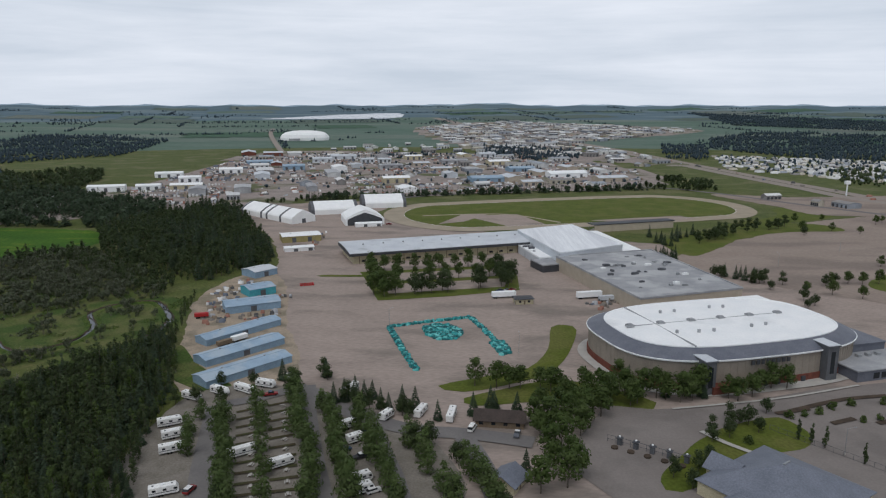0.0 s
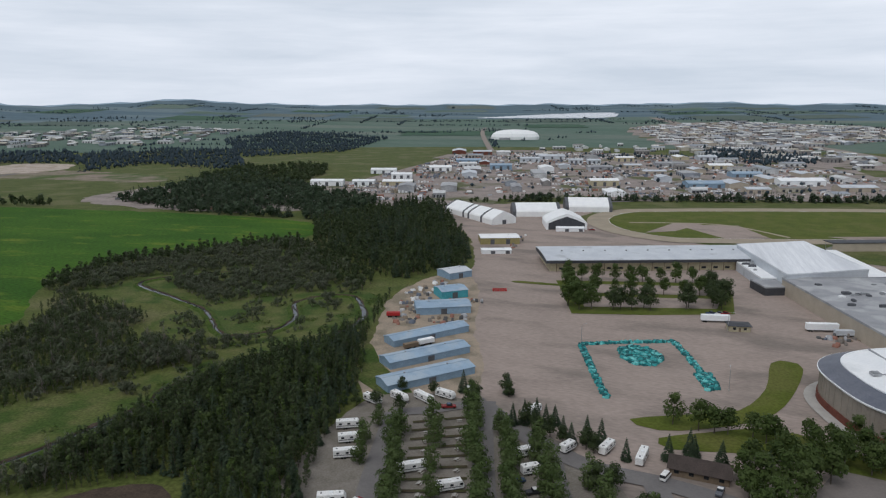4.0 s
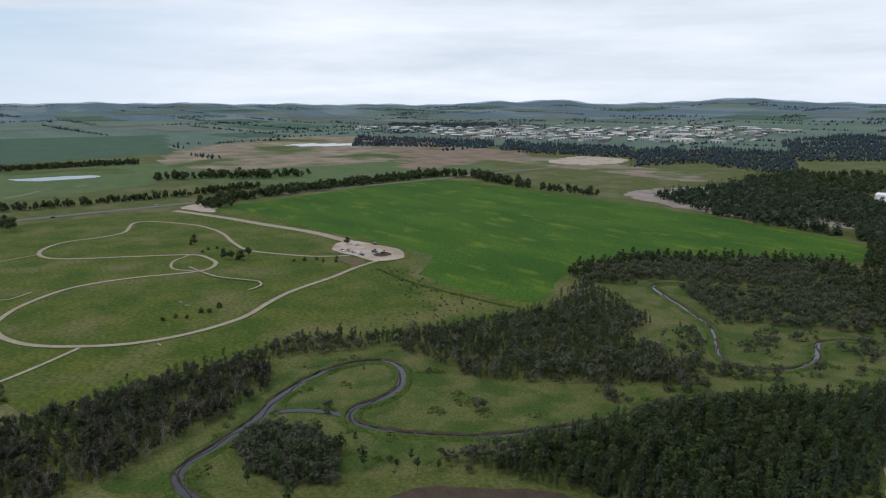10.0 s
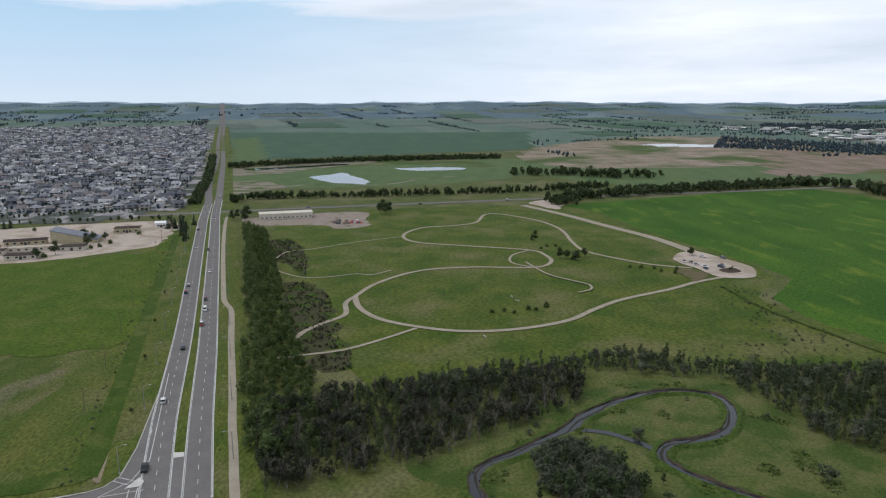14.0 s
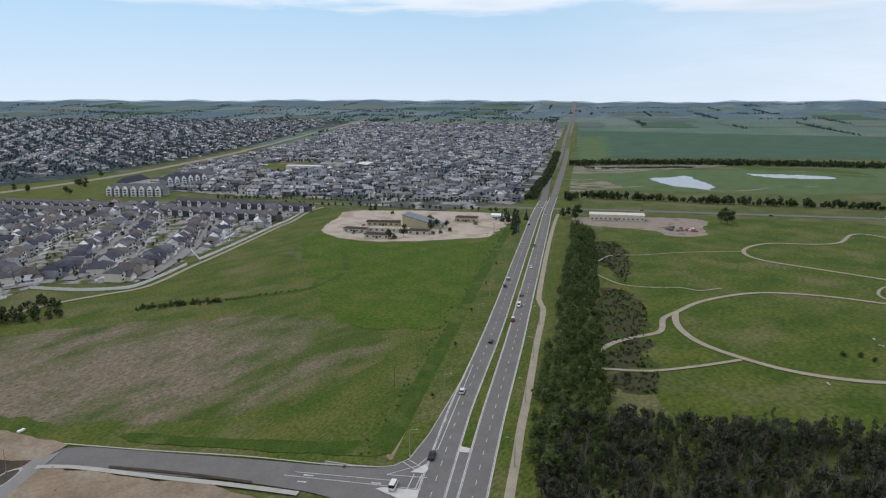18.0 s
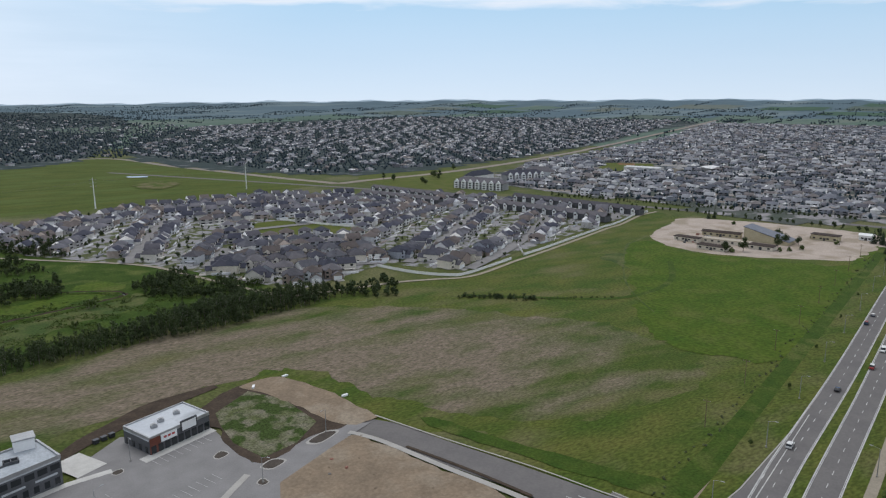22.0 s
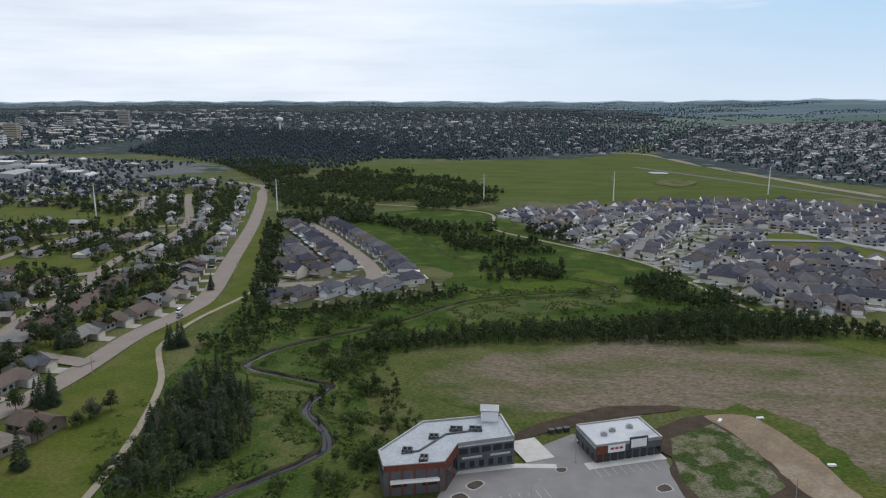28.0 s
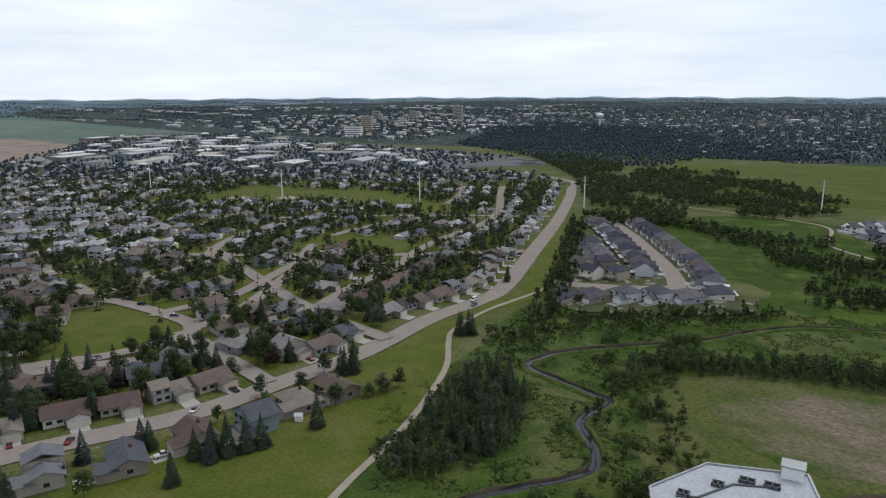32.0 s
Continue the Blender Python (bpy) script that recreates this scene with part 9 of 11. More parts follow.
    if era == "old":
        part("chimney", boxes((-1.2, -0.5, 0.8, 1.5, h, h + rh + 0.6)), M_BRICK, th)
    else:
        part("roof_vent", boxes((-0.9, -0.5, 0.8, 1.2, h + rh * 0.6, h + rh * 0.95)), M_CHAR, th)
    return th


HOMES = Stock(build_house)
DRIVES = []


def house(era, x, y, turn, i):
    k = 1.08 if era == "old" else 1.0
    ob = HOMES.put((era, i), at(x, y, top(x, y), turn) @ Matrix.Diagonal((k, k, k, 1)))
    DRIVES.append((x, y, turn, era))
    return ob


def house_array(w, d, h, rh, hip):
    """A far house in few faces: walls, roof, window strips."""
    x, y = w / 2, d / 2
    e = 0.5
    V = [(-x, -y, 0), (x, -y, 0), (x, y, 0), (-x, y, 0), (-x, -y, h), (x, -y, h), (x, y, h), (-x, y, h)]
    F = [(0, 1, 5), (0, 5, 4), (1, 2, 6), (1, 6, 5), (2, 3, 7), (2, 7, 6), (3, 0, 4), (3, 4, 7)]
    M = [0] * 8
    k = x - (y if hip else -e)
    b = len(V)
    V += [(-x - e, -y - e, h - 0.2), (x + e, -y - e, h - 0.2), (x + e, y + e, h - 0.2), (-x - e, y + e, h - 0.2), (-k, 0, h + rh), (k, 0, h + rh)]
    F += [(b, b + 1, b + 5), (b, b + 5, b + 4), (b + 2, b + 3, b + 4), (b + 2, b + 4, b + 5), (b + 1, b + 2, b + 5), (b + 3, b, b + 4)]
    M += [1, 1, 1, 1] + ([1, 1] if hip else [0, 0])
    b = len(V)
    for z in ((1.0,) if h < 4 else (1.0, 3.6)):
        for x0, x1 in ((-x * 0.8, -x * 0.3), (x * 0.2, x * 0.8)):
            for s in (-1, 1):
                b = len(V)
                yy = s * (y + 0.06)
                V += [(x0, yy, z), (x1, yy, z), (x1, yy, z + 1.2), (x0, yy, z + 1.2)]
                F += [(b, b + 1, b + 2), (b, b + 2, b + 3)]
                M += [2, 2]
    # garage wing with its own small roof
    b = len(V)
    g = 3.0
    V += [(x - 2 * g, -y - 4, 0), (x, -y - 4, 0), (x, -y, 0), (x - 2 * g, -y, 0), (x - 2 * g, -y - 4, 2.7), (x, -y - 4, 2.7), (x, -y, 2.7), (x - 2 * g, -y, 2.7)]
    F += [(b, b + 1, b + 5), (b, b + 5, b + 4), (b + 1, b + 2, b + 6), (b + 1, b + 6, b + 5), (b + 3, b, b + 4), (b + 3, b + 4, b + 7)]
    M += [0] * 6
    b = len(V)
    V += [(x - 2 * g - 0.3, -y - 4.4, 2.6), (x + 0.3, -y - 4.4, 2.6), (x - g, -y - 4.4, 4.2), (x - 2 * g - 0.3, -y + 0.5, 2.6), (x + 0.3, -y + 0.5, 2.6), (x - g, -y + 0.5, 4.2)]
    F += [(b + 1, b + 4, b + 5), (b + 1, b + 5, b + 2), (b, b + 2, b + 5), (b, b + 5, b + 3), (b, b + 1, b + 2)]
    M += [1, 1, 1, 1, 0]
    return np.array(V, float), np.array(F), np.array(M)


FAR_OLD = [house_array(13, 9, 3, 2.0, False), house_array(12, 9, 3, 2.2, True), house_array(11, 8.5, 5.2, 2.2, False)]
FAR_NEW = [house_array(10, 9.5, 5.2, 2.8, True), house_array(9.5, 9, 5.4, 2.8, False), house_array(11, 10, 5.0, 3.0, True), house_array(10, 8.5, 5.2, 3.4, False)]


def far_houses(name, P, turn, templates, roof, label, wall=None):
    n = len(P)
    s = RS.uniform(0.88, 1.12, (n, 3))
    V, F, M = merge(templates, RS.randint(0, len(templates), n), P, turn, s)
    return tagged(new(name, mesh(name, V, F, [wall or M_FWALL, roof, M_GLASS], M)), label, "houses", kind="stuff")


def rows_of(poly, turn, street, gap, seed, holes=(), bend=0.0):
    """House places in back-to-back rows facing parallel streets: places and headings."""
    rs = np.random.RandomState(seed)
    poly = np.array(poly, float)
    c = poly.mean(0)
    r = np.hypot(*(poly - c).T).max()
    u, v = np.array((math.cos(turn), math.sin(turn))), np.array((-math.sin(turn), math.cos(turn)))
    P, A, K = [], [], []
    for k in range(-int(r / street) - 1, int(r / street) + 2):
        for side in (-1, 1):
            for s in np.arange(-r, r, gap):
                w = k * street + side * street * 0.29 + bend * math.sin(s / 130 + k) * 12
                p = c + u * (s + rs.uniform(-1, 1)) + v * (w + rs.uniform(-1, 1))
                P.append(p), A.append(turn + (0 if side > 0 else math.pi)), K.append(k)
    P, A = np.array(P), np.array(A)
    m = inside(P, poly)
    for h in holes:
        m &= ~inside(P, h)
    return P[m], A[m]


# older neighbourhood: rows follow the broad street
def offset_rows():
    C = curve(AXIS[:-1], False, 2.0)
    D = np.gradient(C, axis=0)
    D /= np.hypot(D[:, 0], D[:, 1])[:, None]
    for _ in range(60):
        D[1:-1] = (D[:-2] + D[1:-1] + D[2:]) / 3
    s = np.concatenate([[0], np.cumsum(np.hypot(*np.diff(C, axis=0).T))])
    N = np.column_stack([-D[:, 1], D[:, 0]])
    out, streets = [], []
    rs = np.random.RandomState(5)

    def bent(p, off):
        k = min(max((off - 24) / 70, 0), 1)
        return p + k * np.array((24 * math.sin(p[1] / 62 + p[0] / 150), 30 * math.sin(p[0] / 58 - p[1] / 170)))
    for row in range(26):
        k, side = (row + 1) // 2, (row % 2)
        off = 20 + (row // 2) * 70 + (30 if side else 0)
        for a in np.arange(6 + 5 * (row % 3), s[-1], 18.5):
            i = int(np.searchsorted(s, a))
            i = min(i, len(C) - 1)
            p = C[i] + N[i] * (off + rs.uniform(-2.5, 2.5)) + D[i] * rs.uniform(-2, 2)
            e = bent(p + D[i], off) - bent(p - D[i], off)
            p = bent(p, off)
            head = math.degrees(math.atan2(e[1], e[0])) + rs.uniform(-5, 5) * min(1, max(0, off - 24) / 50)
            if off > 60 and rs.uniform() < 0.2:
                continue
            if off > 60 and rs.uniform() < 0.18:
                head += 90
            out.append((p[0], p[1], head + (0 if side == 0 else 180), off))
    for k in range(1, 13):
        streets.append([tuple(bent(C[i] + N[i] * (70 * k), 70 * k)) for i in range(0, len(C), 12)])
    return out, streets


OLD, OLD_STREETS = offset_rows()
OLDP = np.array([o[:2] for o in OLD])
keep = inside(OLDP, SUBOLD)
for g in GREENS:
    keep &= ~inside(OLDP, [tuple(np.mean(g, axis=0) + (np.array(p) - np.mean(g, axis=0)) * 1.15) for p in g])
OLD = [o for o, k in zip(OLD, keep) if k]
for st in OLD_STREETS:
    run = []
    for p in list(st) + [(1e6, 1e6)]:
        q = np.array([p])
        if inside(q, SUBOLD)[0] and not any(inside(q, g)[0] for g in GREENS):
            run.append(p)
            continue
        if len(run) > 3:
            ribbon("road_old_street", run, 8, 0.2, M_STREET, "pale street of the older neighbourhood", "road", step=8)
        run = []
for x, y in ((504, -529), (457, -557), (400, -563)):
    zone("ground_ball_infield", [(x - 16, y - 4), (x - 4, y + 12), (x + 15, y + 5), (x + 8, y - 12)], 0.2, M_TRACK, "sandy infield of a ball ground", "ground", ragged=1)
LOOP = [(360, -214), (320, -213), (279, -201), (261, -203), (218, -200), (194, -194), (186, -180), (193, -149), (208, -128), (220, -108)]
OLD_SIDES = [LOOP, [(192, -192), (190, -214), (206, -257), (227, -305)], [(192, -186), (150, -172), (112, -160)], [(100, -225), (180, -252), (330, -330)], [(120, -430), (200, -372), (330, -300)], [(160, -580), (280, -520), (420, -420)]]
for pts in OLD_SIDES:
    ribbon("road_old_side", pts, 8.5, 0.2, M_STREET, "pale side street", "road", step=6)
OLD.sort(key=lambda o: math.hypot(o[0] + 75, o[1] - 29))
OLD = [(x, y, a, off) for x, y, a, off in OLD if not any(near_line(np.array([[x, y]]), l, 9)[0] for l in OLD_SIDES)]
NEAR_OLD = OLD[:112]
for n, (x, y, a, off) in enumerate(NEAR_OLD):
    house("old", x, y, a + RS.uniform(-3, 3), int(RS.choice(5, p=[0.28, 0.2, 0.24, 0.22, 0.06])))
rest = OLD[112:]
far_houses("houses_old_far", np.array([o[:2] for o in rest]), np.radians([o[2] for o in rest]), FAR_OLD, M_FROOF, "older shingled houses among trees", M_FWALLO)
# houses on the valley side of the street
for x, y, a, i in ((119, -75, 152, 1), (105, -92, 150, 0), (99, -113, 158, 2), (89, -130, 165, 4), (88, -150, 160, 3), (83, -166, 166, 0), (139, -50, 148, 2)):
    house("old", x, y, a, i)
th = thing("garden_shed", "small white garden shed with gabled roof", "shed", at=at(80, -141, top(80, -141), 30))
part("wall", boxes((-1.3, 1.3, -1.1, 1.1, 0, 2.1)), M_WHITE, th)
bm = bmesh.new()
gable_roof(bm, -1.3, 1.3, -1.1, 1.1, 2.1, 0.7, 0.2, 0.08)
part("roof", bm, M_PALEROOF, th)
part("door", boxes((-0.4, 0.4, -1.15, -1.05, 0, 1.8)), M_CHAR, th)

# cluster of newer houses between street and creek
TOWN = [(100, -580), (92, -564), (66, -520), (47, -483), (23, -436), (8, -400), (2, -375)]
zone("pavement_town_drives", [(112, -560), (98, -578), (70, -560), (30, -480), (0, -420), (-40, -372), (-30, -340), (40, -310), (66, -350), (84, -440), (100, -500)], 0.2, surface("gardens and drives", (0.1, 0.1, 0.06), (0.06, 0.082, 0.026), 7, 0.9, 0.95, patch=(0.26, 0.245, 0.228), patch_size=9, patch_at=(0.56, 0.61)), "drives and small gardens of the house cluster", "ground", ragged=2)
ribbon("road_town_street", TOWN, 11, 0.13, M_STREET, "curved residential street", "road", step=4)
ribbon("road_town_lane", [(4, -378), (30, -366), (66, -356)], 10, 0.14, M_STREET, "residential street", "road", step=4)
C = curve(TOWN, False, 1.0)
s = np.arange(len(C)) * (np.hypot(*np.diff(C, axis=0).T).sum() / len(C))
D = np.gradient(C, axis=0)
for side in (-1, 1):
    for a in np.arange(14, s[-1] - (6 if side > 0 else 30), 14.8):
        i = int(np.searchsorted(s, a))
        d = D[i] / np.hypot(*D[i])
        p = C[i] + np.array((-d[1], d[0])) * 18.5 * side
        house("new", p[0], p[1], math.degrees(math.atan2(d[1], d[0])) + (0 if side > 0 else 180), int(RS.randint(0, 4)))
for a in np.arange(20, s[-1] - 40, 15.2):
    i = int(np.searchsorted(s, a))
    d = D[i] / np.hypot(*D[i])
    for off in (-39.0, -58.0):
        p = C[i] + np.array((-d[1], d[0])) * off
        if inside(p[None], [(104, -545), (96, -570), (30, -420), (24, -392), (60, -400), (76, -440)])[0]:
            house("new", p[0], p[1], math.degrees(math.atan2(d[1], d[0])) + RS.uniform(-6, 6), int(RS.randint(0, 4)))
for x, y, a in ((38, -334, 155), (22, -341, 152), (7, -349, 150), (-8, -357, 140), (-22, -372, 110), (-16, -388, 95), (54, -379, -25), (40, -385, -25), (66, -395, -25), (52, -327, 155)):
    house("new", x, y, a, int(RS.randint(0, 4)))

# the new subdivision
PARK = [(-275, -530), (-323, -556), (-368, -470), (-345, -452), (-292, -482)]
PIECES = [([(-78, -640), (-237, -722), (-262, -560), (-230, -420), (-228, -312), (-192, -405), (-112, -523)], 42), ([(-237, -722), (-394, -740), (-470, -668), (-400, -520), (-330, -400), (-308, -340), (-228, -312), (-230, -420), (-262, -560)], -28), ([(-470, -668), (-587, -566), (-634, -378), (-500, -340), (-392, -308), (-337, -290), (-308, -340), (-330, -400), (-400, -520)], 14)]
NEWP, NEWA = [], []
for n, (poly, tilt) in enumerate(PIECES):
    p, q = rows_of(poly, radians(GRID + tilt), 47, 13.6, 3 + n, (PARK,), 2.0)
    NEWP.append(p), NEWA.append(q)
    c = np.array(poly, float).mean(0)
    t = radians(GRID + tilt)
    u, v = np.array((math.cos(t), math.sin(t))), np.array((-math.sin(t), math.cos(t)))
    for k in range(-7, 8):
        pts = [tuple(c + u * s + v * (k * 47 + 24 * math.sin(s / 130 + k))) for s in range(-300, 301, 16)]
        pts = [w for w in pts if inside(np.array([w]), poly)[0] and not inside(np.array([w]), PARK)[0]]
        if len(pts) > 3:
            ribbon("road_new_street", pts, 9, 0.2, M_NEWLOT, "grey street of the new subdivision", "road", step=10)
NEWP, NEWA = np.vstack(NEWP), np.concatenate(NEWA)
NEWP = NEWP + RS.uniform(-1.6, 1.6, NEWP.shape)
NEWA = NEWA + RS.uniform(-0.28, 0.28, len(NEWA)) + RS.choice([0, math.pi / 2], len(NEWA), p=[0.8, 0.2])
rim = np.array([min(np.hypot(*(np.array(q) - p)) for q in curve(SUBNEW, True, 6)) for p in NEWP])
NEWP, NEWA = NEWP[rim > 7], NEWA[rim > 7]
order = np.argsort(np.hypot(NEWP[:, 0] + 60, NEWP[:, 1] - 55))
NEWP, NEWA = NEWP[order], NEWA[order]
for p, a in zip(NEWP[:62], NEWA[:62]):
    house("new", p[0], p[1], math.degrees(a) + RS.uniform(-3, 3), int(RS.randint(0, 4)))
ROWS = [((-595, -521), (-621, -366), 13), ((-540, -491), (-561, -358), 11), ((-512, -690), (-540, -560), 11), ((-475, -654), (-508, -545), 9)]


def townhouse_row(a, b, n):
    """A terrace of dark-roofed townhouses with pale front gables."""
    a, b = np.array(a, float), np.array(b, float)
    c, w = (a + b) / 2, math.dist(a, b)
    th = thing("townhouse_row", "long terrace of dark-roofed townhouses with pale gables", "townhouses", "terraces of the new subdivision", at=at(c[0], c[1], top(*c), math.degrees(math.atan2(*(b - a)[::-1]))))
    part("wall", boxes((-w / 2, w / 2, -5, 5, 0, 5.4)), M_CHAR, th)
    bm = bmesh.new()
    gable_roof(bm, -w / 2, w / 2, -5, 5, 5.4, 3.0, 0.5)
    part("roof", bm, M_HROOFN, th)
    for k in range(n):
        u = -w / 2 + w * (k + 0.5) / n
        for s in (-1, 1) if n > 11 else (-1,):
            bay = part("bay", extrude_profile([(u - 1.9, 0), (u + 1.9, 0), (u + 1.9, 5.6), (u, 7.4), (u - 1.9, 5.6)], s * 6.2 - 1.2, s * 6.2), M_WHITE, th)
            part("gable_roof", extrude_profile([(u - 2.3, 5.3), (u, 7.5), (u + 2.3, 5.3), (u + 2.3, 5.6), (u, 7.8), (u - 2.3, 5.6)], s * 6.2 - 1.6, s * 6.2 + 0.4), M_HROOFN, th)
            part("window", boxes((u - 1.0, u + 1.0, s * 6.3 - 0.15 - (1.2 if s < 0 else 0), s * 6.3 - (1.2 if s < 0 else 0), 3.6, 4.9)), M_GLASS, bay)


for a, b, n in ROWS:
    townhouse_row(a, b, n)
apart = np.ones(len(NEWP), bool)
for a, b, n in ROWS:
    apart &= ~near_line(NEWP, [a, b], 15)
NEWP, NEWA = NEWP[apart], NEWA[apart]
far_houses("houses_new_far", NEWP[62:], NEWA[62:], FAR_NEW, M_FROOFN, "dark-roofed houses of the new subdivision")

# board fences between the back gardens of the new subdivision
def garden_fences(name, P, A, label):
    B = np.array([(-6, -.06, 0), (6, -.06, 0), (6, .06, 0), (-6, .06, 0), (-6, -.06, 1.7), (6, -.06, 1.7), (6, .06, 1.7), (-6, .06, 1.7)], float)
    F = np.array([(0, 1, 5), (0, 5, 4), (1, 2, 6), (1, 6, 5), (2, 3, 7), (2, 7, 6), (3, 0, 4), (3, 4, 7), (4, 5, 6), (4, 6, 7)])
    n = len(P)
    Q = P + np.column_stack([-np.sin(A), np.cos(A)]) * 11.5
    R = P + np.column_stack([np.cos(A), np.sin(A)]) * 6.7
    V, F, M = merge([(B, F, np.zeros(10, int))], np.zeros(2 * n, int), np.vstack([Q, R]), np.concatenate([A, A + math.pi / 2]), np.ones((2 * n, 3)))
    return tagged(new(name, mesh(name, V, F, [M_FWALL])), label, "fences", kind="stuff")


garden_fences("fences_new", NEWP, NEWA, "pale garden fences between new houses")

# driveways in one sheet
V, F = [], []
for x, y, turn, era in DRIVES:
    m = at(x, y, top(x, y) + 0.006, turn)
    x0, x1, y0, y1 = (0.6, 6.6, -15, -7) if era == "old" else (-0.6, 5.6, -14, -8)
    k = len(V)
    V += [tuple(m @ Vector(p)) for p in ((x0, y0, 0), (x1, y0, 0), (x1, y1, 0), (x0, y1, 0))]
    F += [(k, k + 1, k + 2), (k, k + 2, k + 3)]
tagged(new("pavement_driveways", mesh("pavement_driveways", V, F, [M_CONCRETE])), "pale concrete driveways", "driveway", kind="structure")
for n, (x, y, turn, era) in enumerate(DRIVES[:130]):
    if n % 3 == 0:
        q = at(x, y, 0, turn) @ Vector((3.4 if era == "old" else 2.0, -11.5, 0))
        car(q.x, q.y, turn + 90 + RS.uniform(-4, 4), ("car", "suv", "pickup", "car")[n % 4])

# far suburbs
P, A = rows_of(SUBFAR, radians(GRID + 88), 62, 15.0, 8, ([(-920, -696), (-985, -605), (-1105, -705), (-1060, -785)],), 1.5)
k = RS.uniform(0, 1, len(P)) < 0.9
P, A = P + RS.uniform(-3.6, 3.6, P.shape), A + RS.uniform(-0.25, 0.25, len(A)) + RS.choice([0, math.pi / 2], len(A), p=[0.8, 0.2])
far_houses("houses_suburb_far", P[k], A[k], FAR_OLD + FAR_NEW, M_FROOF, "far suburb of grey-roofed houses", M_SWALL)
def suburb_streets(poly, turn, street, bend, near):
    """Pale streets between the house rows of a far suburb."""
    poly = np.array(poly, float)
    c, u, v = poly.mean(0), np.array((math.cos(turn), math.sin(turn))), np.array((-math.sin(turn), math.cos(turn)))
    r = np.hypot(*(poly - c).T).max()
    for k in range(-int(r / street) - 1, int(r / street) + 2):
        pts = [c + u * s + v * (k * street + bend * math.sin(s / 130 + k) * 12) for s in np.arange(-r, r, 22)]
        run = []
        for p in pts + [np.array((1e6, 1e6))]:
            if inside(p[None], poly)[0] and np.hypot(*p) < near:
                run.append(tuple(p))
            else:
                if len(run) > 5:
                    ribbon("road_suburb_street", run, 10, 0.2, M_STREET, "pale street of the far suburb", "road", step=22)
                run = []


suburb_streets(SUBFAR, radians(GRID + 88), 62, 1.5, 1640)
P, A = rows_of(SUBFAR2, radians(GRID + 40), 66, 17.0, 9, (), 2.0)
k = RS.uniform(0, 1, len(P)) < np.where(P[:, 0] > -800, 0.3, 0.75)
P, A = P + RS.uniform(-9, 9, P.shape), A + RS.uniform(-0.8, 0.8, len(A))
far_houses("houses_suburb_beyond", P[k], A[k], FAR_OLD, M_FROOF, "farther suburb of grey-roofed houses", M_SWALL)
P = scatter([(-380, -1480), (-500, -1750), (-900, -2650), (-300, -3600), (700, -3600), (1900, -3000), (1500, -1600), (700, -2000), (400, -2100), (200, -1380), (-10, -1290)], 78)
far_houses("houses_city", P, RS.uniform(0, 6.28, len(P)), FAR_OLD, M_FROOF, "scattered houses in the haze-blue wooded town", M_SWALL)

# street trees and garden trees of the older neighbourhood
q = OLDP[keep]
P = scatter(SUBOLD, 6.7, holes=GREENS)
hp = np.array([o[:2] for o in OLD])
d = np.min(np.hypot(P[:, None, 0] - hp[None, :, 0], P[:, None, 1] - hp[None, :, 1]), axis=1)
P = P[(d > 5.6) & ~near_line(P, AXIS, 9)]
P = P[RS.uniform(0, 1, len(P)) < 0.76]
for st in OLD_STREETS + OLD_SIDES:
    P = P[~near_line(P, st, 6)]
P = P[np.argsort(np.hypot(P[:, 0] + 75, P[:, 1] - 29))]
kinds = RS.choice(["broad", "spruce", "fresh", "blue", "purple", "willow"], len(P), p=[0.4, 0.3, 0.12, 0.06, 0.05, 0.07])
for kind in ("broad", "spruce", "fresh", "blue", "purple", "willow"):
    plant(kind, [tuple(p) for p in P[:165][kinds[:165] == kind]], 1.0 if kind in ("broad", "fresh", "willow") else 1.05, 1.5)
Q = P[165:]
k = RS.uniform(0, 1, len(Q))
near = np.arange(len(Q)) < 500
woods("garden_trees_far", Q[(k < 0.62) & near], T_GARDEN, LEAFY, "garden trees of the older neighbourhood", (0.6, 1.15))
woods("garden_trees_farther", Q[(k < 0.62) & ~near], T_PARK, LEAFY, "garden trees of the older neighbourhood", (0.5, 1.0))
woods("garden_spruces_far", Q[k > 0.62], T_FARSPRUCE, [M_NEEDLE, M_BARK], "garden spruces of the older neighbourhood", (0.7, 1.2))
plant("spruce", [(108, -102), (84, -91), (91, -105), (87, -109), (83, -112), (80, -116), (78, -121), (71, -140), (92, -182), (90, -185), (121, -64), (93, -190), (96, -186), (72, -252), (73, -247), (76, -249), (69, -250), (110, -60)], 0.98, 0.6)
plant("blue", [(119, -87), (110, -101), (85, -106)], 0.9, 0.5)
plant("willow", [(71, -169), (68, -175)], 0.8, 0.5)
plant("broad", [(291, -159), (270, -155), (276, -167), (259, -166), (253, -140), (237, -141), (222, -141), (232, -127), (280, -182), (219, -131)], 0.95, 1.0)
plant("broad", [(95, -160), (66, -182), (100, -179), (97, -196), (106, -150), (77, -157)], 0.7, 0.5)
plant("fresh", [(100, -74), (94, -140), (103, -126)], 0.8, 0.5)
P = scatter(SUBNEW, 15, holes=(PARK,))
d = np.min(np.hypot(P[:, None, 0] - NEWP[None, :, 0], P[:, None, 1] - NEWP[None, :, 1]), axis=1)
woods("garden_trees_new", P[d > 7], T_FAR + T_FARSPRUCE, LEAFY, "small young garden trees", (0.25, 0.5))
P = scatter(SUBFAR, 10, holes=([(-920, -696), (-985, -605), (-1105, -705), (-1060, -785)],))
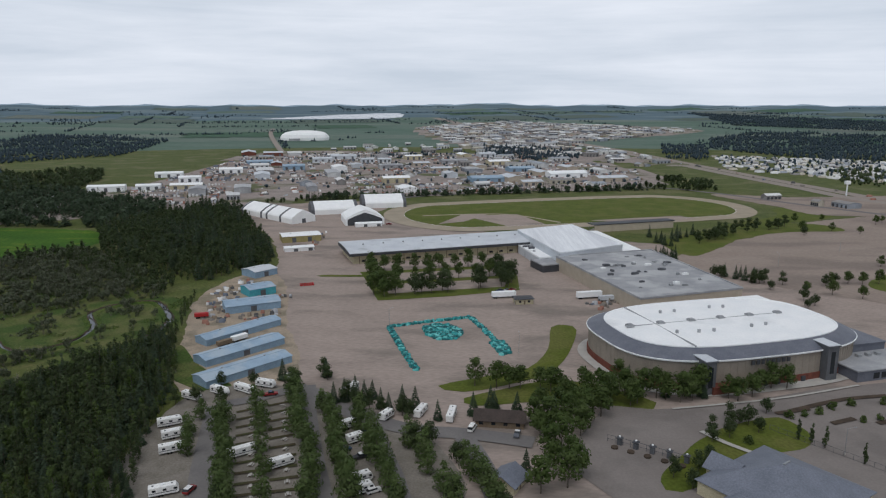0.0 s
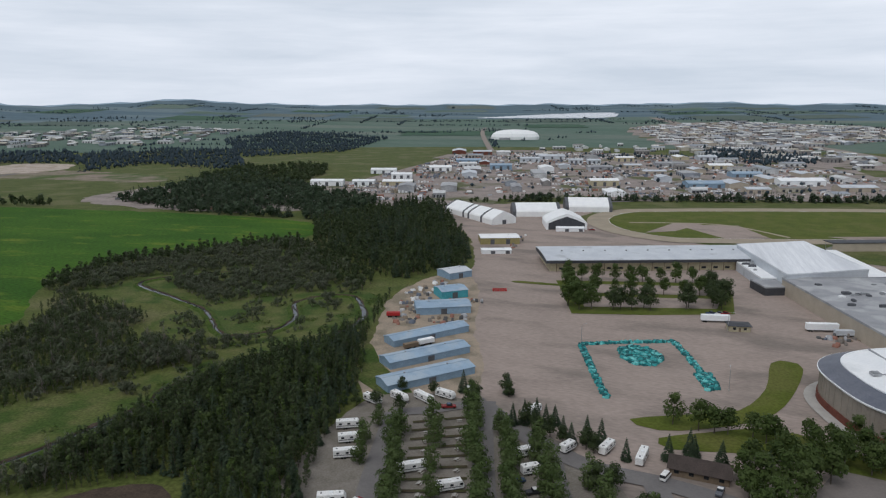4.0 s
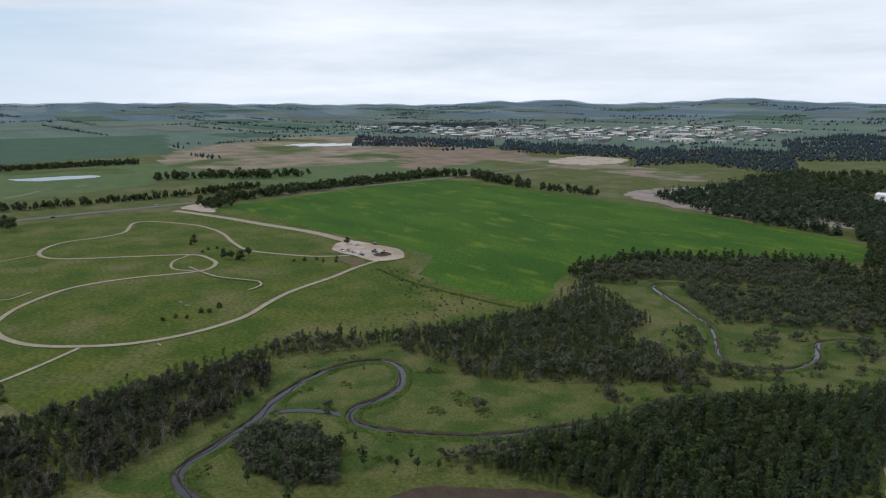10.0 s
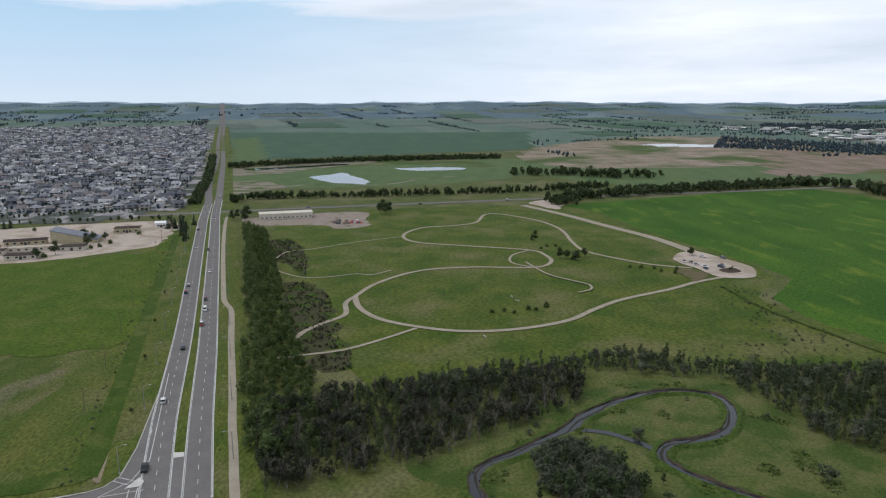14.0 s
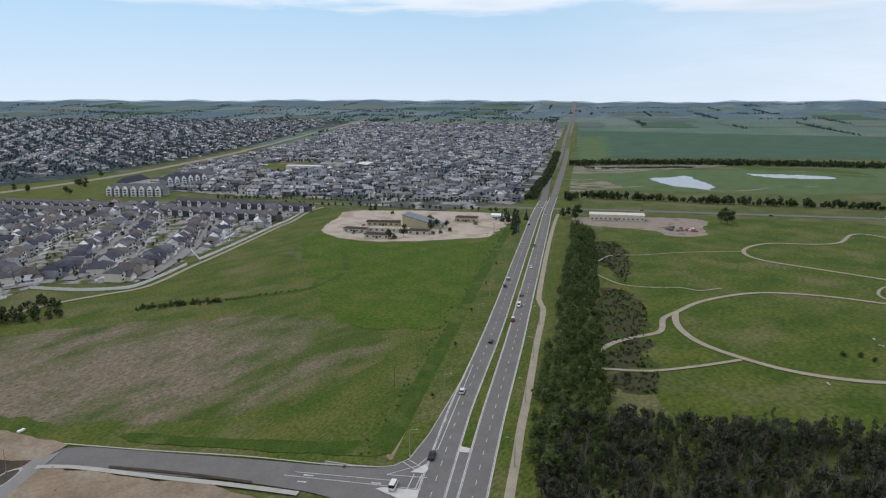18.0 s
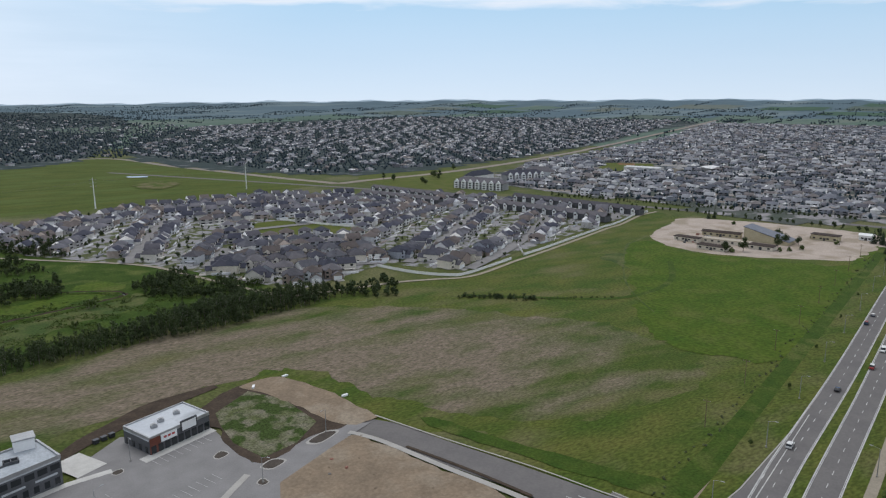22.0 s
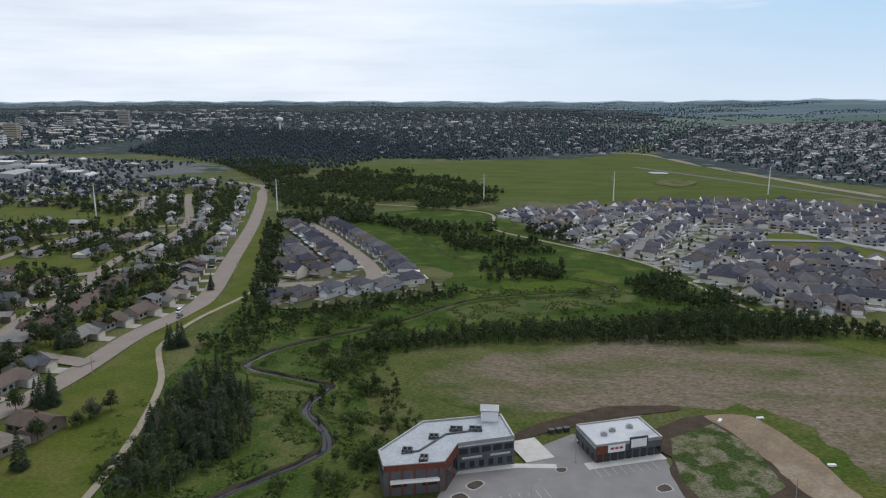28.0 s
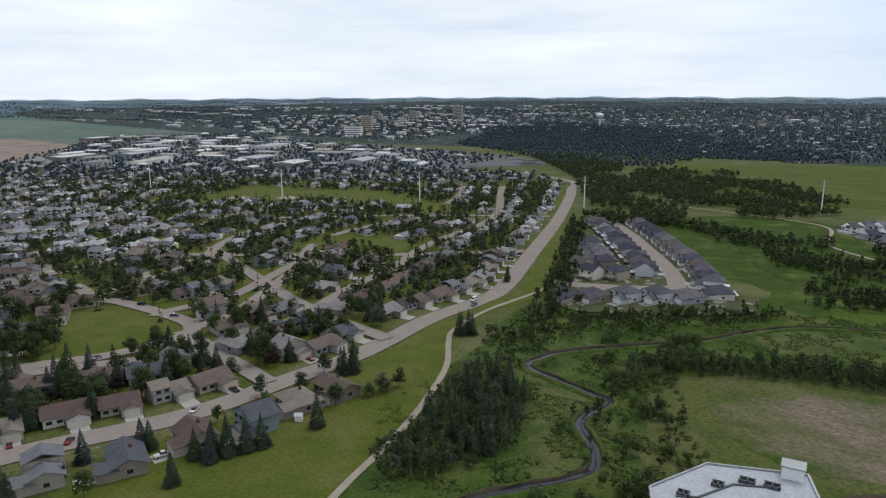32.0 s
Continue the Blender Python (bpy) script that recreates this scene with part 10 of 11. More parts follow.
woods("garden_trees_suburb", P[RS.uniform(0, 1, len(P)) < np.clip((-P[:, 1] - 0.25 * P[:, 0]) / 600, 0.3, 1)], T_SPECK, HAZELEAFY, "far suburb trees", (0.35, 0.8))
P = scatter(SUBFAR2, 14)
woods("garden_trees_beyond", P, T_SPECK, HAZELEAFY, "farther suburb trees", (0.5, 0.95))
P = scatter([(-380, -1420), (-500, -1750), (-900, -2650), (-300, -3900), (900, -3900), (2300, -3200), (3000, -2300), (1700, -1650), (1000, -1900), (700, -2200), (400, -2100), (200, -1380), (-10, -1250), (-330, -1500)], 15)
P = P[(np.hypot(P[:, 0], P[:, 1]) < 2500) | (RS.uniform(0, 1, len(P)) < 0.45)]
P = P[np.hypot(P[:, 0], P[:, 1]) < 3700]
woods("town_trees", P, T_SPECK, HAZELEAFY, "wooded far town", (0.55, 1.1))
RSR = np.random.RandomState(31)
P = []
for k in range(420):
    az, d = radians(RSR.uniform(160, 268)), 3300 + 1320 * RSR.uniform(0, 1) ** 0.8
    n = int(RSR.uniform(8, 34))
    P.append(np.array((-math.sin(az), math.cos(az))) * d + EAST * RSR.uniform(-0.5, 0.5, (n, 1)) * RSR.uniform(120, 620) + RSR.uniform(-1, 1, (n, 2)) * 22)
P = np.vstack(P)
woods("town_trees_farthest", P[np.hypot(P[:, 0], P[:, 1]) < 4640], T_SPECK, HAZELEAFY, "strips of wood in the farthest town", (0.6, 1.0))


# white fence round the subdivision
M_VINYL = surface("white vinyl boards", (0.93, 0.93, 0.93), (0.88, 0.88, 0.88), 3, 0.4, 0.5, grain=0.03)


def white_fence(pts):
    th = thing("white_fence", "long white vinyl fence round the subdivision", "fence")
    C = curve(pts, False, 3.6)
    me = None
    for p, q in zip(C, C[1:]):
        ln = math.dist(p, q)
        if me is None:
            ob = part("panel", boxes((0, 1, -0.04, 0.04, 0.1, 1.95), (-0.03, 0.03, -0.08, 0.08, 0, 2.1)), M_VINYL, th)
            me = ob.data
        else:
            ob = new("panel", me)
            ob.parent = th
        ob.matrix_local = at(p[0], p[1], top(p[0], p[1]), math.degrees(math.atan2(q[1] - p[1], q[0] - p[0]))) @ Matrix.Diagonal((ln, 1, 1, 1))


white_fence([(-641, -374), (-620, -371), (-561, -348), (-536, -342), (-480, -324), (-428, -308), (-401, -301)])
white_fence([(-386, -297), (-334, -282), (-320, -287), (-307, -307), (-299, -336)])
white_fence([(-401, -300), (-412, -315), (-421, -328)])
white_fence([(-345, -452), (-368, -468), (-345, -510), (-326, -556)])

# trees and houses between the older neighbourhood and the shops
BEYOND = [(480, -700), (560, -670), (700, -640), (860, -470), (1184, -640), (720, -740), (470, -916), (300, -905), (262, -846), (400, -720)]
woods("trees_beyond_suburb", scatter(BEYOND, 13), T_PARK, [M_HAZELEAF, M_BARK], "trees beyond the older neighbourhood", (0.5, 1.0))
P = scatter(BEYOND, 30)
far_houses("houses_beyond_suburb", P, RS.uniform(0, 6.28, len(P)), FAR_OLD, M_FROOF, "houses and low flats beyond the neighbourhood", M_FWALLO)

# ---- acreage compound, long building, dog park ----
def low_block(name, label, x, y, w, d, h, turn, wall, roof, rh=0.0, category="building"):
    th = thing(name, label, category, at=at(x, y, top(x, y), turn))
    bm = bmesh.new()
    if rh:
        gable_walls(bm, -w / 2, w / 2, -d / 2, d / 2, h, rh)
        part("wall", bm, wall, th)
        bm = bmesh.new()
        gable_roof(bm, -w / 2, w / 2, -d / 2, d / 2, h, rh, 0.6)
        part("roof", bm, roof, th)
    else:
        box(bm, -w / 2, w / 2, -d / 2, d / 2, 0, h)
        part("wall", bm, wall, th)
        part("roof", boxes((-w / 2 - 0.5, w / 2 + 0.5, -d / 2 - 0.5, d / 2 + 0.5, h, h + 0.4)), roof, th)
    n = max(2, int(w / 5))
    for k in range(n):
        u = -w / 2 + w * (k + 0.5) / n
        for s in (-1, 1):
            part("window", boxes((u - 0.9, u + 0.9, s * d / 2 - 0.05, s * d / 2 + 0.05, 1.0, 2.3)), M_GLASS, th)
    part("door", boxes((-1, 1, -d / 2 - 0.09, -d / 2 + 0.02, 0, 2.3)), M_DARK, th)
    return th


T_AC = 100
low_block("adobe_house", "cream adobe house wing in the compound", -530, -230, 22, 9, 3.0, T_AC, M_PALEWALL, M_BROWNROOF)
low_block("adobe_house", "cream adobe house wing with brown roof", -545, -262, 20, 8, 3.0, T_AC, M_PALEWALL, M_BROWNROOF)
low_block("adobe_house", "long cream wing of the compound", -558, -236, 36, 7, 3.0, T_AC + 5, M_PALEWALL, M_TAN)
low_block("adobe_house", "cream wing with dark eaves", -560, -208, 18, 9, 3.0, T_AC, M_PALEWALL, M_BROWNROOF)
low_block("barn_dark", "long brown-roofed open barn in the compound", -583, -256, 30, 8, 3.4, T_AC + 8, M_CREAM, M_BROWNROOF, 1.2, "barn")
TENT = thing("lean_hall", "tall wedge-shaped hall with a slate roof", "hall", at=at(-592, -220, top(-592, -220), T_AC))
part("wall", extrude_profile([(-17, 0), (17, 0), (17, 2.5), (-17, 11)], -9, 9), M_CREAM, TENT)
part("roof", extrude_profile([(-17.6, 11.2), (-17.6, 11.6), (17.6, 2.9), (17.6, 2.5)], -9.6, 9.6), M_SLATE, TENT)
low_block("workshop", "cream workshop with a red end at the yard edge", -634, -196, 20, 9, 4.2, T_AC, M_CREAM, M_BROWNROOF)
low_block("workshop", "white shed at the yard edge", -660, -176, 10, 7, 4.0, T_AC, M_WHITE, M_FABRIC, 1.2)
plant("broad", [(-606, -222), (-590, -206), (-527, -218), (-575, -204), (-598, -200), (-540, -212)], 0.8, 1)
plant("shrub", [(-532, -216), (-560, -196), (-570, -190), (-580, -188), (-630, -205), (-640, -280), (-620, -180)], 1.3, 2)
plant("spruce", [(-650, -165), (-655, -160), (-660, -158), (-648, -158), (-662, -166), (-640, -152), (-646, -150), (-634, -148), (-668, -150), (-672, -160), (-612, -142), (-600, -136), (-590, -132), (-655, -315), (-660, -312)], 0.9, 2)
clutter("compound_clutter", "carts and goods in the compound", [(-530, -270), (-580, -275), (-570, -240), (-540, -240)], 7, (1, 3), [M_CLUTTER], 0.1, keep=0.5)
clutter("yard_pallets", "red and pale stacked goods", [(-664, -20), (-668, 4), (-684, 2), (-680, -24)], 3.2, (1, 3.2), [M_CLUTTER], 0.2, keep=0.8)
clutter("yard_red_goods", "red stacked goods", [(-668, -6), (-670, 6), (-676, 4), (-674, -8)], 2.6, (1.5, 3), [M_RED], 0.2)
long_house("long_warehouse", "long cream warehouse with a flat cream roof", -706, -72, 50, 15, 5.5, 0.6, 105, M_PALEWALL, M_PALEWALL, True, "warehouse")
plant("broad", [(-690, -118), (-697, -110), (-704, -120), (-712, -112), (-684, -108), (-728, 18), (-722, 26), (-734, 30), (-742, 22)], 1.0, 2)
plant("broad", [(-576, 152), (-509, 166), (-515, 178), (-505, 172), (-512, 160)], 0.75, 1)
plant("spruce", [(-508, 170), (-514, 172), (-582, 150)], 0.6, 1)
plant("shrub", [(-382, 104), (-388, 128), (-382, 99), (-380, 110), (-386, 122), (-390, 132), (-384, 117), (-470, 222), (-476, 216), (-482, 210), (-466, 228), (-474, 230), (-480, 200), (-545, 150), (-550, 158), (-556, 165)], 1.0, 3)
plant("broad", [(-516, 257), (-519, 260)], 0.55)
plant("broad", [(-470, 268), (-467, 265)], 0.22)
for x, y, t in ((-495, 245, 10), (-492, 249, 15), (-486, 250, 100), (-479, 253, 20), (-474, 252, 10), (-478, 264, 40), (-482, 266, 20), (-505, 277, 20), (-510, 264, 70)):
    car(x, y, t, ("car", "suv", "pickup")[int(abs(x)) % 3])
for x, y, t in ((-412, 113, 10), (-403, 115, 60), (-342, 91, 15)):
    th = thing("park_bench", "pale slab bench in the dog park", "bench", at=at(x, y, top(x, y), t))
    part("seat", boxes((-1.4, 1.4, -0.35, 0.35, 0.42, 0.52)), M_CONCRETE, th)
    part("base", boxes((-1.1, -0.8, -0.3, 0.3, 0, 0.42), (0.8, 1.1, -0.3, 0.3, 0, 0.42)), M_CONCRETE, th)
ribbon("path_dog_park_side", [(-499, 134), (-464, 143), (-447, 155), (-435, 164), (-424, 162), (-418, 153)], 1.6, 0.1, M_PATH, "narrow worn dog-park path", "path", step=4)
ribbon("ground_field_ditch", [(-430, 244), (-391, 246), (-361, 252), (-336, 260), (-316, 266), (-305, 272)], 1.3, 0.1, M_LUSH, "dark ditch along the crop field", "ground", step=4)
for (x, y), t, k in zip([(275, -181), (273, -209), (262, -208), (214, -200), (194, -143), (246, -205)], (20, 30, 200, 210, 100, 25), ("car", "suv", "pickup", "car", "car", "suv")):
    car(x, y, t, k)
# traffic as it stands
for x, y, t, k in ((-271, -37, 195, "suv"), (-221, -25, 195, "pickup"), (-200, -27, 195, "van"), (-412, -63, 15, "car"), (-391, -57, 15, "van"), (-365, -51, 15, "suv"), (-444, -83, 195, "car"), (-427, -79, 195, "suv"), (-551, -102, 15, "pickup"), (-560, -114, 195, "car"), (-700, -140, 15, "car"), (-640, -137, 195, "suv"), (-480, -80.5, 15, "car"), (-860, -178, 15, "van"), (-742, -160, 100, "car"), (-330, -49, 195, "car"),
                   (94, -300, 95, "van"), (90, -292, 95, "pickup"), (117, -128, 110, "car"), (134, -92, 120, "car"), (-815, 160, 105, "van"), (-790, 60, 105, "car"), (-770, -60, 105, "car")):
    car(x, y, t, k)
for k in range(11):
    t = k * 48.0
    lamp(-219 - t * 0.965 + 0.6, -31.6 - t * 0.262 + (2.6 if k else 0), 105, 9)
    lamp(-225 - t * 0.965 - 2.0, 0.6 - t * 0.262, 285, 9)
for x, y, t in ((110, -84, 200), (103, -150, 200), (92, -215, 190), (84, -280, 190), (100, -400, 200), (122, -492, 200)):
    lamp(x, y, t, 8)


# wooden power poles along the hay field
def wood_pole(x, y, turn):
    th = thing("power_pole", "weathered wooden power pole with crossarm", "power pole", "power poles beside the road", at=at(x, y, 0, turn))
    V, F = tube((0, 0, 0), (0, 0, 10.5), 0.16, 0.1, 6)
    ob = new("pole", mesh("pole", V, F, [M_WOOD]))
    ob.parent = th
    part("crossarm", boxes((-1.2, 1.2, -0.06, 0.06, 9.6, 9.75)), M_WOOD, th)
    for u in (-1.1, 0, 1.1):
        part("insulator", boxes((u - 0.06, u + 0.06, -0.06, 0.06, 9.75, 9.98)), M_METAL, th)


for k in range(8):
    wood_pole(-262 - 46 * k, -62 - 12.4 * k, 105)


def pylon(x, y, turn, h=33.0):
    """A slim steel power mast with crossarms."""
    th = thing("power_pylon", "tall slim white steel power mast", "pylon", "power line", at=at(x, y, float(rise(x, y)), turn))
    part("mast", skin([[(r * math.cos(t), r * math.sin(t), z) for t in np.linspace(0, 6.283, 9)[:-1]] for r, z in ((0.75, 0), (0.55, h * 0.5), (0.3, h))]), M_WHITE, th)
    part("foot", boxes((-1.1, 1.1, -1.1, 1.1, 0, 0.5)), M_CONCRETE, th)
    for z in (h * 0.72, h * 0.83, h * 0.94):
        part("crossarm", boxes((-3.4, 3.4, -0.12, 0.12, z, z + 0.25)), M_METAL, th)
        for u in (-3.3, 3.3):
            part("insulator", boxes((u - 0.1, u + 0.1, -0.1, 0.1, z - 1.0, z)), M_CHAR, th)


PYLONS = [(312, -597), (148, -643), (-59, -709), (-202, -742), (-392, -806), (470, -560), (640, -520)]
for x, y in PYLONS:
    pylon(x, y, 15)
ORDERED = sorted(PYLONS)
pieces = []
for (x0, y0), (x1, y1) in zip(ORDERED, ORDERED[1:]):
    for u in (-3.4, 3.4):
        last = None
        for t in np.linspace(0, 1, 9):
            p = (x0 + (x1 - x0) * t + u * 0.26, y0 + (y1 - y0) * t + u, 30 - 16 * t * (1 - t))
            if last:
                pieces.append((*tube(last, p, 0.03, 0.03, 3), 0))
            last = p
V, F, M = gather(pieces)
tagged(new("power_cables", mesh("power_cables", V, F, [M_CHAR])), "sagging power cables between pylons", "cable", kind="stuff")
# field marks under the power line
zone("ground_field_bare", [(-286, -935), (-318, -965), (-345, -945), (-326, -890), (-292, -880)], 0.2, surface("worn field patch", (0.17, 0.145, 0.085), (0.09, 0.11, 0.03), 14, 2, 0.95, patch=(0.07, 0.105, 0.02), patch_size=18), "bare patch in the green field", "ground", ragged=9)
zone("water_field_pond", [(-308, -1066), (-332, -1056), (-329, -1036), (-306, -1044)], 0.2, M_POND, "small pale pool in the field", "pond")

# hedgerows, thickets and shrubs of the middle distance
def hedge(name, pts, wide, gap, label, size=(0.6, 1.0), mats=None, templates=None):
    C = curve(pts, False, gap)
    n = max(1, int(wide / gap))
    P = np.vstack([C + RS.uniform(-wide / 2, wide / 2, C.shape) for _ in range(n)])
    return woods(name, P, templates or T_FAR, mats or LEAFY, label, size)


hedge("hedge_crossroad", [(-812, -150), (-842, -132), (-857, -2), (-888, 176), (-930, 300)], 9, 3.6, "hedgerow of trees along the crossing road", (0.35, 1.05))
hedge("hedge_pit", [(-1250, -258), (-1290, -215), (-1360, -79), (-1392, 55), (-1420, 200)], 40, 5.5, "dark tree belt behind the gravel pit", (0.6, 1.05), [M_LEAF, M_STICK], T_FAR)
hedge("hedge_pit_trees", [(-1094, 213), (-1096, 294), (-1057, 321), (-1058, 402)], 40, 9, "dark clump of trees by the pit", (0.9, 1.4))
hedge("hedge_field_west", [(-780, 215), (-823, 238), (-863, 316), (-900, 430), (-946, 573)], 34, 6, "tree belt along the crop field", (0.65, 1.25))
hedge("hedge_field_north", [(-946, 573), (-899, 622), (-840, 612), (-781, 610)], 26, 7, "tall tree belt at the field corner", (0.9, 1.4))
hedge("hedge_field_north_row", [(-770, 606), (-700, 618), (-640, 626)], 22, 8, "row of trees along the field", (0.7, 1.2))
hedge("hedge_suburb", [(-700, -170), (-690, -250), (-650, -420), (-600, -520)], 6, 8, "young trees behind the sound wall", (0.35, 0.6))
hedge("hedge_road_suburb", [(-800, -190), (-900, -214), (-1100, -262), (-1500, -370)], 12, 4, "hedge between road and suburb", (0.4, 0.75))
hedge("hedge_hayfield", [(-298, -243), (-308, -232), (-318, -222), (-326, -214)], 7, 2.2, "dark thicket on the field edge", (0.5, 1.1), LEAFY, T_BUSH)
hedge("hedge_hayfield_line", [(-326, -214), (-345, -202), (-365, -188)], 2.5, 1.8, "low dark shrubs along the field ditch", (0.3, 0.55), LEAFY, T_BUSH)
hedge("thicket_path", [(-236, -290), (-250, -286), (-268, -280)], 14, 3.0, "dense trees beside the path", (0.35, 0.6), LEAFY, T_MID)
hedge("hedge_brush", [(-250, -296), (-265, -270), (-282, -300), (-240, -300)], 10, 5, "shrubs by the path", (0.3, 0.6))
hedge("hedge_ditch", [(-205, -44), (-260, -58), (-330, -76), (-480, -116), (-600, -146)], 5, 4, "scrub along the road ditch", (0.2, 0.45), [M_WILLOW, M_STICK], T_BUSH)
hedge("trees_tent_row", [(-150, 806), (-58, 836), (90, 868), (255, 905)], 16, 4.2, "dark spruces behind the tents and track", (0.55, 1.05), [M_NEEDLE, M_BARK], T_FARSPRUCE + T_FAR[:1])
hedge("trees_tent_row_b", [(-240, 752), (-160, 795), (-100, 800)], 10, 8, "trees behind the long tent", (0.5, 0.9))
hedge("trees_track_east", [(280, 915), (330, 900), (350, 960), (310, 1010)], 30, 9, "clump of trees behind the track", (0.7, 1.2))
hedge("trees_town_strip", [(120, -545), (104, -490), (86, -430), (72, -385), (60, -330), (52, -300)], 14, 4.5, "dense tree strip beside the house cluster", (0.5, 0.9), LEAFY, T_MID)
hedge("trees_valley_shrubs", [(58, -250), (46, -270), (52, -295), (30, -300), (-10, -330), (-50, -352)], 16, 5, "shrubs of the creek valley", (0.2, 0.55), LEAFY, T_MID + T_SCRUB)
for poly in ([(-67, -383), (-111, -384), (-114, -425), (-70, -439)], [(-48, -467), (-107, -460), (-96, -504), (-37, -511)], [(-160, -349), (-186, -318), (-203, -335), (-187, -391), (-156, -375)], [(-102, -540), (-131, -505), (-138, -570), (-104, -591)]):
    c = np.mean(poly, axis=0)
    wide = [tuple(c + (np.array(p) - c) * 1.3) for p in poly]
    woods("thicket_valley", clumped(scatter(wide, 3.2, jitter=1.2), 16, -0.12, c[0]), T_SCRUB + T_MID, LEAFY, "dark thicket in the creek valley", (0.3, 0.7), rim=wide)
SLOPE = [(61, -258), (58, -291), (40, -304), (4, -329), (-51, -361), (-58, -348), (-24, -314), (23, -281), (35, -243), (30, -220), (42, -223)]
woods("thicket_slope", clumped(scatter(SLOPE, 2.3, jitter=1.0), 12, -0.28, 4.0), T_SCRUB, LEAFY, "low dark shrubs on the slope below the house cluster", (0.16, 0.4), rim=SLOPE)
hedge("trees_valley_north", [(118, -590), (70, -600), (20, -580), (-20, -540), (-60, -560)], 36, 5, "dark trees behind the house cluster", (0.4, 0.8), LEAFY, T_PARK)
hedge("trees_valley_slope", [(-10, -190), (-30, -210), (-24, -170), (-34, -150)], 22, 7, "scattered bushes on the creek slope", (0.25, 0.6), LEAFY, T_MID + T_SCRUB)
hedge("trees_meadow_copse", [(-196, 95), (-206, 108), (-200, 120), (-190, 105)], 22, 6, "dark copse in the creek bend", (0.45, 0.85), LEAFY, T_MID)
hedge("trees_meadow_scrub", [(-205, 120), (-196, 135), (-186, 146), (-176, 150)], 14, 6, "scrub beside the creek", (0.25, 0.5), LEAFY, T_MID + T_SCRUB)
hedge("bushes_pasture", [(-310, 200), (-330, 240), (-380, 245), (-420, 250)], 30, 6, "low bushes on the pasture edge", (0.25, 0.6), [M_WILLOW, M_STICK], T_BUSH)
P = np.vstack([clumped(scatter(p, 1.7, jitter=1.9), 6, -0.12, 3.0) for p in BRUSH])
woods("bushes_brush", P, T_BUSH, [M_BRUSH, M_STICK], "dark brush beside the poplars", (0.12, 0.5))
hedge("bushes_field_ditch", [(-430, 244), (-391, 246), (-361, 252), (-336, 260), (-316, 266), (-305, 272)], 4, 2.4, "low bushes along the field ditch", (0.15, 0.4), LEAFY, T_BUSH)
hedge("bushes_meadow", [(-190, 260), (-215, 290), (-232, 310), (-236, 330)], 14, 6, "round grey bushes by the creek", (0.2, 0.4), [M_WILLOW, M_STICK], T_WILLOW)
plant("spruce", [(108, -340), (98, -352), (96, -346), (-190, 112)], 0.7, 1)
# young trees standing in the roadside brush with bare stems
plant("fresh", line_of((-262, -46), (-480, -106), 5), 0.25, 1)


# ---- industrial area, town and far country ----
def warehouse_array(w, d, h, rh):
    x, y = w / 2, d / 2
    V = [(-x, -y, 0), (x, -y, 0), (x, y, 0), (-x, y, 0), (-x, -y, h), (x, -y, h), (x, y, h), (-x, y, h), (-x, 0, h + rh), (x, 0, h + rh)]
    F = [(0, 1, 5), (0, 5, 4), (1, 2, 6), (1, 6, 5), (2, 3, 7), (2, 7, 6), (3, 0, 4), (3, 4, 7), (5, 6, 9), (7, 4, 8)]
    b = len(V)
    V += [(-x - .4, -y - .4, h), (x + .4, -y - .4, h), (x + .4, 0, h + rh), (-x - .4, 0, h + rh), (x + .4, y + .4, h), (-x - .4, y + .4, h)]
    F += [(b, b + 1, b + 2), (b, b + 2, b + 3), (b + 3, b + 2, b + 4), (b + 3, b + 4, b + 5)]
    M = [0] * 14
    for k in range(4):
        u = -x + w * (k + 0.5) / 4
        for s in (-1, 1):
            b = len(V)
            V += [(u - 1.8, s * (y + 0.08), 0), (u + 1.8, s * (y + 0.08), 0), (u + 1.8, s * (y + 0.08), h * 0.7), (u - 1.8, s * (y + 0.08), h * 0.7)]
            F += [(b, b + 1, b + 2), (b, b + 2, b + 3)]
            M += [1, 1]
    return np.array(V, float), np.array(F), np.array(M)


SHEDS = [warehouse_array(34, 18, 6, 2.0), warehouse_array(22, 14, 5, 2.4), warehouse_array(48, 22, 7, 1.0), warehouse_array(16, 12, 4.5, 2.2)]


def far_sheds(name, P, label, size=(0.7, 1.2), high=(0.8, 1.2)):
    n = len(P)
    a = radians(GRID) + RS.choice([0, math.pi / 2], n)
    s = np.column_stack([RS.uniform(*size, n), RS.uniform(*size, n), RS.uniform(*high, n)])
    V, F, M = merge(SHEDS, RS.randint(0, len(SHEDS), n), P, a, s)
    return tagged(new(name, mesh(name, V, F, [M_SHED, M_DARK], M)), label, "buildings", kind="stuff")


# nearer works buildings, each a thing of its own
def works(x, y, w, d, h, turn, wall, roof, label):
    th = thing("works_building", label, "warehouse", "industrial buildings", at=at(x, y, top(x, y), turn))
    bm = bmesh.new()
    gable_walls(bm, -w / 2, w / 2, -d / 2, d / 2, h, d * 0.1)
    part("wall", bm, wall, th)
    bm = bmesh.new()
    gable_roof(bm, -w / 2, w / 2, -d / 2, d / 2, h, d * 0.1, 0.4)
    part("roof", bm, roof, th)
    for k in range(3):
        u = -w / 2 + w * (k + 0.5) / 3
        part("door", boxes((u - 2, u + 2, -d / 2 - 0.1, -d / 2 + 0.05, 0, h * 0.75)), M_CHAR, th)


